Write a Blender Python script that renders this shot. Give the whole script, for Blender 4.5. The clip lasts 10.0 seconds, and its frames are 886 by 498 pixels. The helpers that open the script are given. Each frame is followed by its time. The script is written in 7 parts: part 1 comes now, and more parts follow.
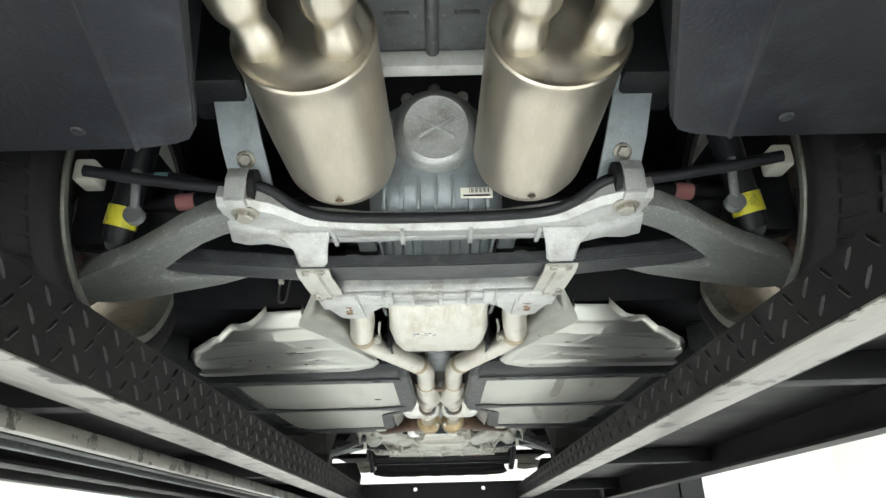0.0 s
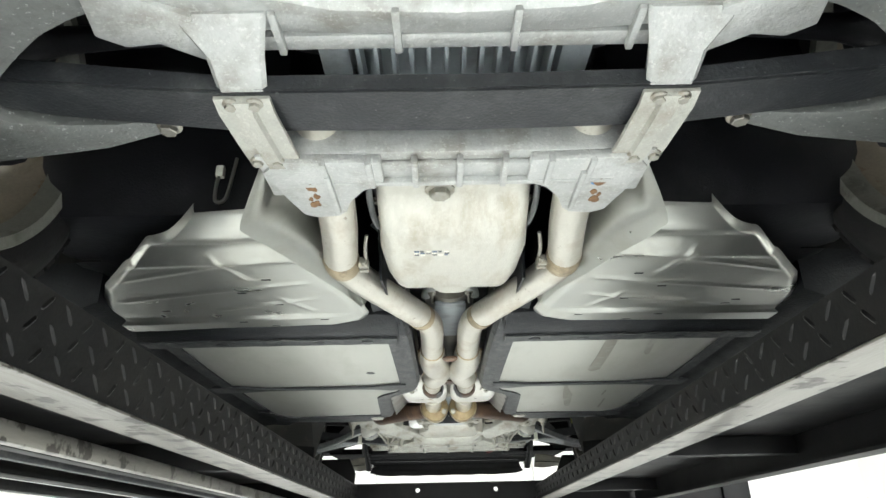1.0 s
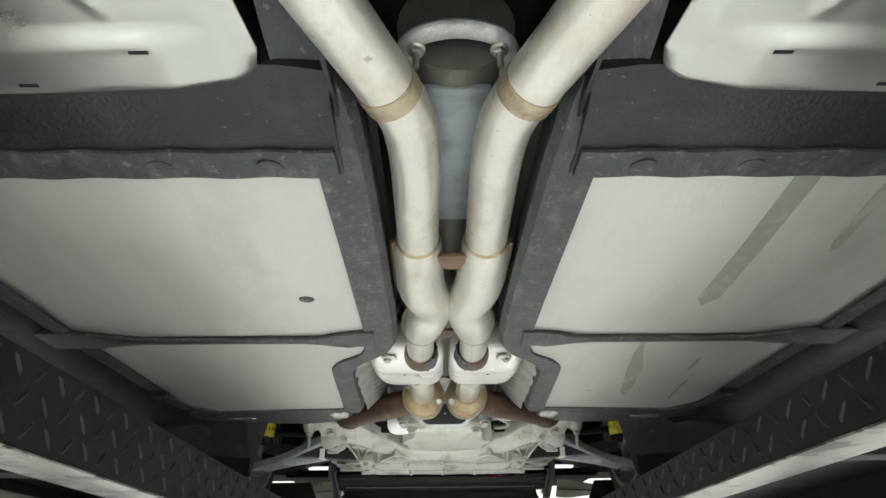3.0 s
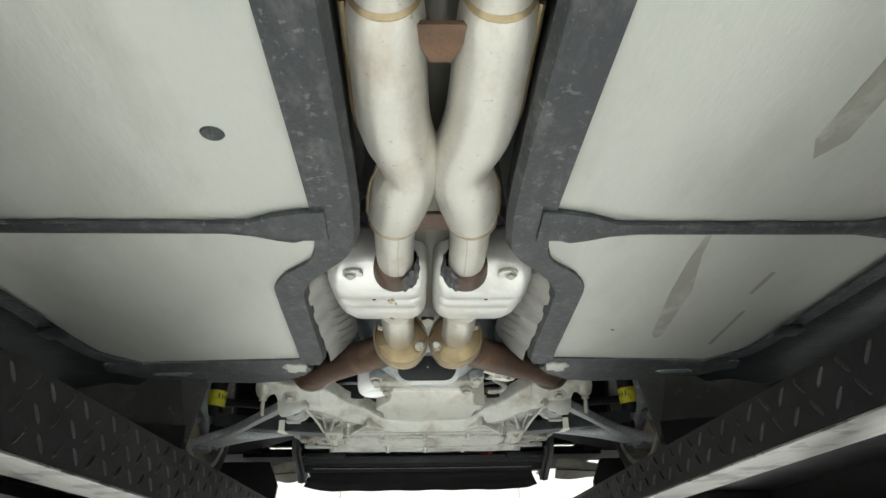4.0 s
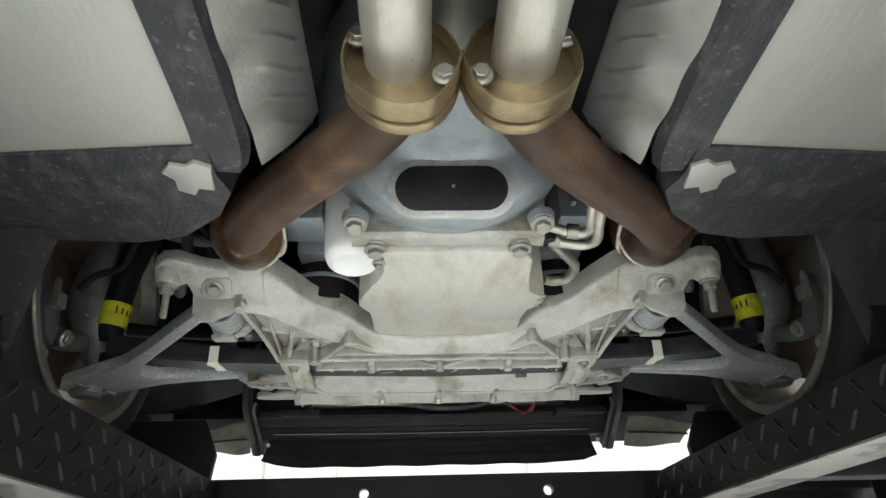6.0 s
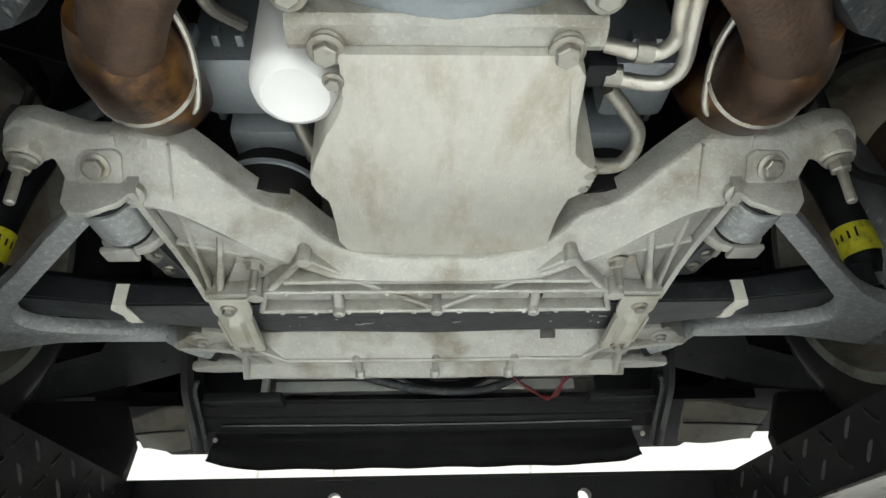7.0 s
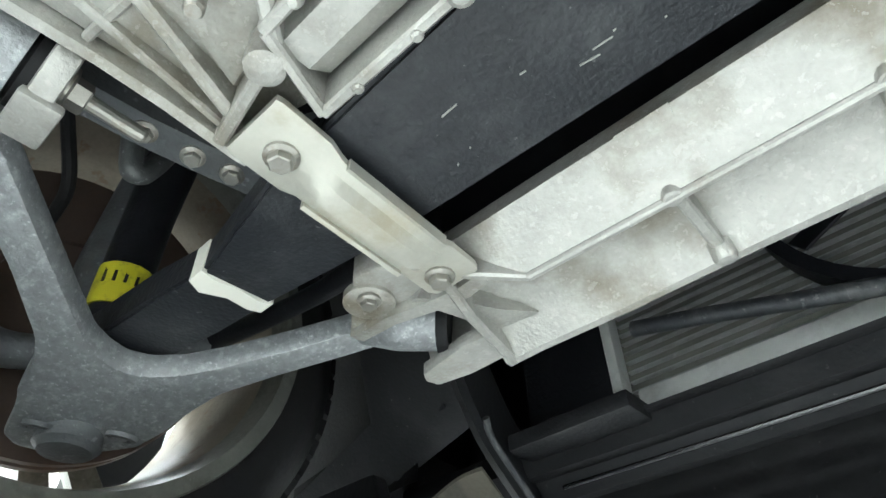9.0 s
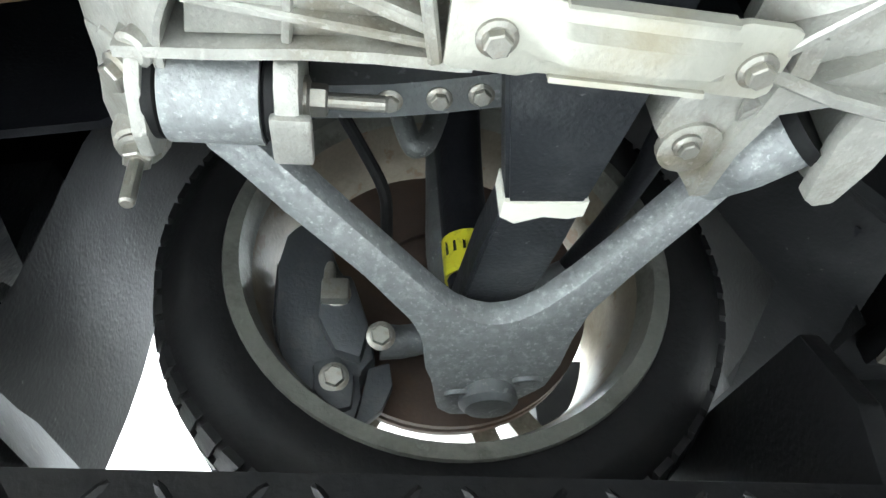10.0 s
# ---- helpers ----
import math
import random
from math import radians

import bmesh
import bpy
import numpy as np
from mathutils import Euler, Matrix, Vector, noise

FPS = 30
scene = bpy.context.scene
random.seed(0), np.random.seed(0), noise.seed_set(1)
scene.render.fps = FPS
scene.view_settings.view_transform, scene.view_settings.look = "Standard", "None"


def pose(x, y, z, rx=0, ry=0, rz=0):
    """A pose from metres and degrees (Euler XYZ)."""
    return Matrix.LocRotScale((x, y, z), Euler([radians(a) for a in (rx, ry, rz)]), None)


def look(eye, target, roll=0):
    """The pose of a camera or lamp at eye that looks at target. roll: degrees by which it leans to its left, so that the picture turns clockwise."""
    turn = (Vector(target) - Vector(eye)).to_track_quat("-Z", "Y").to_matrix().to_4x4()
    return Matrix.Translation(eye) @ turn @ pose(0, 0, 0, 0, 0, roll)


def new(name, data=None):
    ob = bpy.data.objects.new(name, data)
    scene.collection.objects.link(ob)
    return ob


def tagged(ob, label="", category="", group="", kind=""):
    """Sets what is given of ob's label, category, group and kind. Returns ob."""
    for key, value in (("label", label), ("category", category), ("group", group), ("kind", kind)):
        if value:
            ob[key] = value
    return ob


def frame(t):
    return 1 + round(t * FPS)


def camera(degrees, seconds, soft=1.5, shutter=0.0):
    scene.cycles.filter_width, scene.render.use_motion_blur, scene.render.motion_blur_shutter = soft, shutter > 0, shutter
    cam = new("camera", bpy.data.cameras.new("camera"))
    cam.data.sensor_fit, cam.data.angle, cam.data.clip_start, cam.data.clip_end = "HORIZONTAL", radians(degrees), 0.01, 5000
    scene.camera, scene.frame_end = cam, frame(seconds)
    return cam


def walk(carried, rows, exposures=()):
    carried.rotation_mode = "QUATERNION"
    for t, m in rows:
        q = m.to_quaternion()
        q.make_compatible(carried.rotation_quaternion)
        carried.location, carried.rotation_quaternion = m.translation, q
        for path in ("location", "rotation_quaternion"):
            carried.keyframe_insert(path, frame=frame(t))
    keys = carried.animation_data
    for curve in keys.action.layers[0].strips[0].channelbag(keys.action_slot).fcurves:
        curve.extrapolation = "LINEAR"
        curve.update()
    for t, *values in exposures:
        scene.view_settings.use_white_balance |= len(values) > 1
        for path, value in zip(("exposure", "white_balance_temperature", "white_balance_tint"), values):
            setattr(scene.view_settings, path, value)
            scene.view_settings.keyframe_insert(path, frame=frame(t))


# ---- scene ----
# The car frame (flat floor pan, y forwards from the rear axle) leans nose-up on the level lift.
CAR = pose(0, 0.2, 1.71, 2.2) @ pose(0, -0.2, -1.71)
cam = camera(69.4, 10.0)
PATH = [
    (0, (0.000, -0.982, 1.484), (0.019, 0.870, 2.239), -1.5),
    (0.5, (0.004, -0.734, 1.474), (0.017, 1.111, 2.245), -1.2),
    (1, (-0.021, -0.450, 1.485), (-0.012, 1.398, 2.250), -1.2),
    (1.5, (-0.038, -0.215, 1.512), (-0.031, 1.636, 2.270), -1.1),
    (2, (-0.029, 0.032, 1.511), (0.002, 1.858, 2.325), -0.5),
    (2.5, (-0.023, 0.232, 1.511), (-0.003, 2.032, 2.383), -0.3),
    (3, (-0.023, 0.428, 1.492), (0.001, 2.230, 2.360), -0.6),
    (3.2, (-0.032, 0.504, 1.488), (0.007, 2.308, 2.350), -1.1),
    (4.3, (-0.016, 0.954, 1.473), (0.066, 2.759, 2.331), -0.8),
    (4.5, (-0.016, 1.026, 1.471), (0.067, 2.831, 2.329), -0.8),
    (5, (-0.018, 1.204, 1.469), (0.050, 3.006, 2.333), -0.9),
    (5.5, (-0.037, 1.434, 1.463), (0.035, 3.227, 2.346), -1.3),
    (5.7, (-0.044, 1.508, 1.466), (0.033, 3.303, 2.346), -1.4),
    (6.8, (-0.028, 1.963, 1.446), (0.063, 3.726, 2.385), -2.0),
    (7, (-0.024, 2.027, 1.450), (0.053, 3.774, 2.421), -1.5),
    (7.5, (-0.019, 2.171, 1.452), (0.024, 3.902, 2.453), -1.2),
    (8, (-0.026, 2.376, 1.466), (-0.050, 4.076, 2.519), -0.4),
    (8.3, (-0.035, 2.478, 1.486), (-0.127, 4.138, 2.597), -0.5),
    (8.5, (-0.033, 2.541, 1.490), (-0.269, 4.138, 2.671), -2.3),
    (8.7, (-0.029, 2.610, 1.503), (-0.504, 4.096, 2.755), -2.9),
    (9, (-0.043, 2.691, 1.506), (-1.042, 3.812, 2.828), -1.8),
    (9.2, (-0.047, 2.727, 1.503), (-1.279, 3.588, 2.822), -1.2),
    (9.5, (-0.064, 2.745, 1.511), (-1.501, 3.265, 2.801), -1.9),
    (10, (-0.080, 2.748, 1.522), (-1.685, 2.985, 2.691), -3.6),
]
walk(cam, [(t, CAR @ look(eye, target, roll)) for t, eye, target, roll in PATH], exposures=[(0, 0.22, 6500, 10), (0.6, 0.26, 6500, 10), (1.5, 0.12, 6500, 10), (2.4, -0.05, 6550, 10), (3.1, 0.08, 6500, 10), (4.6, 0.02, 6550, 10), (6.8, 0.1, 6500, 10), (7.6, 0.1, 6500, 10), (8.0, 0.22, 6300, 9), (8.4, 0.72, 6100, 8), (9.2, 0.95, 6050, 8), (10, 1.38, 6050, 9)])

# ---- world and light ----
world = bpy.data.worlds.new("world")
scene.world = world
world.use_nodes = True
world.node_tree.nodes["Background"].inputs[0].default_value = (0.93, 0.95, 0.94, 1)
world.node_tree.nodes["Background"].inputs[1].default_value = 0.3
scene.view_settings.exposure = 0.0


def area_lamp(name, x, y, z, sx, sy, watts, rx=0, ry=0, rz=0, colour=(0.94, 0.99, 0.995)):
    data = bpy.data.lights.new(name, "AREA")
    data.shape, data.size, data.size_y, data.energy, data.color = "RECTANGLE", sx, sy, watts, colour
    ob = new(name, data)
    ob.matrix_world = pose(x, y, z, rx, ry, rz)
    return ob


CEILING = 4.6
for lamp_x in (-3.4, 3.4):
    for lamp_y, watts in ((-3.6, 1480), (5.0, 330)):
        area_lamp("ceiling_lamp", lamp_x, lamp_y, CEILING - 0.1, 1.6, 4.5, watts)


# ---- materials ----
def mat(name, base, rough=0.5, metal=0.0, var=0.12, scale=14.0, bump=0.15, fine=180.0, dirt=None, dirt_amount=0.0, dirt_scale=5.0, coat=0.0, stretch=(1, 1, 1), rvar=0.12, spec=0.5, chips=None):
    """A surface with grain, broad variation and patches of dirt."""
    m = bpy.data.materials.new(name)
    m.use_nodes = True
    nt = m.node_tree
    nd, lk = nt.nodes, nt.links
    bsdf = nd["Principled BSDF"]
    bsdf.inputs["Metallic"].default_value = metal
    bsdf.inputs["Specular IOR Level"].default_value = spec
    if coat:
        bsdf.inputs["Coat Weight"].default_value = coat
    tc = nd.new("ShaderNodeTexCoord")
    mp = nd.new("ShaderNodeMapping")
    mp.inputs["Scale"].default_value = stretch
    lk.new(tc.outputs["Object"], mp.inputs["Vector"])
    broad = nd.new("ShaderNodeTexNoise")
    broad.inputs["Scale"].default_value, broad.inputs["Detail"].default_value = scale, 5
    grain = nd.new("ShaderNodeTexNoise")
    grain.inputs["Scale"].default_value, grain.inputs["Detail"].default_value = fine, 3
    lk.new(mp.outputs[0], broad.inputs["Vector"])
    lk.new(mp.outputs[0], grain.inputs["Vector"])
    mix = nd.new("ShaderNodeMix")
    mix.data_type = "RGBA"
    dark = [c * (1 - 1.6 * var) for c in base]
    light = [min(1, c * (1 + var)) for c in base]
    mix.inputs[6].default_value, mix.inputs[7].default_value = (*dark, 1), (*light, 1)
    both = nd.new("ShaderNodeMath")
    both.operation = "MULTIPLY_ADD"
    both.inputs[1].default_value = 0.3
    lk.new(grain.outputs[0], both.inputs[0])
    sub = nd.new("ShaderNodeMath")
    sub.operation = "MULTIPLY"
    sub.inputs[1].default_value = 0.7
    lk.new(broad.outputs[0], sub.inputs[0])
    lk.new(sub.outputs[0], both.inputs[2])
    lk.new(both.outputs[0], mix.inputs[0])
    colour = mix.outputs[2]
    rmap = nd.new("ShaderNodeMapRange")
    rmap.inputs[3].default_value, rmap.inputs[4].default_value = max(0.05, rough - rvar), min(1, rough + rvar)
    lk.new(broad.outputs[0], rmap.inputs[0])
    if dirt:
        dn = nd.new("ShaderNodeTexNoise")
        dn.inputs["Scale"].default_value, dn.inputs["Detail"].default_value, dn.inputs["Roughness"].default_value = dirt_scale, 8, 0.65
        lk.new(mp.outputs[0], dn.inputs["Vector"])
        ramp = nd.new("ShaderNodeMapRange")
        ramp.inputs[1].default_value, ramp.inputs[2].default_value = 0.5, 0.68
        ramp.inputs[4].default_value = dirt_amount
        lk.new(dn.outputs[0], ramp.inputs[0])
        dm = nd.new("ShaderNodeMix")
        dm.data_type = "RGBA"
        dm.inputs[7].default_value = (*dirt, 1)
        lk.new(ramp.outputs[0], dm.inputs[0])
        lk.new(colour, dm.inputs[6])
        colour = dm.outputs[2]
        met = nd.new("ShaderNodeMath")
        met.operation = "MULTIPLY_ADD"
        met.inputs[1].default_value, met.inputs[2].default_value = -metal * 0.8, metal
        lk.new(ramp.outputs[0], met.inputs[0])
        lk.new(met.outputs[0], bsdf.inputs["Metallic"])
    if chips:
        cn = nd.new("ShaderNodeTexNoise")
        cn.inputs["Scale"].default_value, cn.inputs["Detail"].default_value, cn.inputs["Roughness"].default_value = chips[2], 4, 0.6
        lk.new(tc.outputs["Object"], cn.inputs["Vector"])
        cr = nd.new("ShaderNodeMapRange")
        cr.inputs[1].default_value, cr.inputs[2].default_value, cr.inputs[4].default_value = chips[3], chips[3] + 0.05, chips[1]
        lk.new(cn.outputs[0], cr.inputs[0])
        cm_ = nd.new("ShaderNodeMix")
        cm_.data_type = "RGBA"
        cm_.inputs[7].default_value = (*chips[0], 1)
        lk.new(cr.outputs[0], cm_.inputs[0])
        lk.new(colour, cm_.inputs[6])
        colour = cm_.outputs[2]
    lk.new(colour, bsdf.inputs["Base Color"])
    lk.new(rmap.outputs[0], bsdf.inputs["Roughness"])
    if bump:
        bp = nd.new("ShaderNodeBump")
        bp.inputs["Strength"].default_value, bp.inputs["Distance"].default_value = bump, 0.002
        lk.new(grain.outputs[0], bp.inputs["Height"])
        uneven = nd.new("ShaderNodeBump")
        uneven.inputs["Strength"].default_value, uneven.inputs["Distance"].default_value = 0.5 * bump, 0.006
        lk.new(broad.outputs[0], uneven.inputs["Height"])
        lk.new(bp.outputs[0], uneven.inputs["Normal"])
        lk.new(uneven.outputs[0], bsdf.inputs["Normal"])
    return m


CAST = mat("cast_aluminium", (0.45, 0.46, 0.45), 0.45, 0.45, 0.22, 26, 0.4, 260, (0.17, 0.155, 0.12), 0.65, 15, chips=((0.62, 0.62, 0.60), 0.35, 190, 0.58))
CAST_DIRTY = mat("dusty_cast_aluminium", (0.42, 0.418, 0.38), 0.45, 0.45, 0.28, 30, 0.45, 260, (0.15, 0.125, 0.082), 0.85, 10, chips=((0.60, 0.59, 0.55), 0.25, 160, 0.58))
CAST_DARK = mat("weathered_cast_aluminium", (0.16, 0.17, 0.172), 0.5, 0.35, 0.3, 26, 0.4, 240, (0.06, 0.06, 0.056), 0.7, 14, chips=((0.34, 0.35, 0.35), 0.6, 90, 0.63))
SPECK = mat("speckled_cast_aluminium", (0.31, 0.325, 0.325), 0.46, 0.4, 0.3, 110, 0.45, 240, (0.46, 0.475, 0.475), 0.7, 130, chips=((0.60, 0.62, 0.62), 0.6, 260, 0.63))
CAST_BLUE = mat("blue_grey_casting", (0.33, 0.365, 0.385), 0.45, 0.45, 0.2, 22, 0.35, 240, (0.13, 0.13, 0.12), 0.6, 14)
PAN = mat("oil_pan_aluminium", (0.53, 0.52, 0.465), 0.4, 0.4, 0.16, 34, 0.3, 220, (0.31, 0.265, 0.185), 0.6, 10, stretch=(2.2, 0.8, 1), chips=((0.66, 0.66, 0.62), 0.14, 110, 0.55))
SHEET = mat("bright_aluminium_sheet", (0.50, 0.51, 0.475), 0.31, 0.92, 0.09, 10, 0.03, 190, (0.36, 0.34, 0.28), 0.45, 7, stretch=(1, 1.6, 1), rvar=0.1)
SHIELD = mat("embossed_foil_shield", (0.66, 0.655, 0.62), 0.38, 0.7, 0.10, 30, 0.18, 260, (0.34, 0.30, 0.22), 0.4, 12)
STAINLESS = mat("brushed_stainless_steel", (0.50, 0.465, 0.39), 0.36, 1.0, 0.2, 9, 0.1, 300, (0.22, 0.175, 0.11), 0.55, 8, stretch=(1, 0.25, 1), rvar=0.1)
STRAW = mat("heat_tinted_steel", (0.60, 0.58, 0.52), 0.38, 0.75, 0.16, 22, 0.2, 240, (0.30, 0.225, 0.14), 0.55, 14, stretch=(1, 0.6, 1), chips=((0.16, 0.11, 0.065), 0.5, 70, 0.66))
GOLD = mat("golden_flange_steel", (0.38, 0.30, 0.18), 0.33, 0.85, 0.25, 24, 0.25, 200, (0.15, 0.085, 0.042), 0.6, 20)
RUST = mat("rusty_brown_steel", (0.085, 0.052, 0.036), 0.48, 0.5, 0.35, 22, 0.4, 220, (0.21, 0.11, 0.05), 0.6, 9)
FLOORP = mat("grey_floor_panel", (0.42, 0.425, 0.385), 0.40, 0.3, 0.1, 5, 0.15, 160, (0.25, 0.24, 0.20), 0.45, 4, stretch=(1.6, 0.5, 1))
BLACK = mat("black_underbody_coat", (0.011, 0.0125, 0.0145), 0.45, 0.0, 0.35, 16, 0.5, 190, (0.034, 0.036, 0.038), 0.6, 13, spec=0.35, chips=((0.16, 0.16, 0.155), 0.5, 120, 0.67))
RAIL = mat("charcoal_rail_paint", (0.028, 0.031, 0.034), 0.48, 0.1, 0.4, 34, 0.45, 170, (0.085, 0.087, 0.083), 0.7, 28, stretch=(1.6, 0.7, 1), chips=((0.22, 0.22, 0.205), 0.35, 95, 0.61))
PLASTIC = mat("black_plastic", (0.0095, 0.010, 0.0125), 0.46, 0.0, 0.3, 20, 0.3, 260, (0.022, 0.023, 0.026), 0.6, 11, spec=0.25)
COMPOSITE = mat("grey_black_composite", (0.020, 0.022, 0.025), 0.42, 0.0, 0.3, 30, 0.35, 240, (0.06, 0.063, 0.064), 0.6, 22, spec=0.4, chips=((0.22, 0.22, 0.21), 0.6, 150, 0.68))
RUBBER = mat("tyre_rubber", (0.010, 0.010, 0.0105), 0.65, 0.0, 0.25, 20, 0.3, 160, (0.024, 0.023, 0.021), 0.5, 12, spec=0.25)
RIMMAT = mat("worn_rim_alloy", (0.23, 0.235, 0.205), 0.42, 0.5, 0.3, 26, 0.3, 200, (0.05, 0.042, 0.03), 0.8, 14, chips=((0.26, 0.27, 0.24), 0.5, 70, 0.62))
DISC = mat("brake_disc_iron", (0.13, 0.095, 0.075), 0.5, 0.4, 0.25, 24, 0.2, 220, (0.15, 0.075, 0.038), 0.6, 12)
CALIPER = mat("grey_caliper_paint", (0.075, 0.080, 0.086), 0.5, 0.2, 0.25, 26, 0.3, 220, (0.15, 0.14, 0.125), 0.4, 24)
ZINC = mat("zinc_bolt_steel", (0.36, 0.35, 0.31), 0.4, 0.75, 0.2, 60, 0.2, 300, (0.15, 0.10, 0.05), 0.6, 60)
WHITE = mat("white_paint", (0.80, 0.80, 0.79), 0.35, 0.0, 0.03, 6, 0.05, 150)
YELLOW = mat("yellow_sticker", (0.60, 0.56, 0.025), 0.4, 0.0, 0.06, 30, 0.1, 200, (0.10, 0.09, 0.04), 0.6, 55)
PINK = mat("faded_pink_sleeve", (0.45, 0.19, 0.19), 0.6, 0.0, 0.15, 30, 0.2, 200)
TEAL = mat("pale_teal_tape", (0.18, 0.36, 0.40), 0.5, 0.0, 0.15, 30, 0.2, 200)
PAPER = mat("white_sticker", (0.72, 0.71, 0.62), 0.5, 0.0, 0.05, 30, 0.05, 200)
BLUE = mat("blue_paint_dot", (0.05, 0.20, 0.45), 0.5, 0.0, 0.2, 60, 0.1, 200)
RUSTY = mat("orange_rust", (0.20, 0.105, 0.042), 0.7, 0.0, 0.3, 90, 0.3, 200, (0.07, 0.035, 0.018), 0.7, 120)
BARREL = mat("brake_dust_barrel", (0.25, 0.22, 0.17), 0.6, 0.1, 0.35, 14, 0.25, 200, (0.11, 0.08, 0.05), 0.75, 9, spec=0.25, chips=((0.16, 0.095, 0.05), 0.6, 24, 0.60))
SCORCH = mat("brown_scorch", (0.33, 0.24, 0.13), 0.5, 0.3, 0.3, 60, 0.1, 200, (0.62, 0.60, 0.55), 0.95, 90, stretch=(2.5, 0.7, 1))
RETAIN = mat("cream_tinted_pressed_steel", (0.48, 0.475, 0.41), 0.40, 0.35, 0.15, 30, 0.25, 220, (0.30, 0.25, 0.15), 0.6, 16)
STAMP = mat("blue_grey_ink", (0.16, 0.20, 0.27), 0.5, 0.0, 0.3, 60, 0.1, 200)
SCORCHED = mat("scorched_clamp_steel", (0.40, 0.33, 0.22), 0.42, 0.6, 0.3, 30, 0.3, 200, (0.07, 0.04, 0.022), 0.9, 26)
TUBE = mat("dusty_torque_tube_alloy", (0.20, 0.19, 0.165), 0.42, 0.5, 0.25, 16, 0.25, 200, (0.10, 0.09, 0.07), 0.6, 9, stretch=(3, 0.5, 1))
TORN = mat("burnt_foil", (0.10, 0.10, 0.105), 0.4, 0.7, 0.4, 60, 0.3, 220, (0.05, 0.035, 0.03), 0.8, 40)
GLOSS = mat("glossy_black_plastic", (0.012, 0.012, 0.013), 0.16, 0.0, 0.2, 20, 0.1, 200, (0.02, 0.02, 0.02), 0.5, 20, spec=0.6)
CORE = mat("dull_radiator_core", (0.20, 0.20, 0.175), 0.55, 0.2, 0.2, 30, 0.3, 300, (0.08, 0.08, 0.07), 0.6, 14)
FINS = mat("radiator_fin_aluminium", (0.74, 0.75, 0.72), 0.45, 0.2, 0.12, 30, 0.1, 240, (0.3, 0.29, 0.26), 0.5, 14)
HEAT = mat("heat_tinted_collector_steel", (0.070, 0.040, 0.026), 0.36, 0.75, 0.35, 18, 0.2, 200, (0.36, 0.165, 0.035), 0.9, 7)
SPECKD = mat("dull_speckled_casting", (0.155, 0.163, 0.156), 0.5, 0.35, 0.35, 60, 0.5, 220, (0.10, 0.10, 0.092), 0.7, 16, chips=((0.42, 0.43, 0.425), 0.6, 190, 0.62))
MATT = mat("matt_black_plastic", (0.0045, 0.0045, 0.005), 0.8, 0.0, 0.3, 20, 0.3, 260, (0.010, 0.010, 0.010), 0.6, 11, spec=0.06)
RED = mat("red_cable", (0.15, 0.013, 0.013), 0.5, 0.0, 0.1, 20, 0.1, 200)
LIFTP = mat("black_lift_paint", (0.0062, 0.0062, 0.0066), 0.46, 0.0, 0.3, 8, 0.25, 150, (0.014, 0.0125, 0.011), 0.5, 10, spec=0.12)
LIFTG = mat("glossy_black_lift_paint", (0.0066, 0.0066, 0.007), 0.36, 0.0, 0.3, 20, 0.2, 150, (0.016, 0.0145, 0.013), 0.6, 30, spec=0.22)
FLAP = mat("dusty_tan_plastic", (0.088, 0.080, 0.060), 0.55, 0.0, 0.3, 22, 0.25, 200, (0.03, 0.028, 0.024), 0.8, 20)
BARE = mat("bare_worn_steel", (0.30, 0.29, 0.265), 0.34, 0.85, 0.35, 20, 0.3, 160, (0.05, 0.045, 0.036), 0.85, 9, stretch=(2.0, 0.16, 1), chips=((0.03, 0.027, 0.024), 0.8, 16, 0.54))
VALANCE = mat("dusty_blue_black_plastic", (0.014, 0.0155, 0.0195), 0.55, 0.0, 0.35, 10, 0.35, 200, (0.042, 0.045, 0.050), 0.75, 8, spec=0.25)
DAMP = mat("sooty_black_plastic", (0.0085, 0.0088, 0.0096), 0.5, 0.0, 0.35, 12, 0.3, 200, (0.020, 0.0205, 0.021), 0.6, 14, spec=0.22, chips=((0.10, 0.10, 0.095), 0.5, 130, 0.68))
WALLP = mat("white_wall_plaster", (0.80, 0.79, 0.76), 0.7, 0.0, 0.04, 1.5, 0.1, 60)
FLOORM = mat("grey_epoxy_floor", (0.46, 0.46, 0.45), 0.4, 0.0, 0.06, 1.2, 0.1, 40, (0.32, 0.31, 0.29), 0.4, 1.5)
DUSTY = mat("dusty_black_plastic", (0.016, 0.016, 0.0145), 0.6, 0.0, 0.35, 18, 0.3, 200, (0.042, 0.040, 0.033), 0.65, 9, spec=0.2, chips=((0.09, 0.085, 0.07), 0.4, 50, 0.64))


# ---- building blocks ----
def add(bm, other, m=None):
    """Join a finished bmesh into another."""
    if m is not None:
        other.transform(m)
    me = bpy.data.meshes.new("joined")
    other.to_mesh(me)
    other.free()
    bm.from_mesh(me)
    bpy.data.meshes.remove(me)


def rbox(bm, a, b, bev=0.003, m=None, taper=None):
    """A box from corner a to corner b with rounded edges. taper: scale of its low z end in x and y."""
    t = bmesh.new()
    bmesh.ops.create_cube(t, size=1)
    for v in t.verts:
        low = v.co.z < 0
        for i in range(3):
            f = v.co[i] + 0.5
            if taper and low and i < 2:
                f = 0.5 + (f - 0.5) * taper[i]
            v.co[i] = a[i] + (b[i] - a[i]) * f
    if bev:
        bmesh.ops.bevel(t, geom=t.edges[:], offset=bev, segments=2, profile=0.6, affect="EDGES")
    bmesh.ops.recalc_face_normals(t, faces=t.faces[:])
    add(bm, t, m)


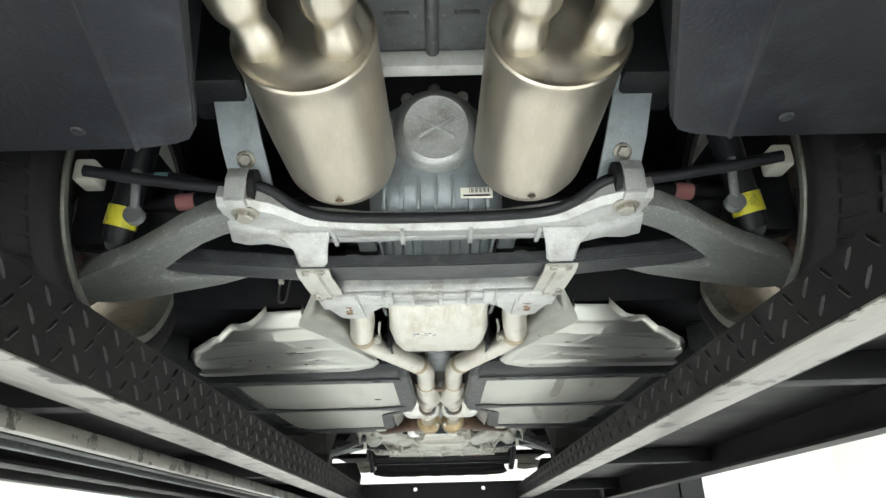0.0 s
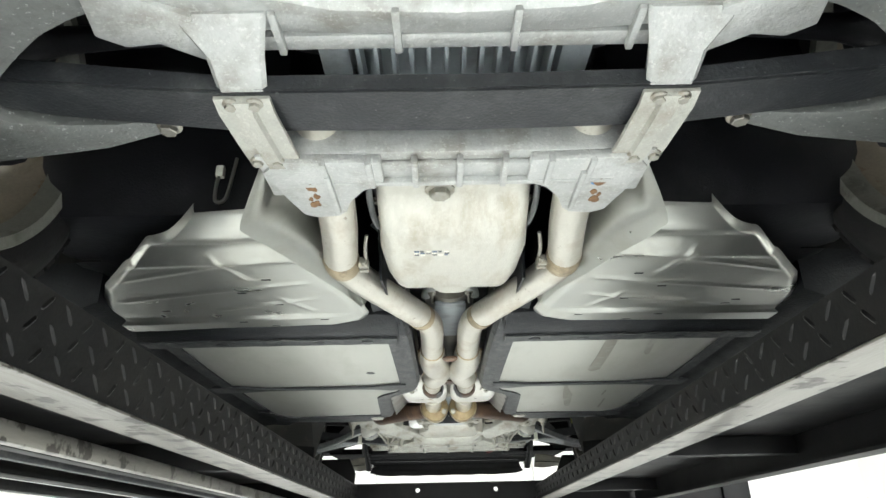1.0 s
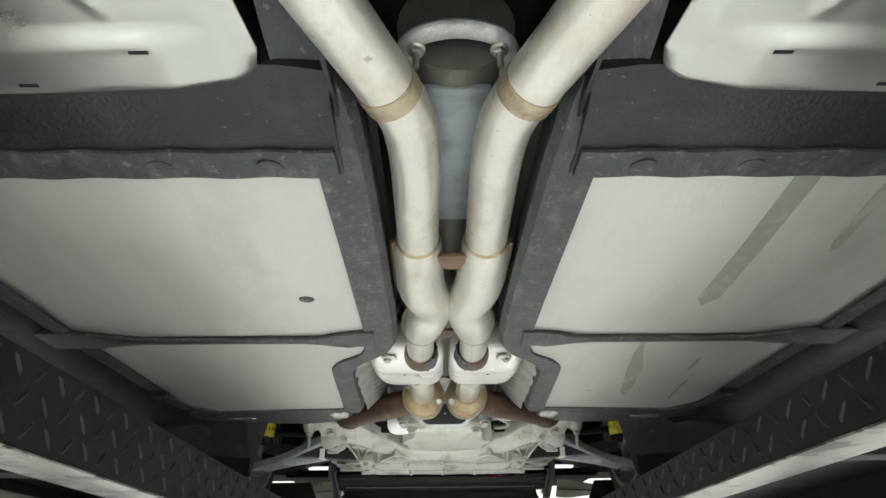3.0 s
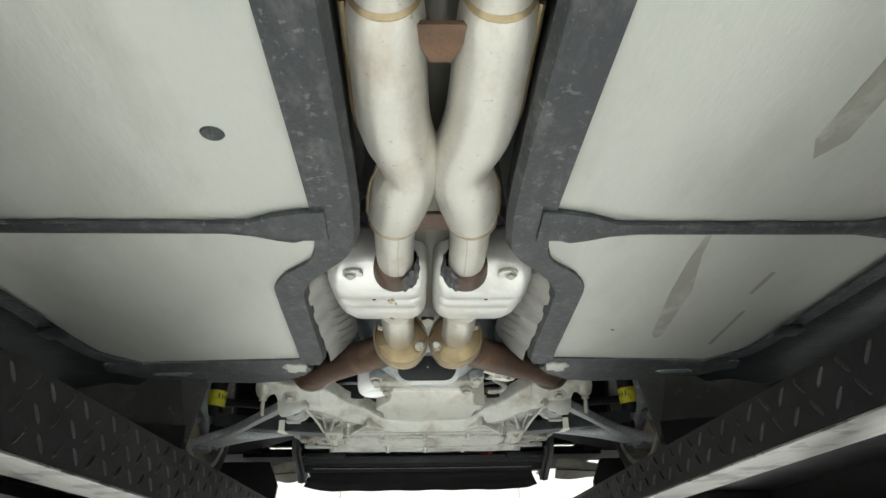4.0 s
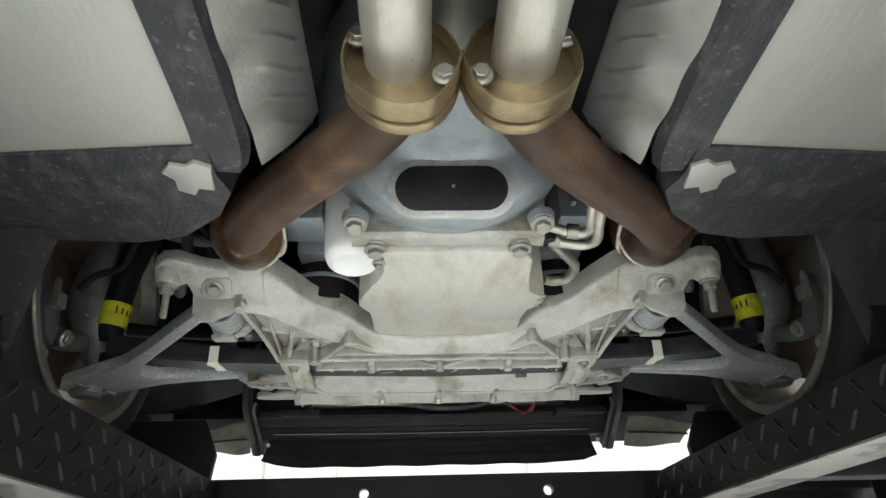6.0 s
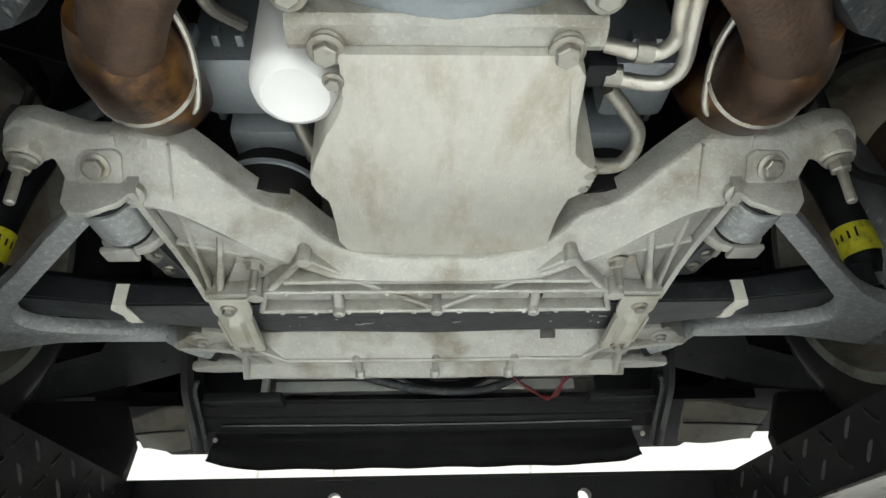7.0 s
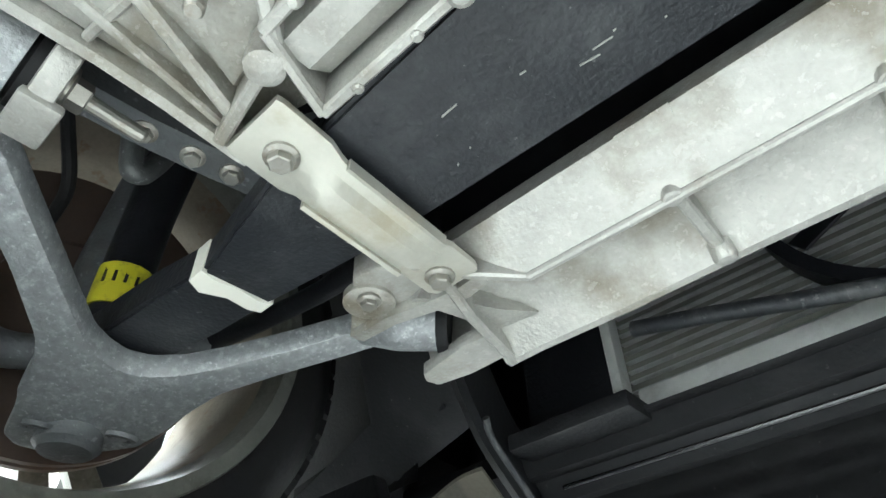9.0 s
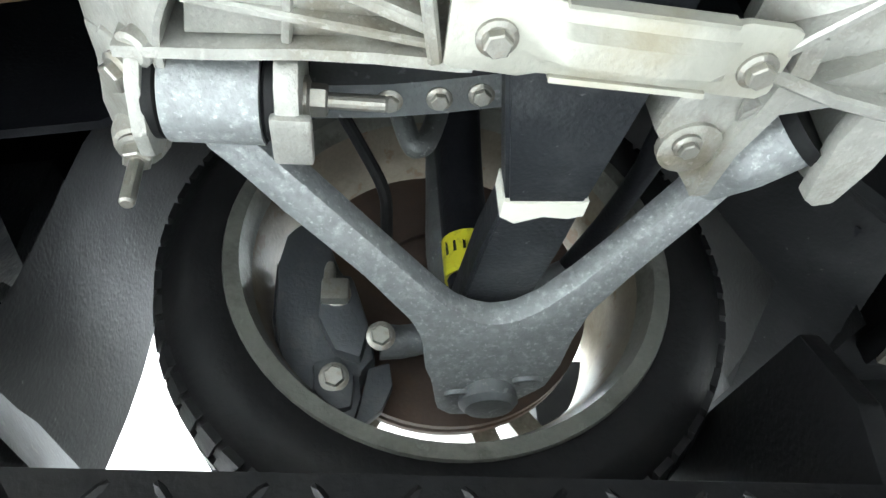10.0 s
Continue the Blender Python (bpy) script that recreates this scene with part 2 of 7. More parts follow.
def prism(bm, pts, lo, hi, axis=2, bev=0.003, m=None):
    """A polygon in the two other axes, drawn out along the axis from lo to hi."""
    t = bmesh.new()
    def at(p, h):
        c = [p[0], p[1]]
        c.insert(axis, h)
        return t.verts.new(c)
    lower, upper = [at(p, lo) for p in pts], [at(p, hi) for p in pts]
    t.faces.new(lower)
    t.faces.new(upper[::-1])
    n = len(pts)
    for i in range(n):
        t.faces.new((lower[i], upper[i], upper[(i + 1) % n], lower[(i + 1) % n]))
    bmesh.ops.recalc_face_normals(t, faces=t.faces[:])
    if bev:
        bmesh.ops.bevel(t, geom=t.edges[:], offset=bev, segments=2, profile=0.6, affect="EDGES", clamp_overlap=True)
    add(bm, t, m)


def loft(bm, rings, cap=True, closed=True):
    """Skin a row of rings that hold the same number of points."""
    rows = [[bm.verts.new(p) for p in ring] for ring in rings]
    n = len(rows[0])
    made = []
    for a, b in zip(rows, rows[1:]):
        for i in range(n if closed else n - 1):
            j = (i + 1) % n
            made.append(bm.faces.new((a[i], a[j], b[j], b[i])))
    if cap and closed:
        made.append(bm.faces.new(rows[0][::-1]))
        made.append(bm.faces.new(rows[-1]))
    bmesh.ops.recalc_face_normals(bm, faces=made)


def curve(pts, steps=6):
    """A smooth line through the points (and, where given, their radii)."""
    pts = [np.array(p, float) for p in pts]
    if len(pts) < 3 or steps < 2:
        return pts
    ext = [2 * pts[0] - pts[1]] + pts + [2 * pts[-1] - pts[-2]]
    out = []
    for i in range(1, len(ext) - 2):
        p0, p1, p2, p3 = ext[i - 1:i + 3]
        for k in range(steps):
            u = k / steps
            out.append(0.5 * (2 * p1 + (p2 - p0) * u + (2 * p0 - 5 * p1 + 4 * p2 - p3) * u * u + (3 * p1 - p0 - 3 * p2 + p3) * u ** 3))
    return out + [pts[-1]]


def tube(bm, pts, r=0.01, n=16, steps=6, flat=1.0, hollow=0.0):
    """A round bar along a smooth line. A fourth number in a point is its radius; flat squashes it in z."""
    line = curve([(*p[:3], p[3] if len(p) > 3 else r) for p in pts], steps)
    mid = [Vector(p[:3]) for p in line]
    rings, up = [], None
    for i, c in enumerate(mid):
        d = (mid[min(i + 1, len(mid) - 1)] - mid[max(i - 1, 0)]).normalized()
        if up is None:
            up = Vector((0, 0, 1)) if abs(d.z) < 0.9 else Vector((0, 1, 0))
        side = d.cross(up).normalized()
        up = side.cross(d).normalized()
        rr = line[i][3]
        rings.append([c + side * (rr * math.cos(a)) + up * (rr * flat * math.sin(a)) for a in (2 * math.pi * k / n for k in range(n))])
    if hollow:
        inner = []
        for ring, c in zip(rings, mid):
            inner.append([c + (p - c) * (1 - hollow) for p in ring])
        loft(bm, rings + inner[::-1], cap=False)
    else:
        loft(bm, rings)


def lathe(bm, prof, at=(0, 0, 0), way=(0, 0, 1), n=32, closed=False):
    """Turn a profile of (radius, height) round an axis."""
    rot = Vector(way).to_track_quat("Z", "Y").to_matrix()
    rings = [[Vector(at) + rot @ Vector((r * math.cos(a), r * math.sin(a), h)) for a in (2 * math.pi * k / n for k in range(n))] for r, h in prof]
    if closed:
        rings.append(rings[0])
    loft(bm, rings, cap=not closed)
    if closed:
        bmesh.ops.remove_doubles(bm, verts=bm.verts[:], dist=1e-6)


def sheet(bm, fn, nu, nv, thick=0.004):
    """A bent plate: fn(u, v) gives its lower face; it has thickness upwards."""
    low = [[bm.verts.new(fn(i / nu, j / nv)) for j in range(nv + 1)] for i in range(nu + 1)]
    top = [[bm.verts.new(Vector(v.co) + Vector((0, 0, thick))) for v in row] for row in low]
    made = []
    for i in range(nu):
        for j in range(nv):
            made.append(bm.faces.new((low[i][j], low[i][j + 1], low[i + 1][j + 1], low[i + 1][j])))
            made.append(bm.faces.new((top[i][j], top[i + 1][j], top[i + 1][j + 1], top[i][j + 1])))
    for i in range(nu):
        for j in (0, nv):
            made.append(bm.faces.new((low[i][j], low[i + 1][j], top[i + 1][j], top[i][j])))
    for j in range(nv):
        for i in (0, nu):
            made.append(bm.faces.new((low[i][j], low[i][j + 1], top[i][j + 1], top[i][j])))
    bmesh.ops.recalc_face_normals(bm, faces=made)


def part(name, bm, material, parent=None, label="", at=None, angle=35, kind=""):
    """Link a bmesh as one mesh object under a thing or a part."""
    me = bpy.data.meshes.new(name)
    bm.to_mesh(me)
    bm.free()
    me.materials.append(material)
    me.polygons.foreach_set("use_smooth", [True] * len(me.polygons))
    me.set_sharp_from_angle(angle=radians(angle))
    ob = new(name, me)
    ob.parent = parent
    if at is not None:
        ob.matrix_local = at
    if label or kind:
        tagged(ob, label, kind=kind)
    return ob


def thing(name, label, category, m=None, group="", kind=""):
    ob = new(name)
    ob.empty_display_size = 0.1
    if m is not None:
        ob.matrix_world = m
    return tagged(ob, label, category, group, kind)


def turned(at, way=(0, 0, -1)):
    """A pose at a place whose z points along way."""
    return Matrix.Translation(at) @ Vector(way).to_track_quat("Z", "Y").to_matrix().to_4x4()


def bolt_mesh(r=0.01, h=0.008, stud=0.0):
    bm = bmesh.new()
    lathe(bm, [(r * 1.55, 0), (r * 1.55, 0.0025), (r * 1.2, 0.004)], n=20)
    t = bmesh.new()
    bmesh.ops.create_cone(t, cap_ends=True, segments=6, radius1=r * 1.12, radius2=r * 1.08, depth=h)
    bmesh.ops.bevel(t, geom=[e for e in t.edges if abs(e.verts[0].co.z - e.verts[1].co.z) < 1e-6], offset=r * 0.12, segments=1, affect="EDGES")
    add(bm, t, pose(0, 0, h / 2 + 0.003))
    if stud:
        lathe(bm, [(r * 0.55, h), (r * 0.55, h + stud - 0.002), (r * 0.42, h + stud)], n=14)
    me = bpy.data.meshes.new("bolt")
    bm.to_mesh(me)
    bm.free()
    me.materials.append(ZINC)
    return me


BOLT = bolt_mesh()
BOLT_SMALL = bolt_mesh(0.006, 0.005)
BOLT_BIG = bolt_mesh(0.014, 0.011)
BOLT_STUD = bolt_mesh(0.0095, 0.009, 0.028)
BOLT_STUD_THIN = bolt_mesh(0.006, 0.006, 0.022)
BOLT_LONG = bolt_mesh(0.010, 0.012, 0.042)
BOLT_MID = bolt_mesh(0.0072, 0.0065)


def bolt(parent, at, way=(0, 0, -1), me=None, name="bolt", label=""):
    ob = new(name, me or BOLT)
    ob.parent = parent
    ob.matrix_local = turned(at, way) @ pose(0, 0, 0, 0, 0, (at[0] * 977 + at[1] * 613) % 60)
    if label:
        tagged(ob, label)
    return ob


SIDES = (-1, 1)


def mir(s, pts):
    return [(s * p[0], *p[1:]) for p in pts]


def casting(name, piece, bm, material, parent, label, angle=35, kind_label=""):
    """A casting whose body is one mesh and whose ribs and lugs are parts of it."""
    bm.verts.index_update()
    seen, islands = set(), []
    for v in bm.verts:
        if v in seen:
            continue
        stack, isle = [v], []
        seen.add(v)
        while stack:
            w = stack.pop()
            isle.append(w)
            for e in w.link_edges:
                o = e.other_vert(w)
                if o not in seen:
                    seen.add(o)
                    stack.append(o)
        islands.append(isle)
    islands.sort(key=lambda g: -max((a.co - g[0].co).length for a in g))
    owner = {w.index: k for k, g in enumerate(islands) for w in g}
    made = [bmesh.new() for _ in islands]
    copy = {w.index: made[owner[w.index]].verts.new(w.co) for w in bm.verts}
    for fc in bm.faces:
        made[owner[fc.verts[0].index]].faces.new([copy[w.index] for w in fc.verts])
    bm.free()
    body = part(name, made[0], material, parent, label, angle=angle)
    for b in made[1:]:
        part(piece, b, material, body, angle=angle)
    return body


def rib(bm, a, b, zb, zt, t=0.006):
    """A straight upright rib between two places of the plan."""
    a, b = Vector(a), Vector(b)
    d = (b - a).normalized()
    n = Vector((-d.y, d.x)) * (t / 2)
    prism(bm, [a - n, b - n, b + n, a + n], zb, zt, 2, min(0.002, t / 3))

# ---- the room ----
def slab(name, a, b, material, label, bev=0.0):
    bm = bmesh.new()
    rbox(bm, a, b, bev)
    return tagged(part(name, bm, material), label, name.split("_")[0], kind="structure")


slab("floor", (-7, -8, -0.2), (7, 11, 0), FLOORM, "pale grey epoxy workshop floor")
slab("ceiling", (-7, -8, CEILING), (7, 11, CEILING + 0.2), WALLP, "white workshop ceiling")
slab("wall_west", (-7.2, -8, 0), (-7, 11, CEILING), WALLP, "white painted workshop wall")
slab("wall_east", (7, -8, 0), (7.2, 11, CEILING), WALLP, "white painted workshop wall")
slab("wall_south", (-7, -8.2, 0), (7, -8, CEILING), WALLP, "white painted workshop wall behind the lift")
slab("wall_north", (-7, 11, 0), (7, 11.2, CEILING), WALLP, "white painted workshop wall ahead of the lift")
for px in (-2.3, -1.3, 1.6):
    slab("trim", (px - 0.12, 10.86, 0), (px + 0.12, 10.998, CEILING - 0.02), WALLP, "white pilaster on the end wall", 0.01)

# ---- the lift ----
lift = thing("car_lift", "black painted four-post car lift with diamond-plate runways", "car lift")
Y0, Y1 = -1.7, 3.10


def span(s, a, b):
    return min(s * a, s * b), max(s * a, s * b)


for s, x0, RT, RB in ((-1, 0.475, 1.738, 1.640), (1, 0.45, 1.726, 1.655)):
    x1 = x0 + 0.52
    bm = bmesh.new()
    sec = [(x0, RT), (x1, RT), (x1, RB - 0.03), (x1 - 0.06, RB - 0.03), (x1 - 0.06, RB - 0.022), (x1 - 0.008, RB - 0.022), (x1 - 0.008, RT - 0.008), (x0 + 0.008, RT - 0.008), (x0 + 0.008, RB + 0.006), (x0 + 0.1, RB + 0.006), (x0 + 0.1, RB), (x0, RB)]
    prism(bm, mir(s, sec), Y0, Y1, 1, 0.0)
    run = part("runway", bm, LIFTP, lift, "black runway channel")
    bm = bmesh.new()
    a, b = span(s, x0 + 0.001, x0 + 0.085)
    rbox(bm, (a, Y0, RB - 0.0045), (b, Y1, RB - 0.0005), 0.0015)
    part("lip", bm, BARE, run, "scuffed bright steel lower lip")
    # diamond tread on the inner face: slanting bars, each a low ridge
    bm = bmesh.new()
    rows_z = 3 if RT - RB > 0.08 else 2
    k = 0
    y = Y0 + 0.02
    while y < Y1 - 0.03:
        for j in range(rows_z):
            z = RT - 0.017 - 0.031 * j
            yy = y + (0.0225 if j % 2 else 0.0)
            lean = 1 if (k + j) % 2 else -1
            dy, dz = 0.0095 * lean, 0.0105
            ny, nz = -0.74 * lean, 0.67
            loop = []
            for d, w, h in ((-1, -0.5, 0), (-0.6, -1, 0), (0.6, -1, 0), (1, -0.5, 0), (1, 0.5, 0), (0.6, 1, 0), (-0.6, 1, 0), (-1, 0.5, 0)):
                loop.append(bm.verts.new((s * (x0 - 0.0001), yy + d * dy + w * ny * 0.0032, z + d * dz + w * nz * 0.0032)))
            top = [bm.verts.new((s * (x0 - 0.0026), yy + d * dy, z + d * dz)) for d in (-0.62, 0.62)]
            for q, t in ((0, 0), (2, 1), (3, 1), (4, 1), (6, 0), (7, 0)):
                bm.faces.new((loop[q], loop[(q + 1) % 8], top[t]))
            bm.faces.new((loop[1], loop[2], top[1], top[0]))
            bm.faces.new((loop[5], loop[6], top[0], top[1]))
        k += 1
        y += 0.045
    bmesh.ops.recalc_face_normals(bm, faces=bm.faces[:])
    part("tread", bm, LIFTG, run, "raised diamond tread pattern", kind="stuff")
    for k in range(4):
        bm = bmesh.new()
        yy = -1.2 + k * 1.3
        a, b = span(s, x0 + 0.012, x1 - 0.012)
        rbox(bm, (a, yy, RB + 0.012), (b, yy + 0.05, RT - 0.01), 0.003)
        part("crosstie", bm, LIFTP, run)
for k, (x, z, w, h) in enumerate(((-0.63, 1.627, 0.022, 0.03), (-0.72, 1.63, 0.03, 0.02), (-0.82, 1.632, 0.018, 0.018), (-0.95, 1.6, 0.03, 0.022))):
    bm = bmesh.new()
    rbox(bm, (x - w / 2, Y0, z - h), (x + w / 2, 2.45, z), 0.003)
    part("rail", bm, (BARE, LIFTP, RAIL, LIFTP)[k], lift, "hydraulic rail under the runway")
bm = bmesh.new()
rbox(bm, (-0.92, 2.35, 1.575), (-0.60, 2.62, 1.632), 0.008)
tube(bm, [(-0.60, 2.5, 1.60), (-0.56, 2.55, 1.60), (-0.54, 2.7, 1.605), (-0.56, 2.85, 1.61)], 0.012, 10)
part("latch_box", bm, LIFTP, lift, "black latch housing with a hose")
bm = bmesh.new()
rbox(bm, (-0.64, 2.25, 1.622), (-0.605, 2.30, 1.6265), 0.001)
part("marker", bm, YELLOW, lift, "small yellow marker")
# front beam with two drilled holes
BY, BT = 3.14, 1.752
bm = bmesh.new()
holes = [(-0.163, BT - 0.037), (0.248, BT - 0.037)]
rbox(bm, (-1.5, BY, BT - 0.006), (1.5, BY + 0.10, BT), 0.002)
rbox(bm, (-1.5, BY, BT - 0.22), (1.5, BY + 0.10, BT - 0.214), 0.002)
cells = [-1.5, -0.193, -0.133, 0.218, 0.278, 1.5]
for k in range(0, 5, 2):
    rbox(bm, (cells[k], BY, BT - 0.214), (cells[k + 1], BY + 0.006, BT - 0.006), 0.0)
for hx, hz in holes:
    rbox(bm, (hx - 0.03, BY, BT - 0.214), (hx + 0.03, BY + 0.006, hz - 0.03), 0.0)
    t = bmesh.new()
    lathe(t, [(0.0125, 0.0), (0.0425, 0.0), (0.0425, 0.006), (0.0125, 0.006)], (hx, BY, hz), (0, 1, 0), 32, True)
    for v in t.verts:
        d = math.hypot(v.co.x - hx, v.co.z - hz)
        if d > 0.04:
            f_ = 0.03 / max(abs(v.co.x - hx), abs(v.co.z - hz))
            v.co.x, v.co.z = hx + (v.co.x - hx) * f_, hz + (v.co.z - hz) * f_
    add(bm, t)
beam = part("front_beam", bm, LIFTP, lift, "black crossbeam with drilled holes", angle=20)
for hx, hz in holes:
    bm = bmesh.new()
    lathe(bm, [(0.0112, -0.0005), (0.0135, -0.0005), (0.0135, 0.024), (0.0112, 0.024)], (hx, BY, hz), (0, 1, 0), 24, True)
    part("hole_rim", bm, LIFTP, beam, "sleeve of a drilled hole")
# wheel stops at the front end of the runways
for a, b in ((-0.97, -0.50), (0.585, 0.97)):
    bm = bmesh.new()
    prism(bm, [(a, 1.70), (b, 1.70), (b + (0.012 if b < 0 else 0), 1.80), (b - (0.02 if b < 0 else 0), 1.875), (a + (0.0 if b < 0 else 0.02), 1.875), (a - (0.0 if b < 0 else 0.012), 1.80)], 3.105, 3.125, 1, 0.003)
    rbox(bm, (a + 0.02, 3.04, 1.738), (b - 0.02, 3.11, 1.748), 0.003)
    part("wheel_stop", bm, LIFTP, lift, "black steel wheel stop plate")
bm = bmesh.new()
rbox(bm, (-1.5, -2.0, 1.45), (1.5, -1.72, 1.64), 0.006)
part("rear_beam", bm, LIFTP, lift, "black rear crossbeam")
for x in (-1.5, 1.5):
    for y, nm in ((-1.98, "post"), (BY - 0.02, "post")):
        bm = bmesh.new()
        rbox(bm, (x - 0.07, y, 0.012), (x + 0.07, y + 0.14, 2.3), 0.006)
        rbox(bm, (x - 0.16, y - 0.09, 0.0), (x + 0.16, y + 0.23, 0.014), 0.002)
        part(nm, bm, LIFTP, lift, "black steel lift post")

# ---- the car ----
car = thing("car", "low sports car raised on a lift, its bare underside showing", "car", CAR)
F = 1.86


def shear(bm, fn):
    """Shift each point of a mesh in z by fn(x, y)."""
    for v in bm.verts:
        v.co.z += fn(v.co.x, v.co.y)
    return bm


def rounded(w, h, r, n=4):
    """A rectangle with round corners, about the origin."""
    out = []
    for cx, cy, a0 in ((w - r, h - r, 0), (-w + r, h - r, 90), (-w + r, -h + r, 180), (w - r, -h + r, 270)):
        for k in range(n + 1):
            a = radians(a0 + 90 * k / n)
            out.append((cx + r * math.cos(a), cy + r * math.sin(a)))
    return out


# -- shell of the body --
bm = bmesh.new()
rbox(bm, (-0.90, -0.95, 2.42), (0.90, 3.75, 2.45), 0.004)
part("body_floor", bm, PLASTIC, car, "dark upper body seen past the running gear")
for s in SIDES:
    a, b = span(s, 0.90, 0.92)
    bm = bmesh.new()
    prism(bm, [(-0.95, 1.98), (-0.24, 1.96), (-0.19, 2.1), (-0.08, 2.3), (0.2, 2.40), (0.48, 2.3), (0.62, 2.06), (0.66, 1.80), (2.38, 1.78), (2.46, 2.05), (2.6, 2.24), (2.86, 2.34), (3.1, 2.25), (3.24, 2.05), (3.28, 1.86), (3.75, 1.88), (3.75, 2.45), (-0.95, 2.45)], a, b, 0, 0.002)
    part("body_side", bm, PLASTIC, car, "dark side panel of the body")
bm = bmesh.new()
rbox(bm, (-0.9, 3.72, 1.90), (0.9, 3.75, 2.45), 0.003)
part("nose", bm, PLASTIC, car, "dark nose panel")
bm = bmesh.new()
rbox(bm, (-0.9, -0.97, 1.99), (0.9, -0.95, 2.45), 0.003)
part("tail", bm, PLASTIC, car, "dark tail panel")

# -- floor pan --
for s in SIDES:
    pan = [(0.145, 1.0), (0.645, 1.0), (0.668, 1.4), (0.682, 1.9), (0.678, 2.13), (0.62, 2.215), (0.275, 2.19), (0.266, 2.10), (0.250, 1.83), (0.243, 1.77), (0.218, 1.72), (0.172, 1.672), (0.158, 1.62), (0.150, 1.5)]
    bm = bmesh.new()
    prism(bm, mir(s, pan), F, F + 0.012, 2, 0.002)
    part("floor_panel", bm, FLOORP, car, "dusty grey flat floor panel with dark drag marks" if s > 0 else "dusty grey flat floor panel")
    outer = [(0.172, 0.80), (0.167, 0.86), (0.158, 0.905), (0.147, 0.96), (0.146, 1.02), (0.151, 1.5), (0.159, 1.62), (0.174, 1.672), (0.216, 1.719), (0.242, 1.769), (0.250, 1.83), (0.266, 2.10), (0.274, 2.19), (0.285, 2.23)]
    inner = [(0.128, 0.80), (0.118, 0.86), (0.104, 0.91), (0.097, 0.96), (0.095, 1.02), (0.095, 1.45), (0.102, 1.60), (0.118, 1.665), (0.160, 1.724), (0.192, 1.778), (0.205, 1.85), (0.216, 2.10), (0.224, 2.20), (0.235, 2.24)]
    bm = bmesh.new()
    oc, ic = curve(outer, 4), curve(inner, 4)
    rise = [0.42 * max(0, 0.955 - o[1]) ** 1.1 for o in oc]
    loft(bm, [[(s * o[0], o[1], F - 0.005 + h), (s * (o[0] + 0.004), o[1], F + 0.02 + h), (s * i[0], i[1], F + 0.06 + h), (s * (i[0] - 0.004), i[1], F + 0.01 + 1.3 * h), (s * (i[0] + 0.004), i[1], F - 0.002 + 1.2 * h)] for o, i, h in zip(oc, ic, rise)])
    part("tunnel_rail", bm, RAIL, car, "charcoal coated rail along the tunnel")
    # crossbar with flared ends
    bm = bmesh.new()
    prism(bm, mir(s, [(0.134, 1.521), (0.165, 1.524), (0.20, 1.533), (0.235, 1.551), (0.28, 1.553), (0.56, 1.552), (0.66, 1.512), (0.74, 1.512), (0.74, 1.60), (0.66, 1.60), (0.56, 1.578), (0.27, 1.579), (0.235, 1.586), (0.205, 1.600), (0.185, 1.606), (0.17, 1.599), (0.138, 1.598)]), F - 0.009, F - 0.0015, 2, 0.002)
    bar = part("floor_brace", bm, RAIL, car, "flat black floor brace, paint chipped")
    # outer frame of the floor
    bm = bmesh.new()
    oc = curve([(0.635, 1.0), (0.660, 1.4), (0.674, 1.9), (0.670, 2.13), (0.615, 2.216)], 5)
    loft(bm, [[(s * p[0], p[1], F - 0.005), (s * (p[0] + 0.028), p[1] + 0.01 * (p[1] - 1), F - 0.008), (s * (p[0] + 0.04), p[1] + 0.015, F + 0.012), (s * p[0], p[1], F + 0.02)] for p in oc])
    part("floor_seam", bm, RAIL, car, "dark seam bead round the floor panel")
    bm = bmesh.new()
    loft(bm, [[(s * a, y, z) for a, z in ((x, F + 0.006), (x + 0.045, F - 0.012), (x + 0.10, F - 0.006), (x + 0.2, F - 0.02), (x + 0.215, F + 0.18), (x, F + 0.18))] for y, x in ((0.70, 0.668), (0.9, 0.672), (1.4, 0.692), (1.9, 0.706), (2.12, 0.702), (2.30, 0.66), (2.40, 0.64))])
    part("sill", bm, BLACK, car, "black coated sill")
    bm = bmesh.new()
    rbox(bm, (*span(s, 0.66, 0.70)[:1], 1.95, F - 0.02), (span(s, 0.66, 0.70)[1], 1.99, F - 0.008), 0.003)
    part("sill_plug", bm, PLASTIC, car, "small jacking plug")
    # crossmember behind the floor
    bm = bmesh.new()
    loft(bm, [[(s * x, y0, F + 0.10), (s * x, y0, F + 0.02), (s * x, y0 + 0.02, F + 0.004), (s * x, 0.955, F - 0.006), (s * x, 0.998, F - 0.006), (s * x, 1.0, F + 0.10)] for x, y0 in ((0.118, 0.87), (0.16, 0.862), (0.4, 0.86), (0.70, 0.86))])
    cm = part("floor_crossmember", bm, BLACK, car, "black coated floor crossmember with chipped edges")
    bm = bmesh.new()
    sheet(bm, lambda u, v: (s * (0.122 + 0.575 * u), 0.952 + 0.046 * v + 0.0015 * math.sin(u * 40), F - 0.0105 + 0.0012 * math.sin(u * 57) * math.sin(v * 3)), 60, 3, 0.004)
    part("flange", bm, RAIL, cm, "scraped lower flange, coating chipped")
    for x in (0.19, 0.30, 0.52):
        bm = bmesh.new()
        lathe(bm, [(0.014, 0), (0.014, 0.003), (0.006, 0.004)], (s * x, 0.978, F - 0.0095), (0, 0, -1), 18)
        part("plug", bm, RAIL, cm, "round plug")
    # front edge of the floor
    bm = bmesh.new()
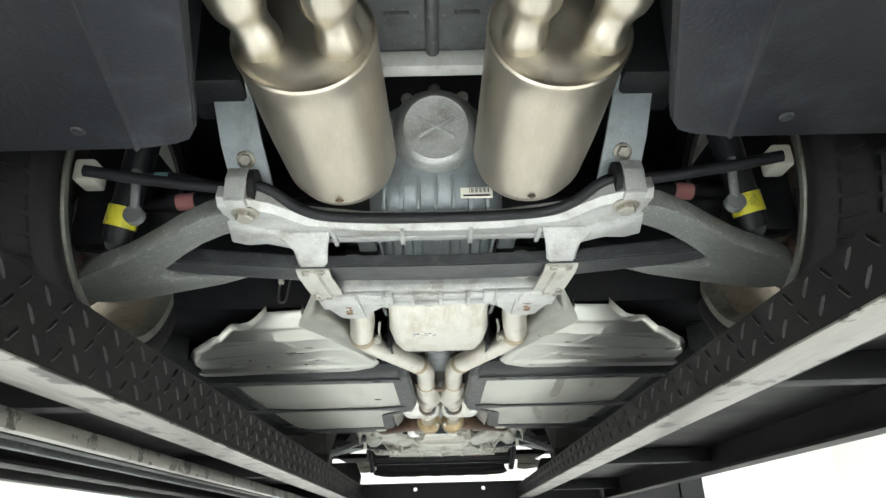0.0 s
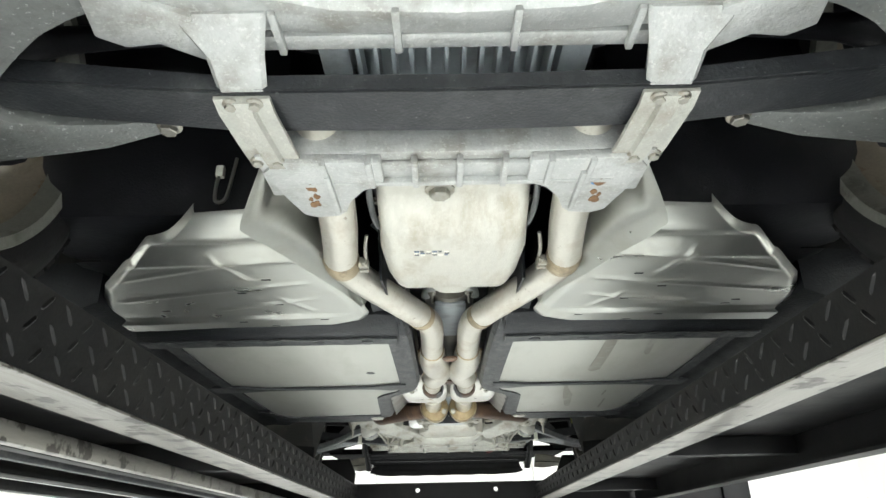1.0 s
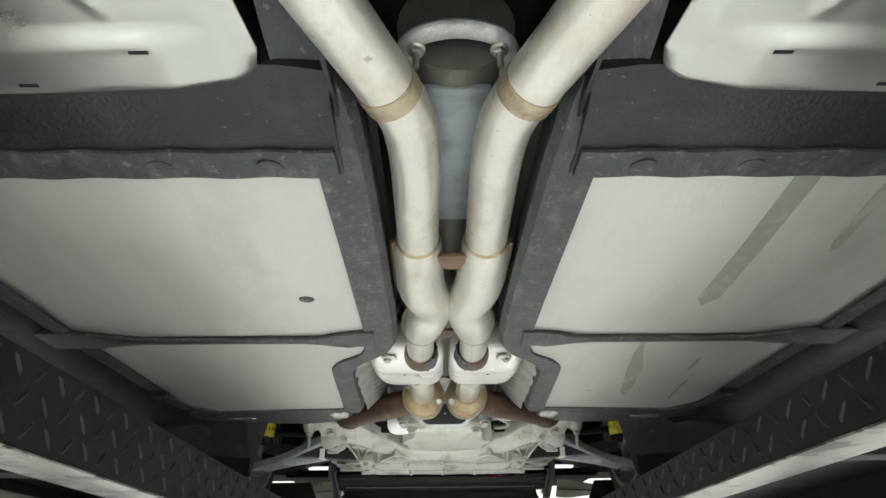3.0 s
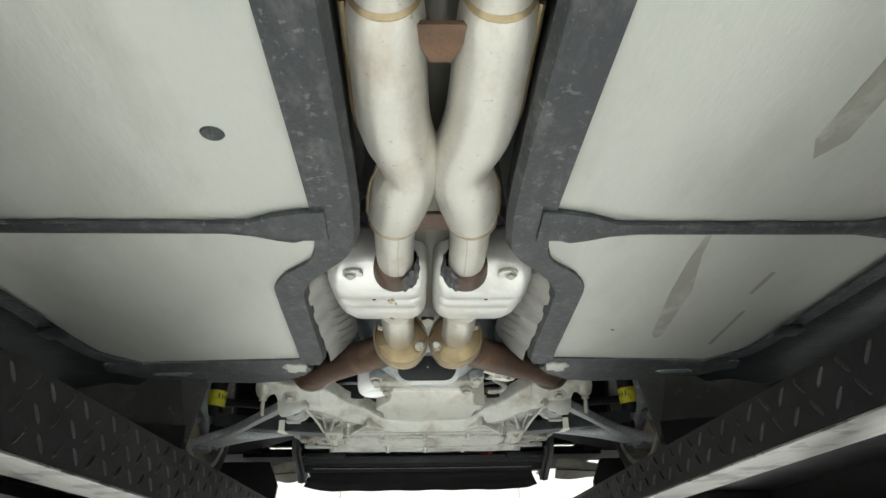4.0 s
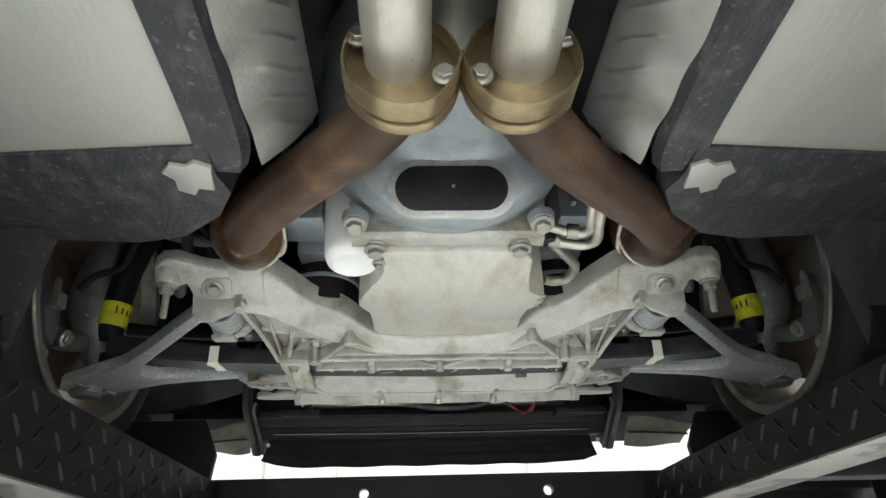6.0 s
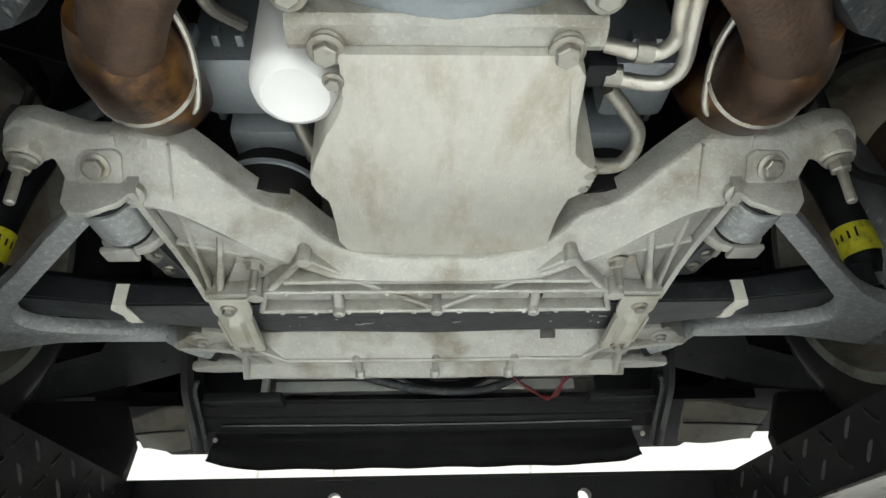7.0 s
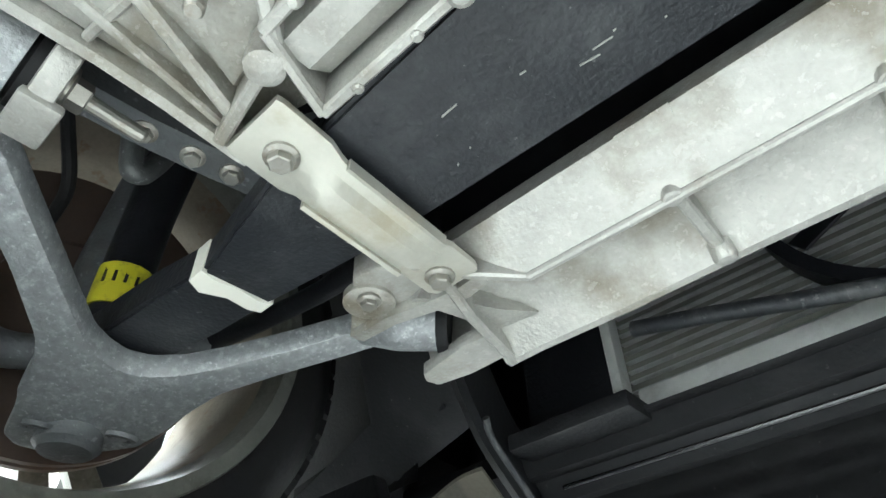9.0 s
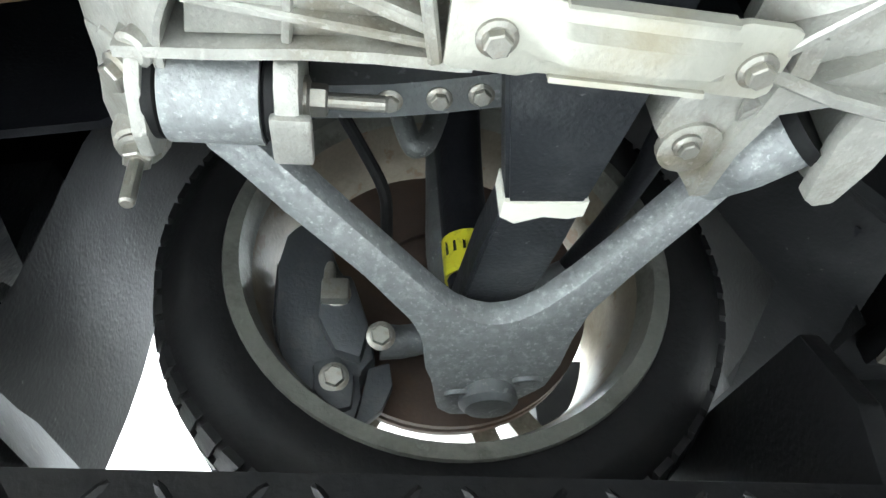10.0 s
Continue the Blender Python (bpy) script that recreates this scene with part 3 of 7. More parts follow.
    loft(bm, [[(s * x, 2.188 + 0.075 * max(0, x - 0.28), F - 0.004), (s * x, 2.232 + 0.06 * max(0, x - 0.28), F - 0.010), (s * x, y1, F + 0.002), (s * x, y1 + 0.02, F + 0.04), (s * x, 2.19, F + 0.05)] for x, y1 in ((0.262, 2.29), (0.29, 2.345), (0.35, 2.40), (0.416, 2.418), (0.55, 2.405), (0.66, 2.388), (0.73, 2.35))])
    lip = part("floor_front_edge", bm, RAIL, car, "scratched dark front edge of the floor")
    bm = bmesh.new()
    prism(bm, mir(s, [(0.263, 2.215), (0.279, 2.206), (0.29, 2.214), (0.306, 2.21), (0.318, 2.226), (0.309, 2.24), (0.312, 2.262), (0.296, 2.272), (0.288, 2.258), (0.272, 2.262), (0.268, 2.24)]), F - 0.012, F - 0.006, 2, 0.001)
    part("torn_flap", bm, FLOORP, lip, "torn pale flap of the seal")
    bm = bmesh.new()
    prism(bm, mir(s, [(0.53, 2.28), (0.548, 2.268), (0.575, 2.272), (0.60, 2.266), (0.618, 2.284), (0.604, 2.298), (0.58, 2.296), (0.55, 2.305)]), F - 0.010, F - 0.004, 2, 0.002)
    part("drain_patch", bm, CAST_DARK, lip, "worn oval patch")
bm = bmesh.new()
lathe(bm, [(0.013, 0), (0.011, 0.002), (0.004, 0.0025)], (-0.226, 1.372, F + 0.0005), (0, 0, -1), 18)
part("dent", bm, RAIL, car, "dark round dent in the floor panel")
bm = bmesh.new()
lathe(bm, [(0.004, 0), (0.003, 0.001)], (0.354, 2.004, F + 0.0005), (0, 0, -1), 12)
part("pinhole", bm, RAIL, car, "dark pinhole in the floor panel")
DRAG = mat("dark_drag_mark", (0.27, 0.26, 0.222), 0.42, 0.25, 0.2, 16, 0.15, 160, (0.36, 0.36, 0.33), 0.95, 20, stretch=(1, 0.5, 1))
for quad in ([(0.366, 1.004), (0.395, 1.004), (0.415, 1.2), (0.429, 1.375), (0.412, 1.41), (0.394, 1.375), (0.384, 1.2)], [(0.470, 1.004), (0.484, 1.004), (0.517, 1.19), (0.510, 1.205), (0.500, 1.18)], [(0.368, 1.575), (0.374, 1.575), (0.39, 1.66), (0.43, 1.80), (0.462, 2.04), (0.453, 2.057), (0.44, 2.03), (0.395, 1.80), (0.378, 1.68)], [(0.524, 1.724), (0.532, 1.724), (0.538, 1.812), (0.531, 1.812)], [(0.56, 1.9), (0.566, 1.9), (0.588, 2.1), (0.58, 2.1)]):
    bm = bmesh.new()
    prism(bm, quad, F - 0.0006, F + 0.001, 2, 0)
    part("scrape", bm, DRAG, car, "dark scrape along the floor panel")

# -- tunnel --
bm = bmesh.new()
sheet(bm, lambda u, v: (-0.34 + 0.68 * u, 0.62 + 2.0 * v, 2.13 + 0.02 * math.cos((u - 0.5) * 3)), 8, 12, 0.01)
part("tunnel_roof", bm, BLACK, car, "black tunnel roof")
for s in SIDES:
    bm = bmesh.new()
    loft(bm, [[(s * a, y, F + 0.01), (s * (a + 0.004), y, F + 0.01), (s * (a + 0.02), y, 2.15), (s * (a + 0.016), y, 2.15)] for a, y in ((0.125, 0.62), (0.113, 0.9), (0.110, 1.5), (0.117, 1.6), (0.185, 1.715), (0.212, 1.85), (0.242, 2.24))])
    part("tunnel_wall", bm, BLACK, car, "black tunnel wall")
    # perforated flange inside the tunnel
    bm = bmesh.new()
    loft(bm, [[(s * 0.104, y, 1.905), (s * 0.107, y, 1.905), (s * 0.101, y, 2.0), (s * 0.098, y, 2.0)] for y in (0.93, 1.2, 1.62)])
    fl = part("tunnel_flange", bm, FLOORP, car, "grey flange with a row of rivets")
    for k in range(9):
        bm = bmesh.new()
        lathe(bm, [(0.006, 0), (0.005, 0.002)], (s * 0.1035, 0.97 + 0.07 * k, 1.925), (-s, 0, 0), 10)
        part("rivet", bm, RAIL, fl)
    # ribbed heat shield beside the converters
    def shield(u, v, s=s):
        y = 1.705 + 0.53 * v
        foot = np.interp(y, [1.70, 1.74, 1.79, 1.9, 2.235], [0.150, 0.182, 0.200, 0.207, 0.214])
        lean = 0.062 * u + 0.010 * math.sin(math.pi * u) - 0.012 * max(0, (u - 0.85) / 0.15) ** 2
        ridge = 0.0
        for k in range(11):
            along = (y - 1.755 - 0.043 * k) / 0.055
            if 0 < along < 1:
                d = (u - 0.22 - 0.5 * along) / 0.035
                ridge += math.exp(-d * d) * min(1, 6 * along, 6 * (1 - along))
        z = 1.866 + 0.085 * u + 0.0025 * math.sin(v * 37) * (1 - u) + 0.03 * max(0, 0.1 - v) / 0.1
        return (s * (foot - lean - 0.0035 * ridge), y, z)
    bm = bmesh.new()
    rows = [[bm.verts.new(shield(i / 40, j / 200)) for j in range(201)] for i in range(41)]
    for i in range(40):
        for j in range(200):
            bm.faces.new((rows[i][j], rows[i][j + 1], rows[i + 1][j + 1], rows[i + 1][j]))
    geo = bmesh.ops.solidify(bm, geom=bm.faces[:], thickness=0.0015)
    part("tunnel_heat_shield", bm, SHIELD, car, "ribbed foil heat shield in the tunnel")
bm = bmesh.new()
tube(bm, [(0, 0.93, 1.995), (0, 1.5, 1.995), (0, 2.12, 1.99)], 0.062, 28, 1)
part("torque_tube", bm, TUBE, car, "grey torque tube above the exhaust")
bm = bmesh.new()
tube(bm, [(-0.056, 0.955, 1.95), (-0.052, 0.920, 1.95), (-0.038, 0.900, 1.95), (-0.012, 0.896, 1.955), (0.012, 0.896, 1.955), (0.038, 0.900, 1.95), (0.052, 0.920, 1.95), (0.056, 0.955, 1.95)], 0.011, 14, 4, 0.7)
tm = part("tube_mount", bm, CAST, car, "grey mount of the torque tube")
bolt(tm, (-0.041, 0.910, 1.943), (0, -0.15, -1), BOLT_STUD_THIN)
bolt(tm, (0.041, 0.910, 1.943), (0, -0.15, -1), BOLT_STUD_THIN)
bm = bmesh.new()
rbox(bm, (-0.036, 0.955, 1.93), (0.036, 1.24, 1.938), 0.002)
part("tube_plate", bm, CAST_BLUE, car, "grey cover plate under the torque tube")

# -- exhaust --
PZ = 1.886
for s in SIDES:
    bm = bmesh.new()
    tube(bm, mir(s, [(0.168, 0.20, 1.935), (0.168, 0.30, 1.915), (0.173, 0.42, 1.895), (0.183, 0.51, 1.888), (0.189, 0.565, PZ), (0.180, 0.615, PZ), (0.153, 0.69, PZ), (0.077, 0.872, PZ), (0.0535, 0.932, PZ), (0.0465, 0.975, PZ), (0.0445, 1.03, PZ), (0.0455, 1.12, PZ), (0.047, 1.235, PZ)]), 0.0283, 26)
    pipe = part("exhaust_pipe", bm, STRAW, car, "straw-tinted steel exhaust pipe")
    # slip joint and band
    bm = bmesh.new()
    tube(bm, mir(s, [(0.0700, 0.891, PZ), (0.0620, 0.911, PZ)]), 0.0297, 26, 1)
    part("joint_band", bm, SCORCHED, pipe, "browned joint band")
    bm = bmesh.new()
    tube(bm, mir(s, [(0.1865, 0.540, 1.887, 0.0285), (0.1885, 0.552, 1.887, 0.0305), (0.189, 0.572, PZ, 0.0305), (0.1875, 0.586, PZ, 0.029)]), 0.03, 26, 3)
    cl = part("pipe_clamp", bm, SCORCHED, pipe, "rust-stained clamp band")
    bm = bmesh.new()
    rbox(bm, (*span(s, 0.143, 0.160)[:1], 0.555, 1.870), (span(s, 0.143, 0.160)[1], 0.563, 1.890), 0.003)
    rbox(bm, (*span(s, 0.143, 0.160)[:1], 0.572, 1.870), (span(s, 0.143, 0.160)[1], 0.580, 1.890), 0.003)
    tube(bm, mir(s, [(0.149, 0.545, 1.878), (0.149, 0.592, 1.878)]), 0.0042, 8, 1)
    tube(bm, mir(s, [(0.146, 0.55, 1.885), (0.144, 0.52, 1.892), (0.140, 0.50, 1.905)]), 0.003, 8)
    part("clamp_bolt", bm, ZINC, cl, "clamp lug with a bolt")
    # crossover
    bm = bmesh.new()
    tube(bm, mir(s, [(0.047, 1.215, PZ, 0.030), (0.047, 1.238, PZ, 0.034), (0.047, 1.310, PZ, 0.0365), (0.046, 1.365, PZ, 0.038), (0.041, 1.405, PZ, 0.0385), (0.032, 1.440, PZ, 0.037), (0.029, 1.468, PZ, 0.036), (0.037, 1.505, PZ, 0.0395), (0.043, 1.542, PZ, 0.039), (0.049, 1.580, PZ, 0.0365), (0.0505, 1.595, PZ, 0.034), (0.051, 1.603, PZ, 0.0295)]), 0.034, 28, 5)
    xp = part("crossover_half", bm, STRAW, car, "pressed steel crossover of the exhaust, browned at its seams")
    bm = bmesh.new()
    tube(bm, mir(s, [(0.083, 1.221, PZ), (0.084, 1.313, PZ), (0.0845, 1.365, PZ), (0.0795, 1.405, PZ), (0.069, 1.440, PZ), (0.065, 1.468, PZ), (0.0765, 1.505, PZ), (0.0825, 1.545, PZ), (0.085, 1.580, PZ), (0.083, 1.598, PZ)]), 0.0035, 8)
    part("seam", bm, GOLD, xp, "browned weld seam")
    bm = bmesh.new()
    lathe(bm, [(0.0355, -0.010), (0.0365, -0.005), (0.034, 0.001), (0.0295, 0.006)], (s * 0.0508, 1.598, PZ), (0, 1, 0), 30)
    part("weld_ring", bm, SCORCHED, xp, "browned weld ring")
    bm = bmesh.new()
    lathe(bm, [(0.0285, -0.005), (0.031, 0), (0.0285, 0.005)], (s * 0.047, 1.214, PZ), (0, 1, 0), 26)
    part("weld_ring", bm, GOLD, xp, "browned weld ring")
    bm = bmesh.new()
    tube(bm, mir(s, [(0.0510, 1.59, PZ), (0.0535, 1.65, PZ), (0.055, 1.72, 1.888), (0.054, 1.80, 1.892)]), 0.0285, 26, 4)
    lp = part("link_pipe", bm, STRAW, car, "pale steel pipe into the converter")
    bm = bmesh.new()
    tube(bm, mir(s, [(0.046, 1.606, PZ - 0.0282), (0.0485, 1.65, PZ - 0.0282), (0.050, 1.72, PZ - 0.0262), (0.0495, 1.752, PZ - 0.0258)]), 0.0004, 6, 4)
    part("weld_line", bm, GOLD, lp, "thin brown weld line")
    bm = bmesh.new()
    tube(bm, mir(s, [(0.0550, 1.742, 1.8885, 0.0295), (0.0555, 1.748, 1.889, 0.033), (0.0555, 1.764, 1.889, 0.0355), (0.0555, 1.785, 1.89, 0.037)]), 0.0335, 30, 3)
    part("scorched_ring", bm, RUST, lp, "scorched brown ring")
    # crumpled foil on the inner side of the pipe
    def torn(u, v, s=s):
        a = radians(-70 + 120 * u)
        r = 0.0335 + 0.005 * v + 0.005 * noise.noise(Vector((u * 9, v * 4, 2 * s)))
        y = 1.785 - 0.055 * (1 - v) * (0.55 + 0.45 * math.sin(2.6 * u + 0.4)) + 0.006 * noise.noise(Vector((u * 12, v * 3, 5)))
        return (s * (0.0555 - r * math.cos(a)), y, 1.889 + r * math.sin(a))
    bm = bmesh.new()
    sheet(bm, torn, 30, 8, 0.0012)
    part("torn_foil", bm, TORN, lp, "crumpled burnt foil edge", angle=20)
    # converter shield with a waisted front and pressed bands
    bm = bmesh.new()
    rings = []
    for y, hw, cx, zb, zt, r in ((1.768, 0.070, 0.086, 1.908, 1.955, 0.016), (1.772, 0.075, 0.086, 1.896, 1.965, 0.022), (1.782, 0.079, 0.086, 1.878, 1.972, 0.026), (1.794, 0.081, 0.0865, 1.8635, 1.974, 0.03), (1.802, 0.081, 0.0865, 1.8595, 1.974, 0.03), (1.836, 0.0805, 0.086, 1.859, 1.974, 0.03), (1.843, 0.0792, 0.086, 1.8612, 1.974, 0.03), (1.850, 0.080, 0.086, 1.859, 1.974, 0.03), (1.876, 0.0795, 0.0855, 1.8595, 1.974, 0.03), (1.883, 0.0781, 0.0855, 1.8617, 1.974, 0.03), (1.890, 0.079, 0.085, 1.860, 1.974, 0.03), (1.925, 0.077, 0.083, 1.862, 1.974, 0.03), (1.950, 0.073, 0.080, 1.865, 1.97, 0.032), (1.964, 0.066, 0.076, 1.870, 1.965, 0.03), (1.972, 0.056, 0.072, 1.878, 1.95, 0.026)):
        ring = rounded(hw, (zt - zb) / 2, r, 5)
        rings.append([(s * (cx + px), y, (zt + zb) / 2 + pz) for px, pz in ring])
    loft(bm, rings)
    cat = part("converter_shield", bm, SHIELD, car, "pale foil heat shield round the converter, scorched spots" if s < 0 else "pale foil heat shield round the converter")
    if s < 0:
        for cx, cy, r in ((-0.066, 1.846, 0.006), (-0.058, 1.856, 0.004), (-0.062, 1.838, 0.004), (-0.068, 1.944, 0.006)):
            blob = []
            for k in range(40):
                a = 2 * math.pi * k / 40
                rr = r * (0.75 + 0.9 * abs(noise.noise(Vector((cx * 400 + 2.2 * math.cos(a), cy * 300, 2.2 * math.sin(a))))))
                blob.append((cx + 0.7 * rr * math.cos(a) + 0.2 * rr * math.sin(a), cy + 1.6 * rr * math.sin(a)))
            bm = bmesh.new()
            zb = 1.8584 if cy < 1.9 else 1.8635
            prism(bm, blob, zb, zb + 0.003, 2, 0)
            part("scorch_mark", bm, SCORCH, cat, "brown scorch stain")
    for yy in (1.836, 1.946):
        bm = bmesh.new()
        lathe(bm, [(0.0035, -0.003), (0.0035, 0), (0.003, 0.0008)], (s * 0.093, yy, 1.8592 if yy < 1.9 else 1.866), (0, 0, -1), 12)
        part("shield_hole", bm, PLASTIC, cat, "small dark drain hole")
    bm = bmesh.new()
    prism(bm, mir(s, [(0.108, 1.768), (0.112, 1.760), (0.124, 1.757), (0.135, 1.760), (0.140, 1.768), (0.140, 1.782), (0.108, 1.782)]), 1.876, 1.884, 2, 0.003)
    part("shield_tab", bm, SHIELD, cat, "bent mounting tab")
    bolt(cat, (s * 0.127, 1.768, 1.876), (0, -0.4, -1), BOLT_SMALL)
    bm = bmesh.new()
    tube(bm, mir(s, [(0.060, 1.955, PZ), (0.059, 2.0, PZ - 0.004), (0.058, 2.085, PZ - 0.010)]), 0.031, 28, 3)
    part("front_pipe", bm, STRAW, car, "pale steel pipe out of the converter")
    # two-bolt flange: an oval plate, doubled
    bm = bmesh.new()
    c = s * 0.054
    oval = curve([(0.052, 0.0), (0.040, 0.028), (0.018, 0.048), (-0.012, 0.050), (-0.042, 0.034), (-0.052, 0.0), (-0.044, -0.028), (-0.014, -0.052), (0.02, -0.052), (0.042, -0.03), (0.052, 0.0)], 4)[:-1]
    prism(bm, [(c + s * -p[0] * 1.06, 1.868 + p[1] * 1.03) for p in oval], 2.078, 2.090, 1, 0.003)
    prism(bm, [(c + s * -p[0] * 1.06, 1.868 + p[1] * 1.03) for p in oval], 2.094, 2.108, 1, 0.003)
    loft(bm, [[(c + s * -p[0] * 1.06 * g, y, 1.868 + p[1] * 1.03 * g) for p in oval] for g, y in ((1.0, 2.079), (1.0, 2.066), (0.985, 2.063), (0.95, 2.063), (0.935, 2.066), (0.92, 2.079))], cap=False)
    fg = part("pipe_flange", bm, GOLD, car, "golden two-bolt exhaust flange with a raised rim")
    bolt(fg, (s * 0.016, 2.070, 1.850), (0, -1, -0.1), BOLT_MID, label="rusty flange bolt" if s > 0 else "")
    bolt(fg, (s * 0.094, 2.070, 1.893), (0, -1, 0), BOLT_MID)
    bm = bmesh.new()
    ox = 0.0 if s < 0 else 0.03
    tube(bm, mir(s, [(0.055, 2.09, 1.870), (0.068, 2.135, 1.872), (0.102, 2.195, 1.876), (0.150, 2.255, 1.880), (0.205 + 0.3 * ox, 2.318, 1.882), (0.252 + 0.7 * ox, 2.378, 1.884), (0.280 + ox, 2.43, 1.888), (0.292 + ox, 2.468, 1.905), (0.298 + ox, 2.495, 1.945), (0.302 + ox, 2.51, 1.99)]), 0.036, 28)
    dp = part("down_pipe", bm, RUST, car, "rust-brown exhaust down pipe")
    bm = bmesh.new()
    tube(bm, mir(s, [(0.288 + ox, 2.41, 1.895, 0.034), (0.292 + ox, 2.45, 1.898, 0.046), (0.294 + ox, 2.48, 1.905, 0.050), (0.298 + ox, 2.53, 1.925, 0.050), (0.305 + ox, 2.58, 1.965, 0.049), (0.31 + ox, 2.61, 2.04, 0.048), (0.31 + ox, 2.62, 2.12, 0.046)]), 0.05, 28)
    part("collector", bm, HEAT, dp, "heat-browned exhaust collector")
    bm = bmesh.new()
    lathe(bm, [(0.0485, -0.003), (0.0525, 0.0), (0.0485, 0.003)], (s * (0.295 + ox), 2.505, 1.913), (s * 0.06, 1, 0.45), 40)
    part("weld_ring", bm, ZINC, dp, "grey weld ring round the collector")
    bm = bmesh.new()
    tube(bm, mir(s, [(0.250 + ox, 2.42, 1.93), (0.243 + ox, 2.48, 1.925), (0.252 + ox, 2.54, 1.905), (0.288 + ox, 2.565, 1.915)]), 0.004, 8)
    part("collector_seam", bm, STRAW, dp, "bright weld seam")
for y, up in ((1.25, 1), (1.575, -1)):
    bm = bmesh.new()
    prism(bm, [(-0.028, y - 0.022 * up), (0.028, y - 0.022 * up), (0.010, y + 0.022 * up), (-0.010, y + 0.022 * up)], 1.866, 1.872, 2, 0.001)
    part("crossover_web", bm, RUST, car, "scorched web of the crossover")

# -- gearbox --
bm = bmesh.new()
rings = []
for y, w, zb, r in ((0.27, 0.110, 1.928, 0.015), (0.30, 0.113, 1.920, 0.02), (0.380, 0.115, 1.918, 0.022), (0.392, 0.1148, 1.914, 0.024), (0.402, 0.1145, 1.905, 0.024), (0.412, 0.1138, 1.892, 0.025), (0.422, 0.113, 1.880, 0.026), (0.432, 0.1125, 1.873, 0.026), (0.446, 0.113, 1.869, 0.026), (0.50, 0.1175, 1.867, 0.026), (0.60, 0.113, 1.865, 0.026), (0.650, 0.104, 1.865, 0.026), (0.668, 0.097, 1.873, 0.024), (0.676, 0.087, 1.895, 0.022)):
    rings.append([(px, y, (2.0 + zb) / 2 + pz) for px, pz in rounded(w, (2.0 - zb) / 2, r, 5)])
loft(bm, rings)
gp = part("gearbox_pan", bm, PAN, car, "pale aluminium gearbox sump pan")
bm = bmesh.new()
rings = [[(px, y, 1.975 + pz) for px, pz in rounded(w, 0.015, 0.006, 3)] for y, w in ((0.25, 0.122), (0.30, 0.128), (0.6, 0.124), (0.67, 0.10))]
loft(bm, rings)
part("pan_flange", bm, CAST_DARK, gp, "grey bolted pan flange")
for s in SIDES:
    for k in range(5):
        bolt(gp, (s * 0.121, 0.34 + 0.07 * k, 1.96), me=BOLT_SMALL)
bm = bmesh.new()
lathe(bm, [(0.022, 0.0), (0.0215, 0.004), (0.015, 0.0045)], (-0.02, 0.366, 1.9195), (0, 0, -1), 24)
part("plug_seat", bm, PAN, gp)
bolt(gp, (-0.02, 0.366, 1.916), (0, 0, -1), BOLT_BIG, "drain_plug")
for k in range(6):
    for row, y in enumerate((0.481, 0.4875, 0.494)):
        if (k * 5 + row * 3) % 7 == 2:
            continue
        bm = bmesh.new()
        x = -0.062 + 0.0095 * k
        rbox(bm, (x, y, 1.8661 + 0.0004), (x + (0.008, 0.0055, 0.007)[(k + row) % 3], y + 0.0052, 1.8685), 0.0004)
        part("stamp", bm, (STAMP, CAST_DARK, PAPER)[(k + 2 * row) % 3], gp, "worn printed mark")
bm = bmesh.new()
rings = [[(px, y, zb + h + pz) for px, pz in rounded(w, h, r, 5)] for y, w, h, zb, r in ((0.64, 0.085, 0.06, 1.90, 0.03), (0.68, 0.064, 0.055, 1.890, 0.035), (0.71, 0.054, 0.05, 1.886, 0.036), (0.745, 0.046, 0.045, 1.886, 0.034), (0.758, 0.040, 0.04, 1.892, 0.03), (0.764, 0.03, 0.03, 1.904, 0.022))]
loft(bm, rings)
gb = part("gearbox_tail", bm, PAN, car, "pale cast nose of the gearbox")
for x in (-0.062, 0.0, 0.062):
    bm = bmesh.new()
    tube(bm, [(x * 0.8, 0.672, 1.892, 0.009), (x * 0.7, 0.70, 1.890, 0.007), (x * 0.6, 0.722, 1.895, 0.004)], 0.009, 14, 2)
    part("boss", bm, PAN, gb)
bm = bmesh.new()
tube(bm, [(-0.14, 0.70, 1.99), (-0.09, 0.70, 1.96), (-0.03, 0.715, 1.955), (0.05, 0.73, 1.97)], 0.006, 10)
tube(bm, [(-0.15, 0.66, 2.0), (-0.10, 0.68, 1.965), (-0.04, 0.70, 1.95)], 0.006, 10)
part("oil_line", bm, CAST_BLUE, car, "thin steel oil cooler line")
for s in SIDES:
    bm = bmesh.new()
    tube(bm, mir(s, [(0.118, 0.33, 1.96), (0.125, 0.40, 1.925), (0.122, 0.47, 1.915), (0.12, 0.55, 1.94)]), 0.005, 8)
    part("pan_hose", bm, CAST_DARK, car, "thin grey hose beside the pan")

# -- fuel tank shields --
CREASES = ((0.64, 0.715, 0.25, 0.625, 0.004), (0.60, 0.61, 0.30, 0.515, 0.0035), (0.47, 0.775, 0.25, 0.71, 0.004), (0.68, 0.82, 0.24, 0.815, 0.004), (0.40, 0.50, 0.36, 0.62, 0.003), (0.33, 0.70, 0.27, 0.80, 0.0035))


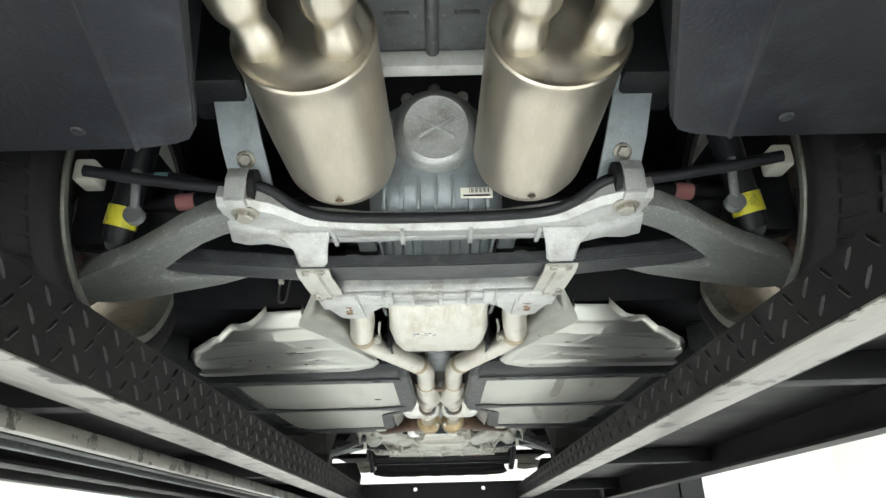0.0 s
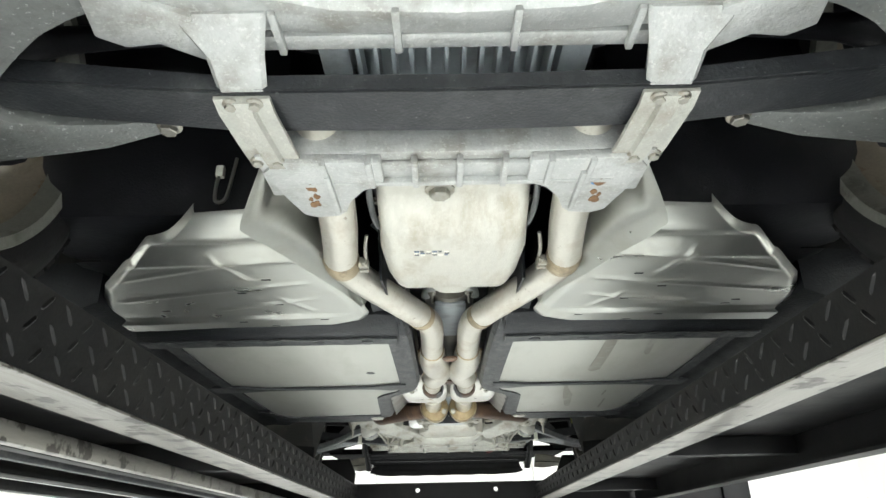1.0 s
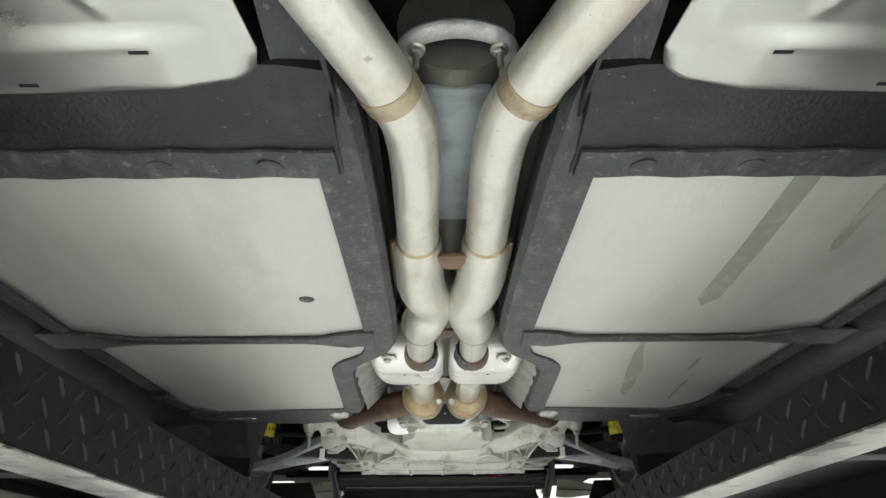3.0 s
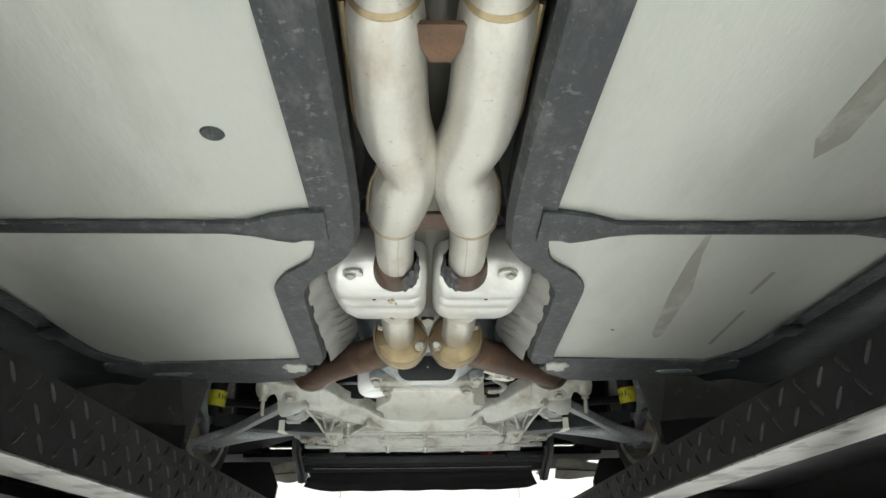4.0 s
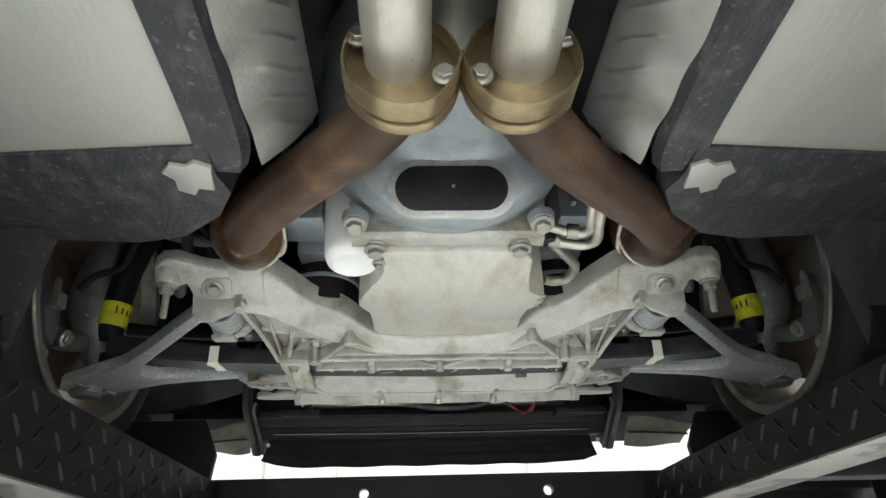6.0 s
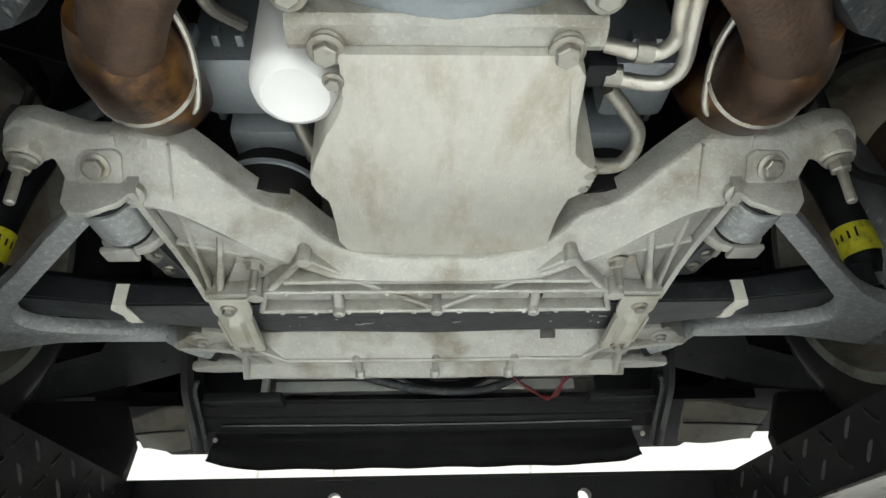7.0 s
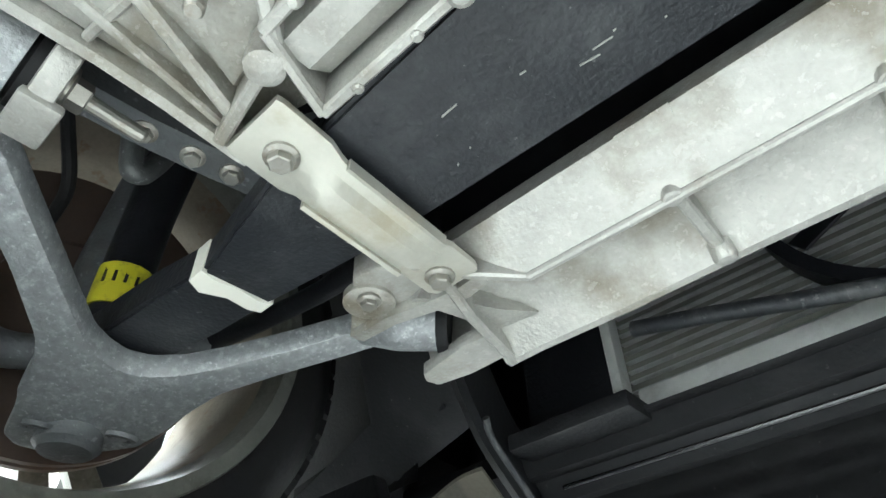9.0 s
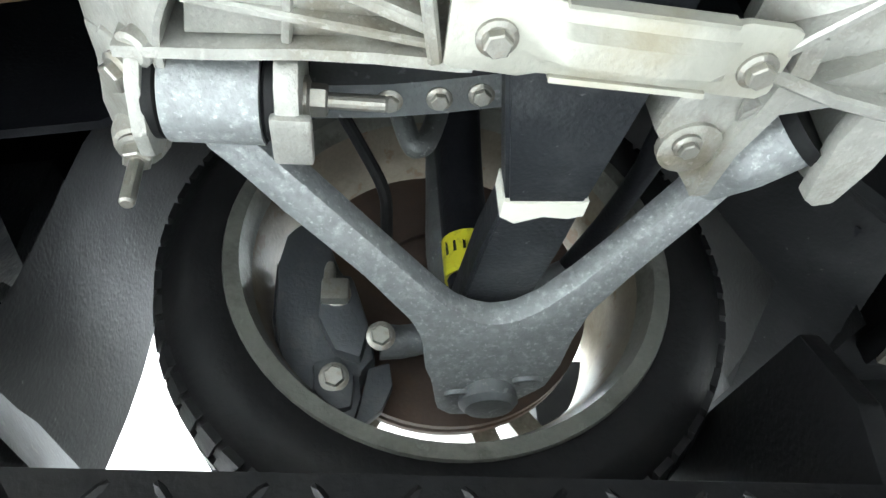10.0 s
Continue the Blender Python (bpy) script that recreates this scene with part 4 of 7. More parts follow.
def shield_at(s, u, v):
    """u runs from the tunnel outwards, v from rear to front."""
    inner_x = np.interp(v, [0, 0.12, 0.3, 0.5, 0.7, 0.9, 0.97, 1], [0.306, 0.280, 0.242, 0.206, 0.184, 0.173, 0.182, 0.215])
    outer_x = np.interp(v, [0, 0.12, 0.3, 0.5, 0.7, 0.9, 1], [0.39, 0.475, 0.56, 0.64, 0.69, 0.725, 0.70])
    y_in = 0.40 + 0.492 * v
    y_out = 0.41 + 0.505 * v
    x = inner_x + (outer_x - inner_x) * u
    y = y_in + (y_out - y_in) * u
    z = 1.868 + 0.010 * (1 - v) ** 2
    z += 0.028 * max(0, 1 - v / 0.07) ** 1.5
    z += 0.011 * math.exp(-((v - 0.16) / 0.045) ** 2) - 0.004 * math.exp(-((v - 0.25) / 0.02) ** 2)
    z += 0.012 * max(0, (0.05 - u) / 0.05) ** 2
    z -= 0.007 * min(1, max(0, (v - 0.82) / 0.03)) * min(1, max(0, (u - 0.05) * 12))
    z += 0.03 * max(0, (v - 0.94) / 0.06) ** 2
    z += 0.016 * max(0, (u - 0.95) / 0.05) ** 2
    for ax, ay, bx, by, depth in CREASES:
        ln = math.hypot(bx - ax, by - ay)
        along = ((x - ax) * (bx - ax) + (y - ay) * (by - ay)) / ln
        d = abs((x - ax) * (by - ay) - (y - ay) * (bx - ax)) / ln
        z -= 0.65 * depth * max(0, 1 - d / 0.013) ** 1.5 * min(1, max(0, min(along, ln - along) / 0.02))
    z += 0.0029 * noise.noise(Vector((x * 5.5 * s, y * 5.5, 3))) + 0.0003 * noise.noise(Vector((x * 15 * s, y * 15, 7)))
    return (s * x, y, z)


for s in SIDES:
    bm = bmesh.new()
    sheet(bm, lambda u, v: shield_at(s, u, v), 130, 130, 0.002)
    ts = part("tank_shield", bm, SHEET, car, "creased bright aluminium tank shield", angle=50)
    for u, v in ((0.28, 0.42), (0.42, 0.55), (0.3, 0.68), (0.16, 0.86), (0.47, 0.86), (0.75, 0.72), (0.36, 0.93)):
        x, y, z = shield_at(s, u, v)
        bm = bmesh.new()
        rbox(bm, (x - 0.008, y - 0.0016, z - 0.001), (x + 0.008, y + 0.0016, z + 0.001), 0)
        part("slot", bm, PLASTIC, ts, "dark slot in the shield")
    # inner flank of the shield, curving up beside the pipe
    bm = bmesh.new()
    def flank(u, v, s=s):
        y = 0.312 + 0.443 * v
        xr = np.interp(y, [0.31, 0.345, 0.388, 0.48, 0.566, 0.673, 0.76], [0.264, 0.288, 0.311, 0.272, 0.236, 0.196, 0.176])
        xi = xr - np.interp(y, [0.31, 0.36, 0.42, 0.5, 0.66, 0.76], [0.020, 0.045, 0.066, 0.066, 0.04, 0.008])
        zr = np.interp(y, [0.31, 0.345, 0.388, 0.42], [1.928, 1.893, 1.870, 1.8665])
        wave = 0.004 * math.exp(-((y - 0.53) / 0.012) ** 2)
        return (s * (xi + (xr - xi) * u), y, zr + (0.95 * (xr - xi)) * (1 - u) ** 1.15 - wave * math.sin(math.pi * u) - 0.002 * u ** 8 + 0.004 * noise.noise(Vector((u * 2.5, y * 9, s))) - 0.006 * math.exp(-((u - 0.45) / 0.16) ** 2) * min(1, 8 * v))
    rows = [[bm.verts.new(flank(i / 12, j / 28)) for j in range(29)] for i in range(13)]
    for i in range(12):
        for j in range(28):
            bm.faces.new((rows[i][j], rows[i][j + 1], rows[i + 1][j + 1], rows[i + 1][j]))
    bmesh.ops.solidify(bm, geom=bm.faces[:], thickness=0.002)
    part("shield_flank", bm, SHEET, ts, "upturned bright flank of the shield")
    # tank behind the shield
    bm = bmesh.new()
    rbox(bm, (*span(s, 0.27, 0.72)[:1], 0.465, 1.925), (span(s, 0.27, 0.72)[1], 0.86, 2.3), 0.05)
    part("fuel_tank", bm, PLASTIC, car, "black plastic fuel tank")
# wire hook beside the tank
bm = bmesh.new()
tube(bm, [(-0.345, 0.445, 2.02), (-0.350, 0.44, 1.965), (-0.353, 0.436, 1.943), (-0.361, 0.434, 1.936), (-0.369, 0.436, 1.943), (-0.371, 0.44, 1.97), (-0.369, 0.443, 1.99)], 0.003, 8)
hook = part("wire_hook", bm, SHEET, car, "bent steel wire hook")
bm = bmesh.new()
rbox(bm, (-0.375, 0.438, 1.985), (-0.362, 0.450, 2.005), 0.003)
part("clip", bm, PAPER, hook, "small cream clip")

# -- rear subframe --
bm = bmesh.new()
rings = []
for x, yr, yf, zb in ((-0.345, -0.085, 0.03, 1.935), (-0.30, -0.085, 0.05, 1.930), (-0.265, -0.062, 0.055, 1.932), (-0.22, -0.008, 0.07, 1.934), (-0.12, 0.018, 0.078, 1.934), (0, 0.024, 0.08, 1.934), (0.12, 0.018, 0.078, 1.934), (0.22, -0.008, 0.07, 1.934), (0.265, -0.062, 0.055, 1.932), (0.30, -0.085, 0.05, 1.930), (0.345, -0.085, 0.03, 1.935)):
    rings.append([(x, yr + 0.012, zb), (x, yr, zb + 0.012), (x, yr + 0.006, zb + 0.034), (x, yf, zb + 0.05), (x, yf + 0.004, zb + 0.018), (x, yf - 0.012, zb + 0.004)])
loft(bm, rings)
for x in (-0.18, -0.06, 0.06, 0.18):
    rbox(bm, (x - 0.004, 0.03, 1.930), (x + 0.004, 0.09, 1.945), 0.002)
rbox(bm, (-0.27, 0.07, 1.938), (0.27, 0.092, 1.956), 0.004)
for s in SIDES:
    prism(bm, mir(s, [(0.255, 0.03), (0.345, -0.02), (0.36, 0.055), (0.335, 0.072), (0.30, 0.068), (0.26, 0.095)]), 1.928, 1.945, 2, 0.004)
    # leg to the front plate
    rings = []
    for y, cx, w, zb in ((0.03, 0.232, 0.048, 1.932), (0.07, 0.224, 0.030, 1.912), (0.11, 0.226, 0.026, 1.898), (0.125, 0.228, 0.026, 1.896)):
        rings.append([(s * (cx - w), y, zb + 0.004), (s * (cx - w + 0.005), y, zb), (s * (cx + w - 0.005), y, zb), (s * (cx + w), y, zb + 0.004), (s * (cx + w * 0.8), y, zb + 0.035), (s * (cx - w * 0.8), y, zb + 0.035)])
    loft(bm, rings)
    prism(bm, mir(s, [(0.09, 0.215), (0.215, 0.21), (0.235, 0.235), (0.222, 0.30), (0.208, 0.352), (0.19, 0.362), (0.16, 0.358), (0.148, 0.345), (0.138, 0.315), (0.118, 0.285), (0.09, 0.268)]), 1.872, 1.886, 2, 0.003)
    rbox(bm, (*span(s, 0.208, 0.238)[:1], 0.20, 1.875), (span(s, 0.208, 0.238)[1], 0.30, 1.93), 0.004)
rbox(bm, (-0.215, 0.212, 1.885), (0.215, 0.232, 1.93), 0.004)
rbox(bm, (-0.10, 0.232, 1.879), (0.10, 0.272, 1.888), 0.003)
for x in (-0.16, -0.105, -0.05, 0.005, 0.06, 0.115, 0.165):
    rbox(bm, (x - 0.004, 0.212, 1.868), (x + 0.004, 0.272, 1.882), 0.002)
rbox(bm, (-0.20, 0.262, 1.871), (0.20, 0.272, 1.884), 0.002)
for s in SIDES:
    rbox(bm, (*span(s, 0.155, 0.162)[:1], 0.24, 1.866), (span(s, 0.155, 0.162)[1], 0.34, 1.876), 0.002)
sub = casting("rear_subframe", "rib", bm, CAST, car, "cast aluminium rear subframe with ribs")
for s in SIDES:
    bm = bmesh.new()
    for cx, cy, r in ((0.184, 0.272, 0.006), (0.186, 0.318, 0.0065), (0.181, 0.297, 0.004), (0.190, 0.305, 0.003)):
        blob = []
        for k in range(18):
            a = 2 * math.pi * k / 18
            rr = r * (1 + 0.7 * noise.noise(Vector((cx * 300 + math.cos(a), cy * 300 + math.sin(a), s))))
            blob.append((s * (cx + rr * math.cos(a)), cy + 1.5 * rr * math.sin(a)))
        prism(bm, blob, 1.8712, 1.8725, 2, 0)
    part("rust_patch", bm, RUSTY, sub, "rust-stained pocket")
    if s > 0:
        bm = bmesh.new()
        lathe(bm, [(0.0055, 0), (0.005, 0.0012)], (0.178, 0.272, 1.8725), (0, 0, -1), 14)
        part("paint_dot", bm, BLUE, sub, "small blue paint dot")
    # retainers over the leaf spring
    bm = bmesh.new()
    rings = [[(s * (cx - 0.03), y, z), (s * (cx - 0.012), y, z), (s * (cx - 0.009), y, z - 0.006), (s * (cx + 0.009), y, z - 0.006), (s * (cx + 0.012), y, z), (s * (cx + 0.03), y, z), (s * (cx + 0.03), y, z + 0.005), (s * (cx - 0.03), y, z + 0.005)] for y, cx, z in ((0.112, 0.228, 1.893), (0.13, 0.226, 1.886), (0.20, 0.218, 1.879), (0.222, 0.214, 1.877))]
    loft(bm, rings)
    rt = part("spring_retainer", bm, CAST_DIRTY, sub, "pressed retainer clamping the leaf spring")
    for bx, by, bz in ((0.240, 0.118, 1.892), (0.215, 0.118, 1.892), (0.212, 0.214, 1.877), (0.236, 0.214, 1.879)):
        bolt(rt, (s * bx, by, bz), me=BOLT_SMALL)
    bolt(sub, (s * 0.305, -0.056, 1.931), (0, -0.1, -1), BOLT_BIG, label="rust-tinged subframe bolt")
    # steel bracket rising to the body
    bm = bmesh.new()
    loft(bm, [[(s * (cx - w), y, z), (s * (cx + w), y, z), (s * (cx + w), y + 0.004, z + 0.006), (s * (cx - w), y + 0.004, z + 0.006)] for y, cx, w, z in ((-0.03, 0.305, 0.034, 1.985), (-0.05, 0.312, 0.034, 2.02), (-0.07, 0.318, 0.034, 2.05), (-0.105, 0.327, 0.032, 2.11), (-0.14, 0.33, 0.032, 2.12))])
    bk = part("body_bracket", bm, CAST_BLUE, car, "grey steel bracket up to the body")
    bolt(bk, (s * 0.312, -0.058, 2.028), (0, -0.8, -0.6), BOLT)
    bm = bmesh.new()
    rbox(bm, (*span(s, 0.30, 0.40)[:1], -0.16, 2.11), (span(s, 0.30, 0.40)[1], -0.05, 2.42), 0.01)
    part("frame_rail", bm, BLACK, car, "dark rear frame rail")
    # anti-roll bar clamp
    bm = bmesh.new()
    tube(bm, [(s * 0.286, -0.066, 1.972), (s * 0.296, -0.066, 1.972)], 0.029, 20, 1)
    part("bar_bushing", bm, RUBBER, car, "black rubber bushing of the anti-roll bar")
    bm = bmesh.new()
    arch = [(-0.034, -0.035), (-0.034, 0.005), (-0.024, 0.026), (0, 0.036), (0.024, 0.026), (0.034, 0.005), (0.034, -0.035), (0.027, -0.035), (0.027, 0.004), (0.018, 0.02), (0, 0.029), (-0.018, 0.02), (-0.027, 0.004), (-0.027, -0.035)]
    prism(bm, [(-0.066 + p[0], 1.968 + p[1]) for p in arch], *span(s, 0.296, 0.328), axis=0, bev=0.002)
    rbox(bm, (*span(s, 0.296, 0.328)[:1], -0.10, 1.93), (span(s, 0.296, 0.328)[1], -0.03, 1.94), 0.003)
    part("bar_clamp", bm, CAST, car, "cast clamp of the anti-roll bar")
bm = bmesh.new()
tube(bm, [(-0.55, -0.10, 1.99), (-0.46, -0.085, 1.98), (-0.34, -0.066, 1.972), (-0.28, -0.066, 1.972), (-0.235, -0.03, 1.955), (-0.19, -0.002, 1.949), (-0.1, 0.008, 1.947), (0, 0.010, 1.947), (0.1, 0.008, 1.947), (0.19, -0.002, 1.949), (0.235, -0.03, 1.955), (0.28, -0.066, 1.972), (0.34, -0.066, 1.972), (0.46, -0.085, 1.98), (0.55, -0.10, 1.99)], 0.0095, 14)
part("anti_roll_bar", bm, PLASTIC, car, "black anti-roll bar")
# rear leaf spring
bm = bmesh.new()
loft(bm, [[(x, yc - w, z), (x, yc + w, z), (x, yc + w, z + t), (x, yc - w, z + t)] for x, yc, w, z, t in ((-0.64, 0.108, 0.026, 1.93, 0.035), (-0.45, 0.128, 0.032, 1.908, 0.03), (-0.25, 0.143, 0.038, 1.897, 0.024), (0, 0.145, 0.04, 1.895, 0.022), (0.25, 0.143, 0.038, 1.897, 0.024), (0.45, 0.128, 0.032, 1.908, 0.03), (0.64, 0.108, 0.026, 1.93, 0.035))])
bmesh.ops.bevel(bm, geom=[e for e in bm.edges if e.calc_face_angle(0) > 0.8], offset=0.003, segments=2, affect="EDGES")
part("rear_leaf_spring", bm, COMPOSITE, car, "grey-black composite leaf spring across the axle")
# differential
bm = bmesh.new()
lathe(bm, [(0.0, -0.025), (0.053, -0.025), (0.057, -0.0265), (0.062, -0.024), (0.071, -0.012), (0.077, 0.0), (0.079, 0.016), (0.0805, 0.022), (0.087, 0.024), (0.088, 0.034), (0.076, 0.036)], (0.003, 0.005, 2.115), (0, 1, 0.28), 48)
dc = part("differential_cover", bm, CAST, car, "domed cast differential cover with a raised cross")
nrm = Vector((0, -1, -0.28)).normalized()
for k in range(10):
    a = 2 * math.pi * k / 10 + 0.3
    rot = Vector((0, 1, 0.28)).to_track_quat("Z", "Y").to_matrix()
    p = Vector((0.003, 0.005, 2.115)) + rot @ Vector((0.0865 * math.cos(a), 0.0865 * math.sin(a), 0.024))
    bm = bmesh.new()
    lathe(bm, [(0.011, -0.004), (0.011, 0.008)], p, (0, 1, 0.28), 14)
    part("cover_lug", bm, CAST, dc)
    bolt(dc, p - nrm * -0.004, tuple(nrm), BOLT_SMALL)
for a in (28, -28):
    bm = bmesh.new()
    rbox(bm, (-0.036, -0.0035, 0.020), (0.036, 0.0035, 0.030), 0.002)
    part("raised_cross", bm, CAST, dc, at=Matrix.Translation((0.003, 0.005, 2.115)) @ Vector((0, -1, -0.28)).to_track_quat("Z", "X").to_matrix().to_4x4() @ pose(0, 0, 0, 0, 0, 90 + a))
bm = bmesh.new()
rings = [[(px, y, zc + pz) for px, pz in rounded(w, h, 0.03, 5)] for y, w, h, zc in ((0.025, 0.085, 0.085, 2.10), (0.04, 0.10, 0.10, 2.085), (0.06, 0.12, 0.105, 2.07), (0.28, 0.12, 0.10, 2.07), (0.32, 0.11, 0.08, 2.05))]
loft(bm, rings)
for k in range(12):
    x = -0.105 + 0.019 * k
    rbox(bm, (x - 0.0025, 0.085, 1.94), (x + 0.0025, 0.20, 1.985), 0.001)
for x in (-0.09, -0.06, -0.03, 0.0, 0.03, 0.06, 0.09):
    rbox(bm, (x - 0.003, 0.012, 1.965), (x + 0.003, 0.07, 2.03), 0.001)
dh = casting("differential_housing", "fin", bm, CAST_BLUE, car, "finned blue-grey differential housing")
bm = bmesh.new()
rbox(bm, (0.043, 0.0, 1.978), (0.098, 0.003, 1.998), 0.0005)
lb = part("sticker", bm, PAPER, dh, "white sticker with barcode bars", at=pose(0, 0, 0))
for k in range(10):
    bm = bmesh.new()
    x = 0.058 + 0.0035 * k
    rbox(bm, (x, -0.0008, 1.988), (x + (0.001, 0.002)[k % 2], 0.0002, 1.9965), 0)
    part("print_bar", bm, PLASTIC, lb)
bm = bmesh.new()
rbox(bm, (0.047, -0.0008, 1.981), (0.093, 0.0002, 1.984), 0)
part("print_bar", bm, PLASTIC, lb)
for s in SIDES:
    bm = bmesh.new()
    rbox(bm, (*span(s, 0.115, 0.15)[:1], 0.10, 1.95), (span(s, 0.115, 0.15)[1], 0.17, 2.0), 0.006)
    tube(bm, mir(s, [(0.12, 0.09, 1.965), (0.155, 0.09, 1.965)]), 0.012, 14, 1)
    part("gearbox_mount", bm, CAST_BLUE, car, "blue-grey mount with a bolt eye")

# -- mufflers --
for s in SIDES:
    bm = bmesh.new()
    rings = []
    for y, cx, rx, rz, cz in ((-0.026, 0.150, 0.048, 0.048, 2.027), (-0.031, 0.151, 0.068, 0.064, 2.026), (-0.046, 0.152, 0.083, 0.080, 2.026), (-0.07, 0.153, 0.0895, 0.087, 2.027), (-0.16, 0.157, 0.0905, 0.089, 2.032), (-0.30, 0.160, 0.091, 0.090, 2.039), (-0.332, 0.161, 0.091, 0.090, 2.040), (-0.335, 0.161, 0.0925, 0.0915, 2.040), (-0.341, 0.161, 0.0925, 0.0915, 2.040), (-0.344, 0.161, 0.090, 0.089, 2.040), (-0.341, 0.161, 0.086, 0.085, 2.040), (-0.340, 0.161, 0.080, 0.079, 2.040), (-0.345, 0.161, 0.068, 0.067, 2.040), (-0.348, 0.161, 0.04, 0.04, 2.040), (-0.349, 0.161, 0.02, 0.02, 2.040)):
        rings.append([(s * (cx + rx * math.cos(2 * math.pi * k / 48)), y, cz + rz * math.sin(2 * math.pi * k / 48)) for k in range(48)])
    loft(bm, rings)
    mf = part("muffler", bm, STAINLESS, car, "brushed stainless muffler can with two outlets")
    for dx in (-0.050, 0.048):
        bm = bmesh.new()
        tube(bm, mir(s, [(0.164 + dx, -0.338, 2.023, 0.028), (0.165 + dx, -0.350, 2.024, 0.0295), (0.166 + dx, -0.360, 2.026, 0.0285), (0.168 + dx * 1.02, -0.372, 2.029, 0.0255), (0.170 + dx * 1.04, -0.383, 2.032, 0.0265), (0.173 + dx * 1.06, -0.397, 2.036, 0.0335), (0.175 + dx * 1.08, -0.410, 2.040, 0.0355), (0.179 + dx * 1.12, -0.436, 2.048, 0.0365)]), 0.03, 28, 4, hollow=0.12)
        part("outlet_pipe", bm, STAINLESS, mf, "flared polished outlet pipe")
    bm = bmesh.new()
    lathe(bm, [(0.007, 0), (0.006, 0.002), (0.002, 0.0035)], (s * 0.152, -0.075, 1.941), (0, 0.4, -1), 12)
    part("drain_dimple", bm, RUST, mf, "rusty drain dimple")
    # dark rear valance
    bm = bmesh.new()
    loft(bm, [[(s * x, y, z), (s * x, y + 0.006, z + 0.012), (s * (x - 0.19 * max(0, 1 - (x - 0.305) / 0.3)), y2, z2 + 0.012), (s * (x - 0.19 * max(0, 1 - (x - 0.305) / 0.3)), y2, z2)] for x, y, z, y2, z2 in ((0.302, -0.300, 1.955, -0.95, 1.99), (0.306, -0.285, 1.938, -0.95, 1.978), (0.315, -0.275, 1.932, -0.95, 1.972), (0.335, -0.268, 1.930, -0.95, 1.968), (0.382, -0.262, 1.928, -0.95, 1.958), (0.386, -0.262, 1.923, -0.95, 1.950), (0.392, -0.262, 1.928, -0.95, 1.955), (0.62, -0.258, 1.930, -0.95, 1.955), (0.78, -0.258, 1.938, -0.95, 1.97), (0.915, -0.262, 1.96, -0.95, 2.0))])
    va = part("rear_valance", bm, VALANCE, car, "dark plastic valance behind the wheel")
    bm = bmesh.new()
    loft(bm, [[(s * 0.305, y, 1.955 + 0.02 * k), (s * 0.31, y, 1.955 + 0.02 * k), (s * 0.32, y, 2.19), (s * 0.315, y, 2.19)] for k, y in enumerate((-0.30, -0.34, -0.38))])
    part("valance_wall", bm, VALANCE, va)
    for x in (0.44, 0.60):
        bm = bmesh.new()
        lathe(bm, [(0.009, 0), (0.008, 0.003), (0.003, 0.004)], (s * x, -0.305, 1.929), (0, 0, -1), 14)
        part("push_clip", bm, RAIL, va, "grey push clip")
# boot floor panel with ribs, and the bright bar
bm = bmesh.new()
rbox(bm, (-0.20, -0.95, 2.20), (0.20, -0.10, 2.215), 0.004)
for y in (-0.20, -0.30, -0.42):
    rbox(bm, (-0.075, y - 0.004, 2.192), (-0.035, y + 0.004, 2.202), 0.002)
    rbox(bm, (0.035, y - 0.004, 2.192), (0.075, y + 0.004, 2.202), 0.002)
tube(bm, [(0.0, -0.11, 2.195), (0.0, -0.9, 2.195)], 0.011, 12, 1)
part("boot_floor", bm, CAST_DARK, car, "grey ribbed panel under the boot")
bm = bmesh.new()
rbox(bm, (-0.11, -0.115, 2.165), (0.11, -0.085, 2.20), 0.008)
part("boot_bar", bm, FINS, car, "bright bar across the boot panel")

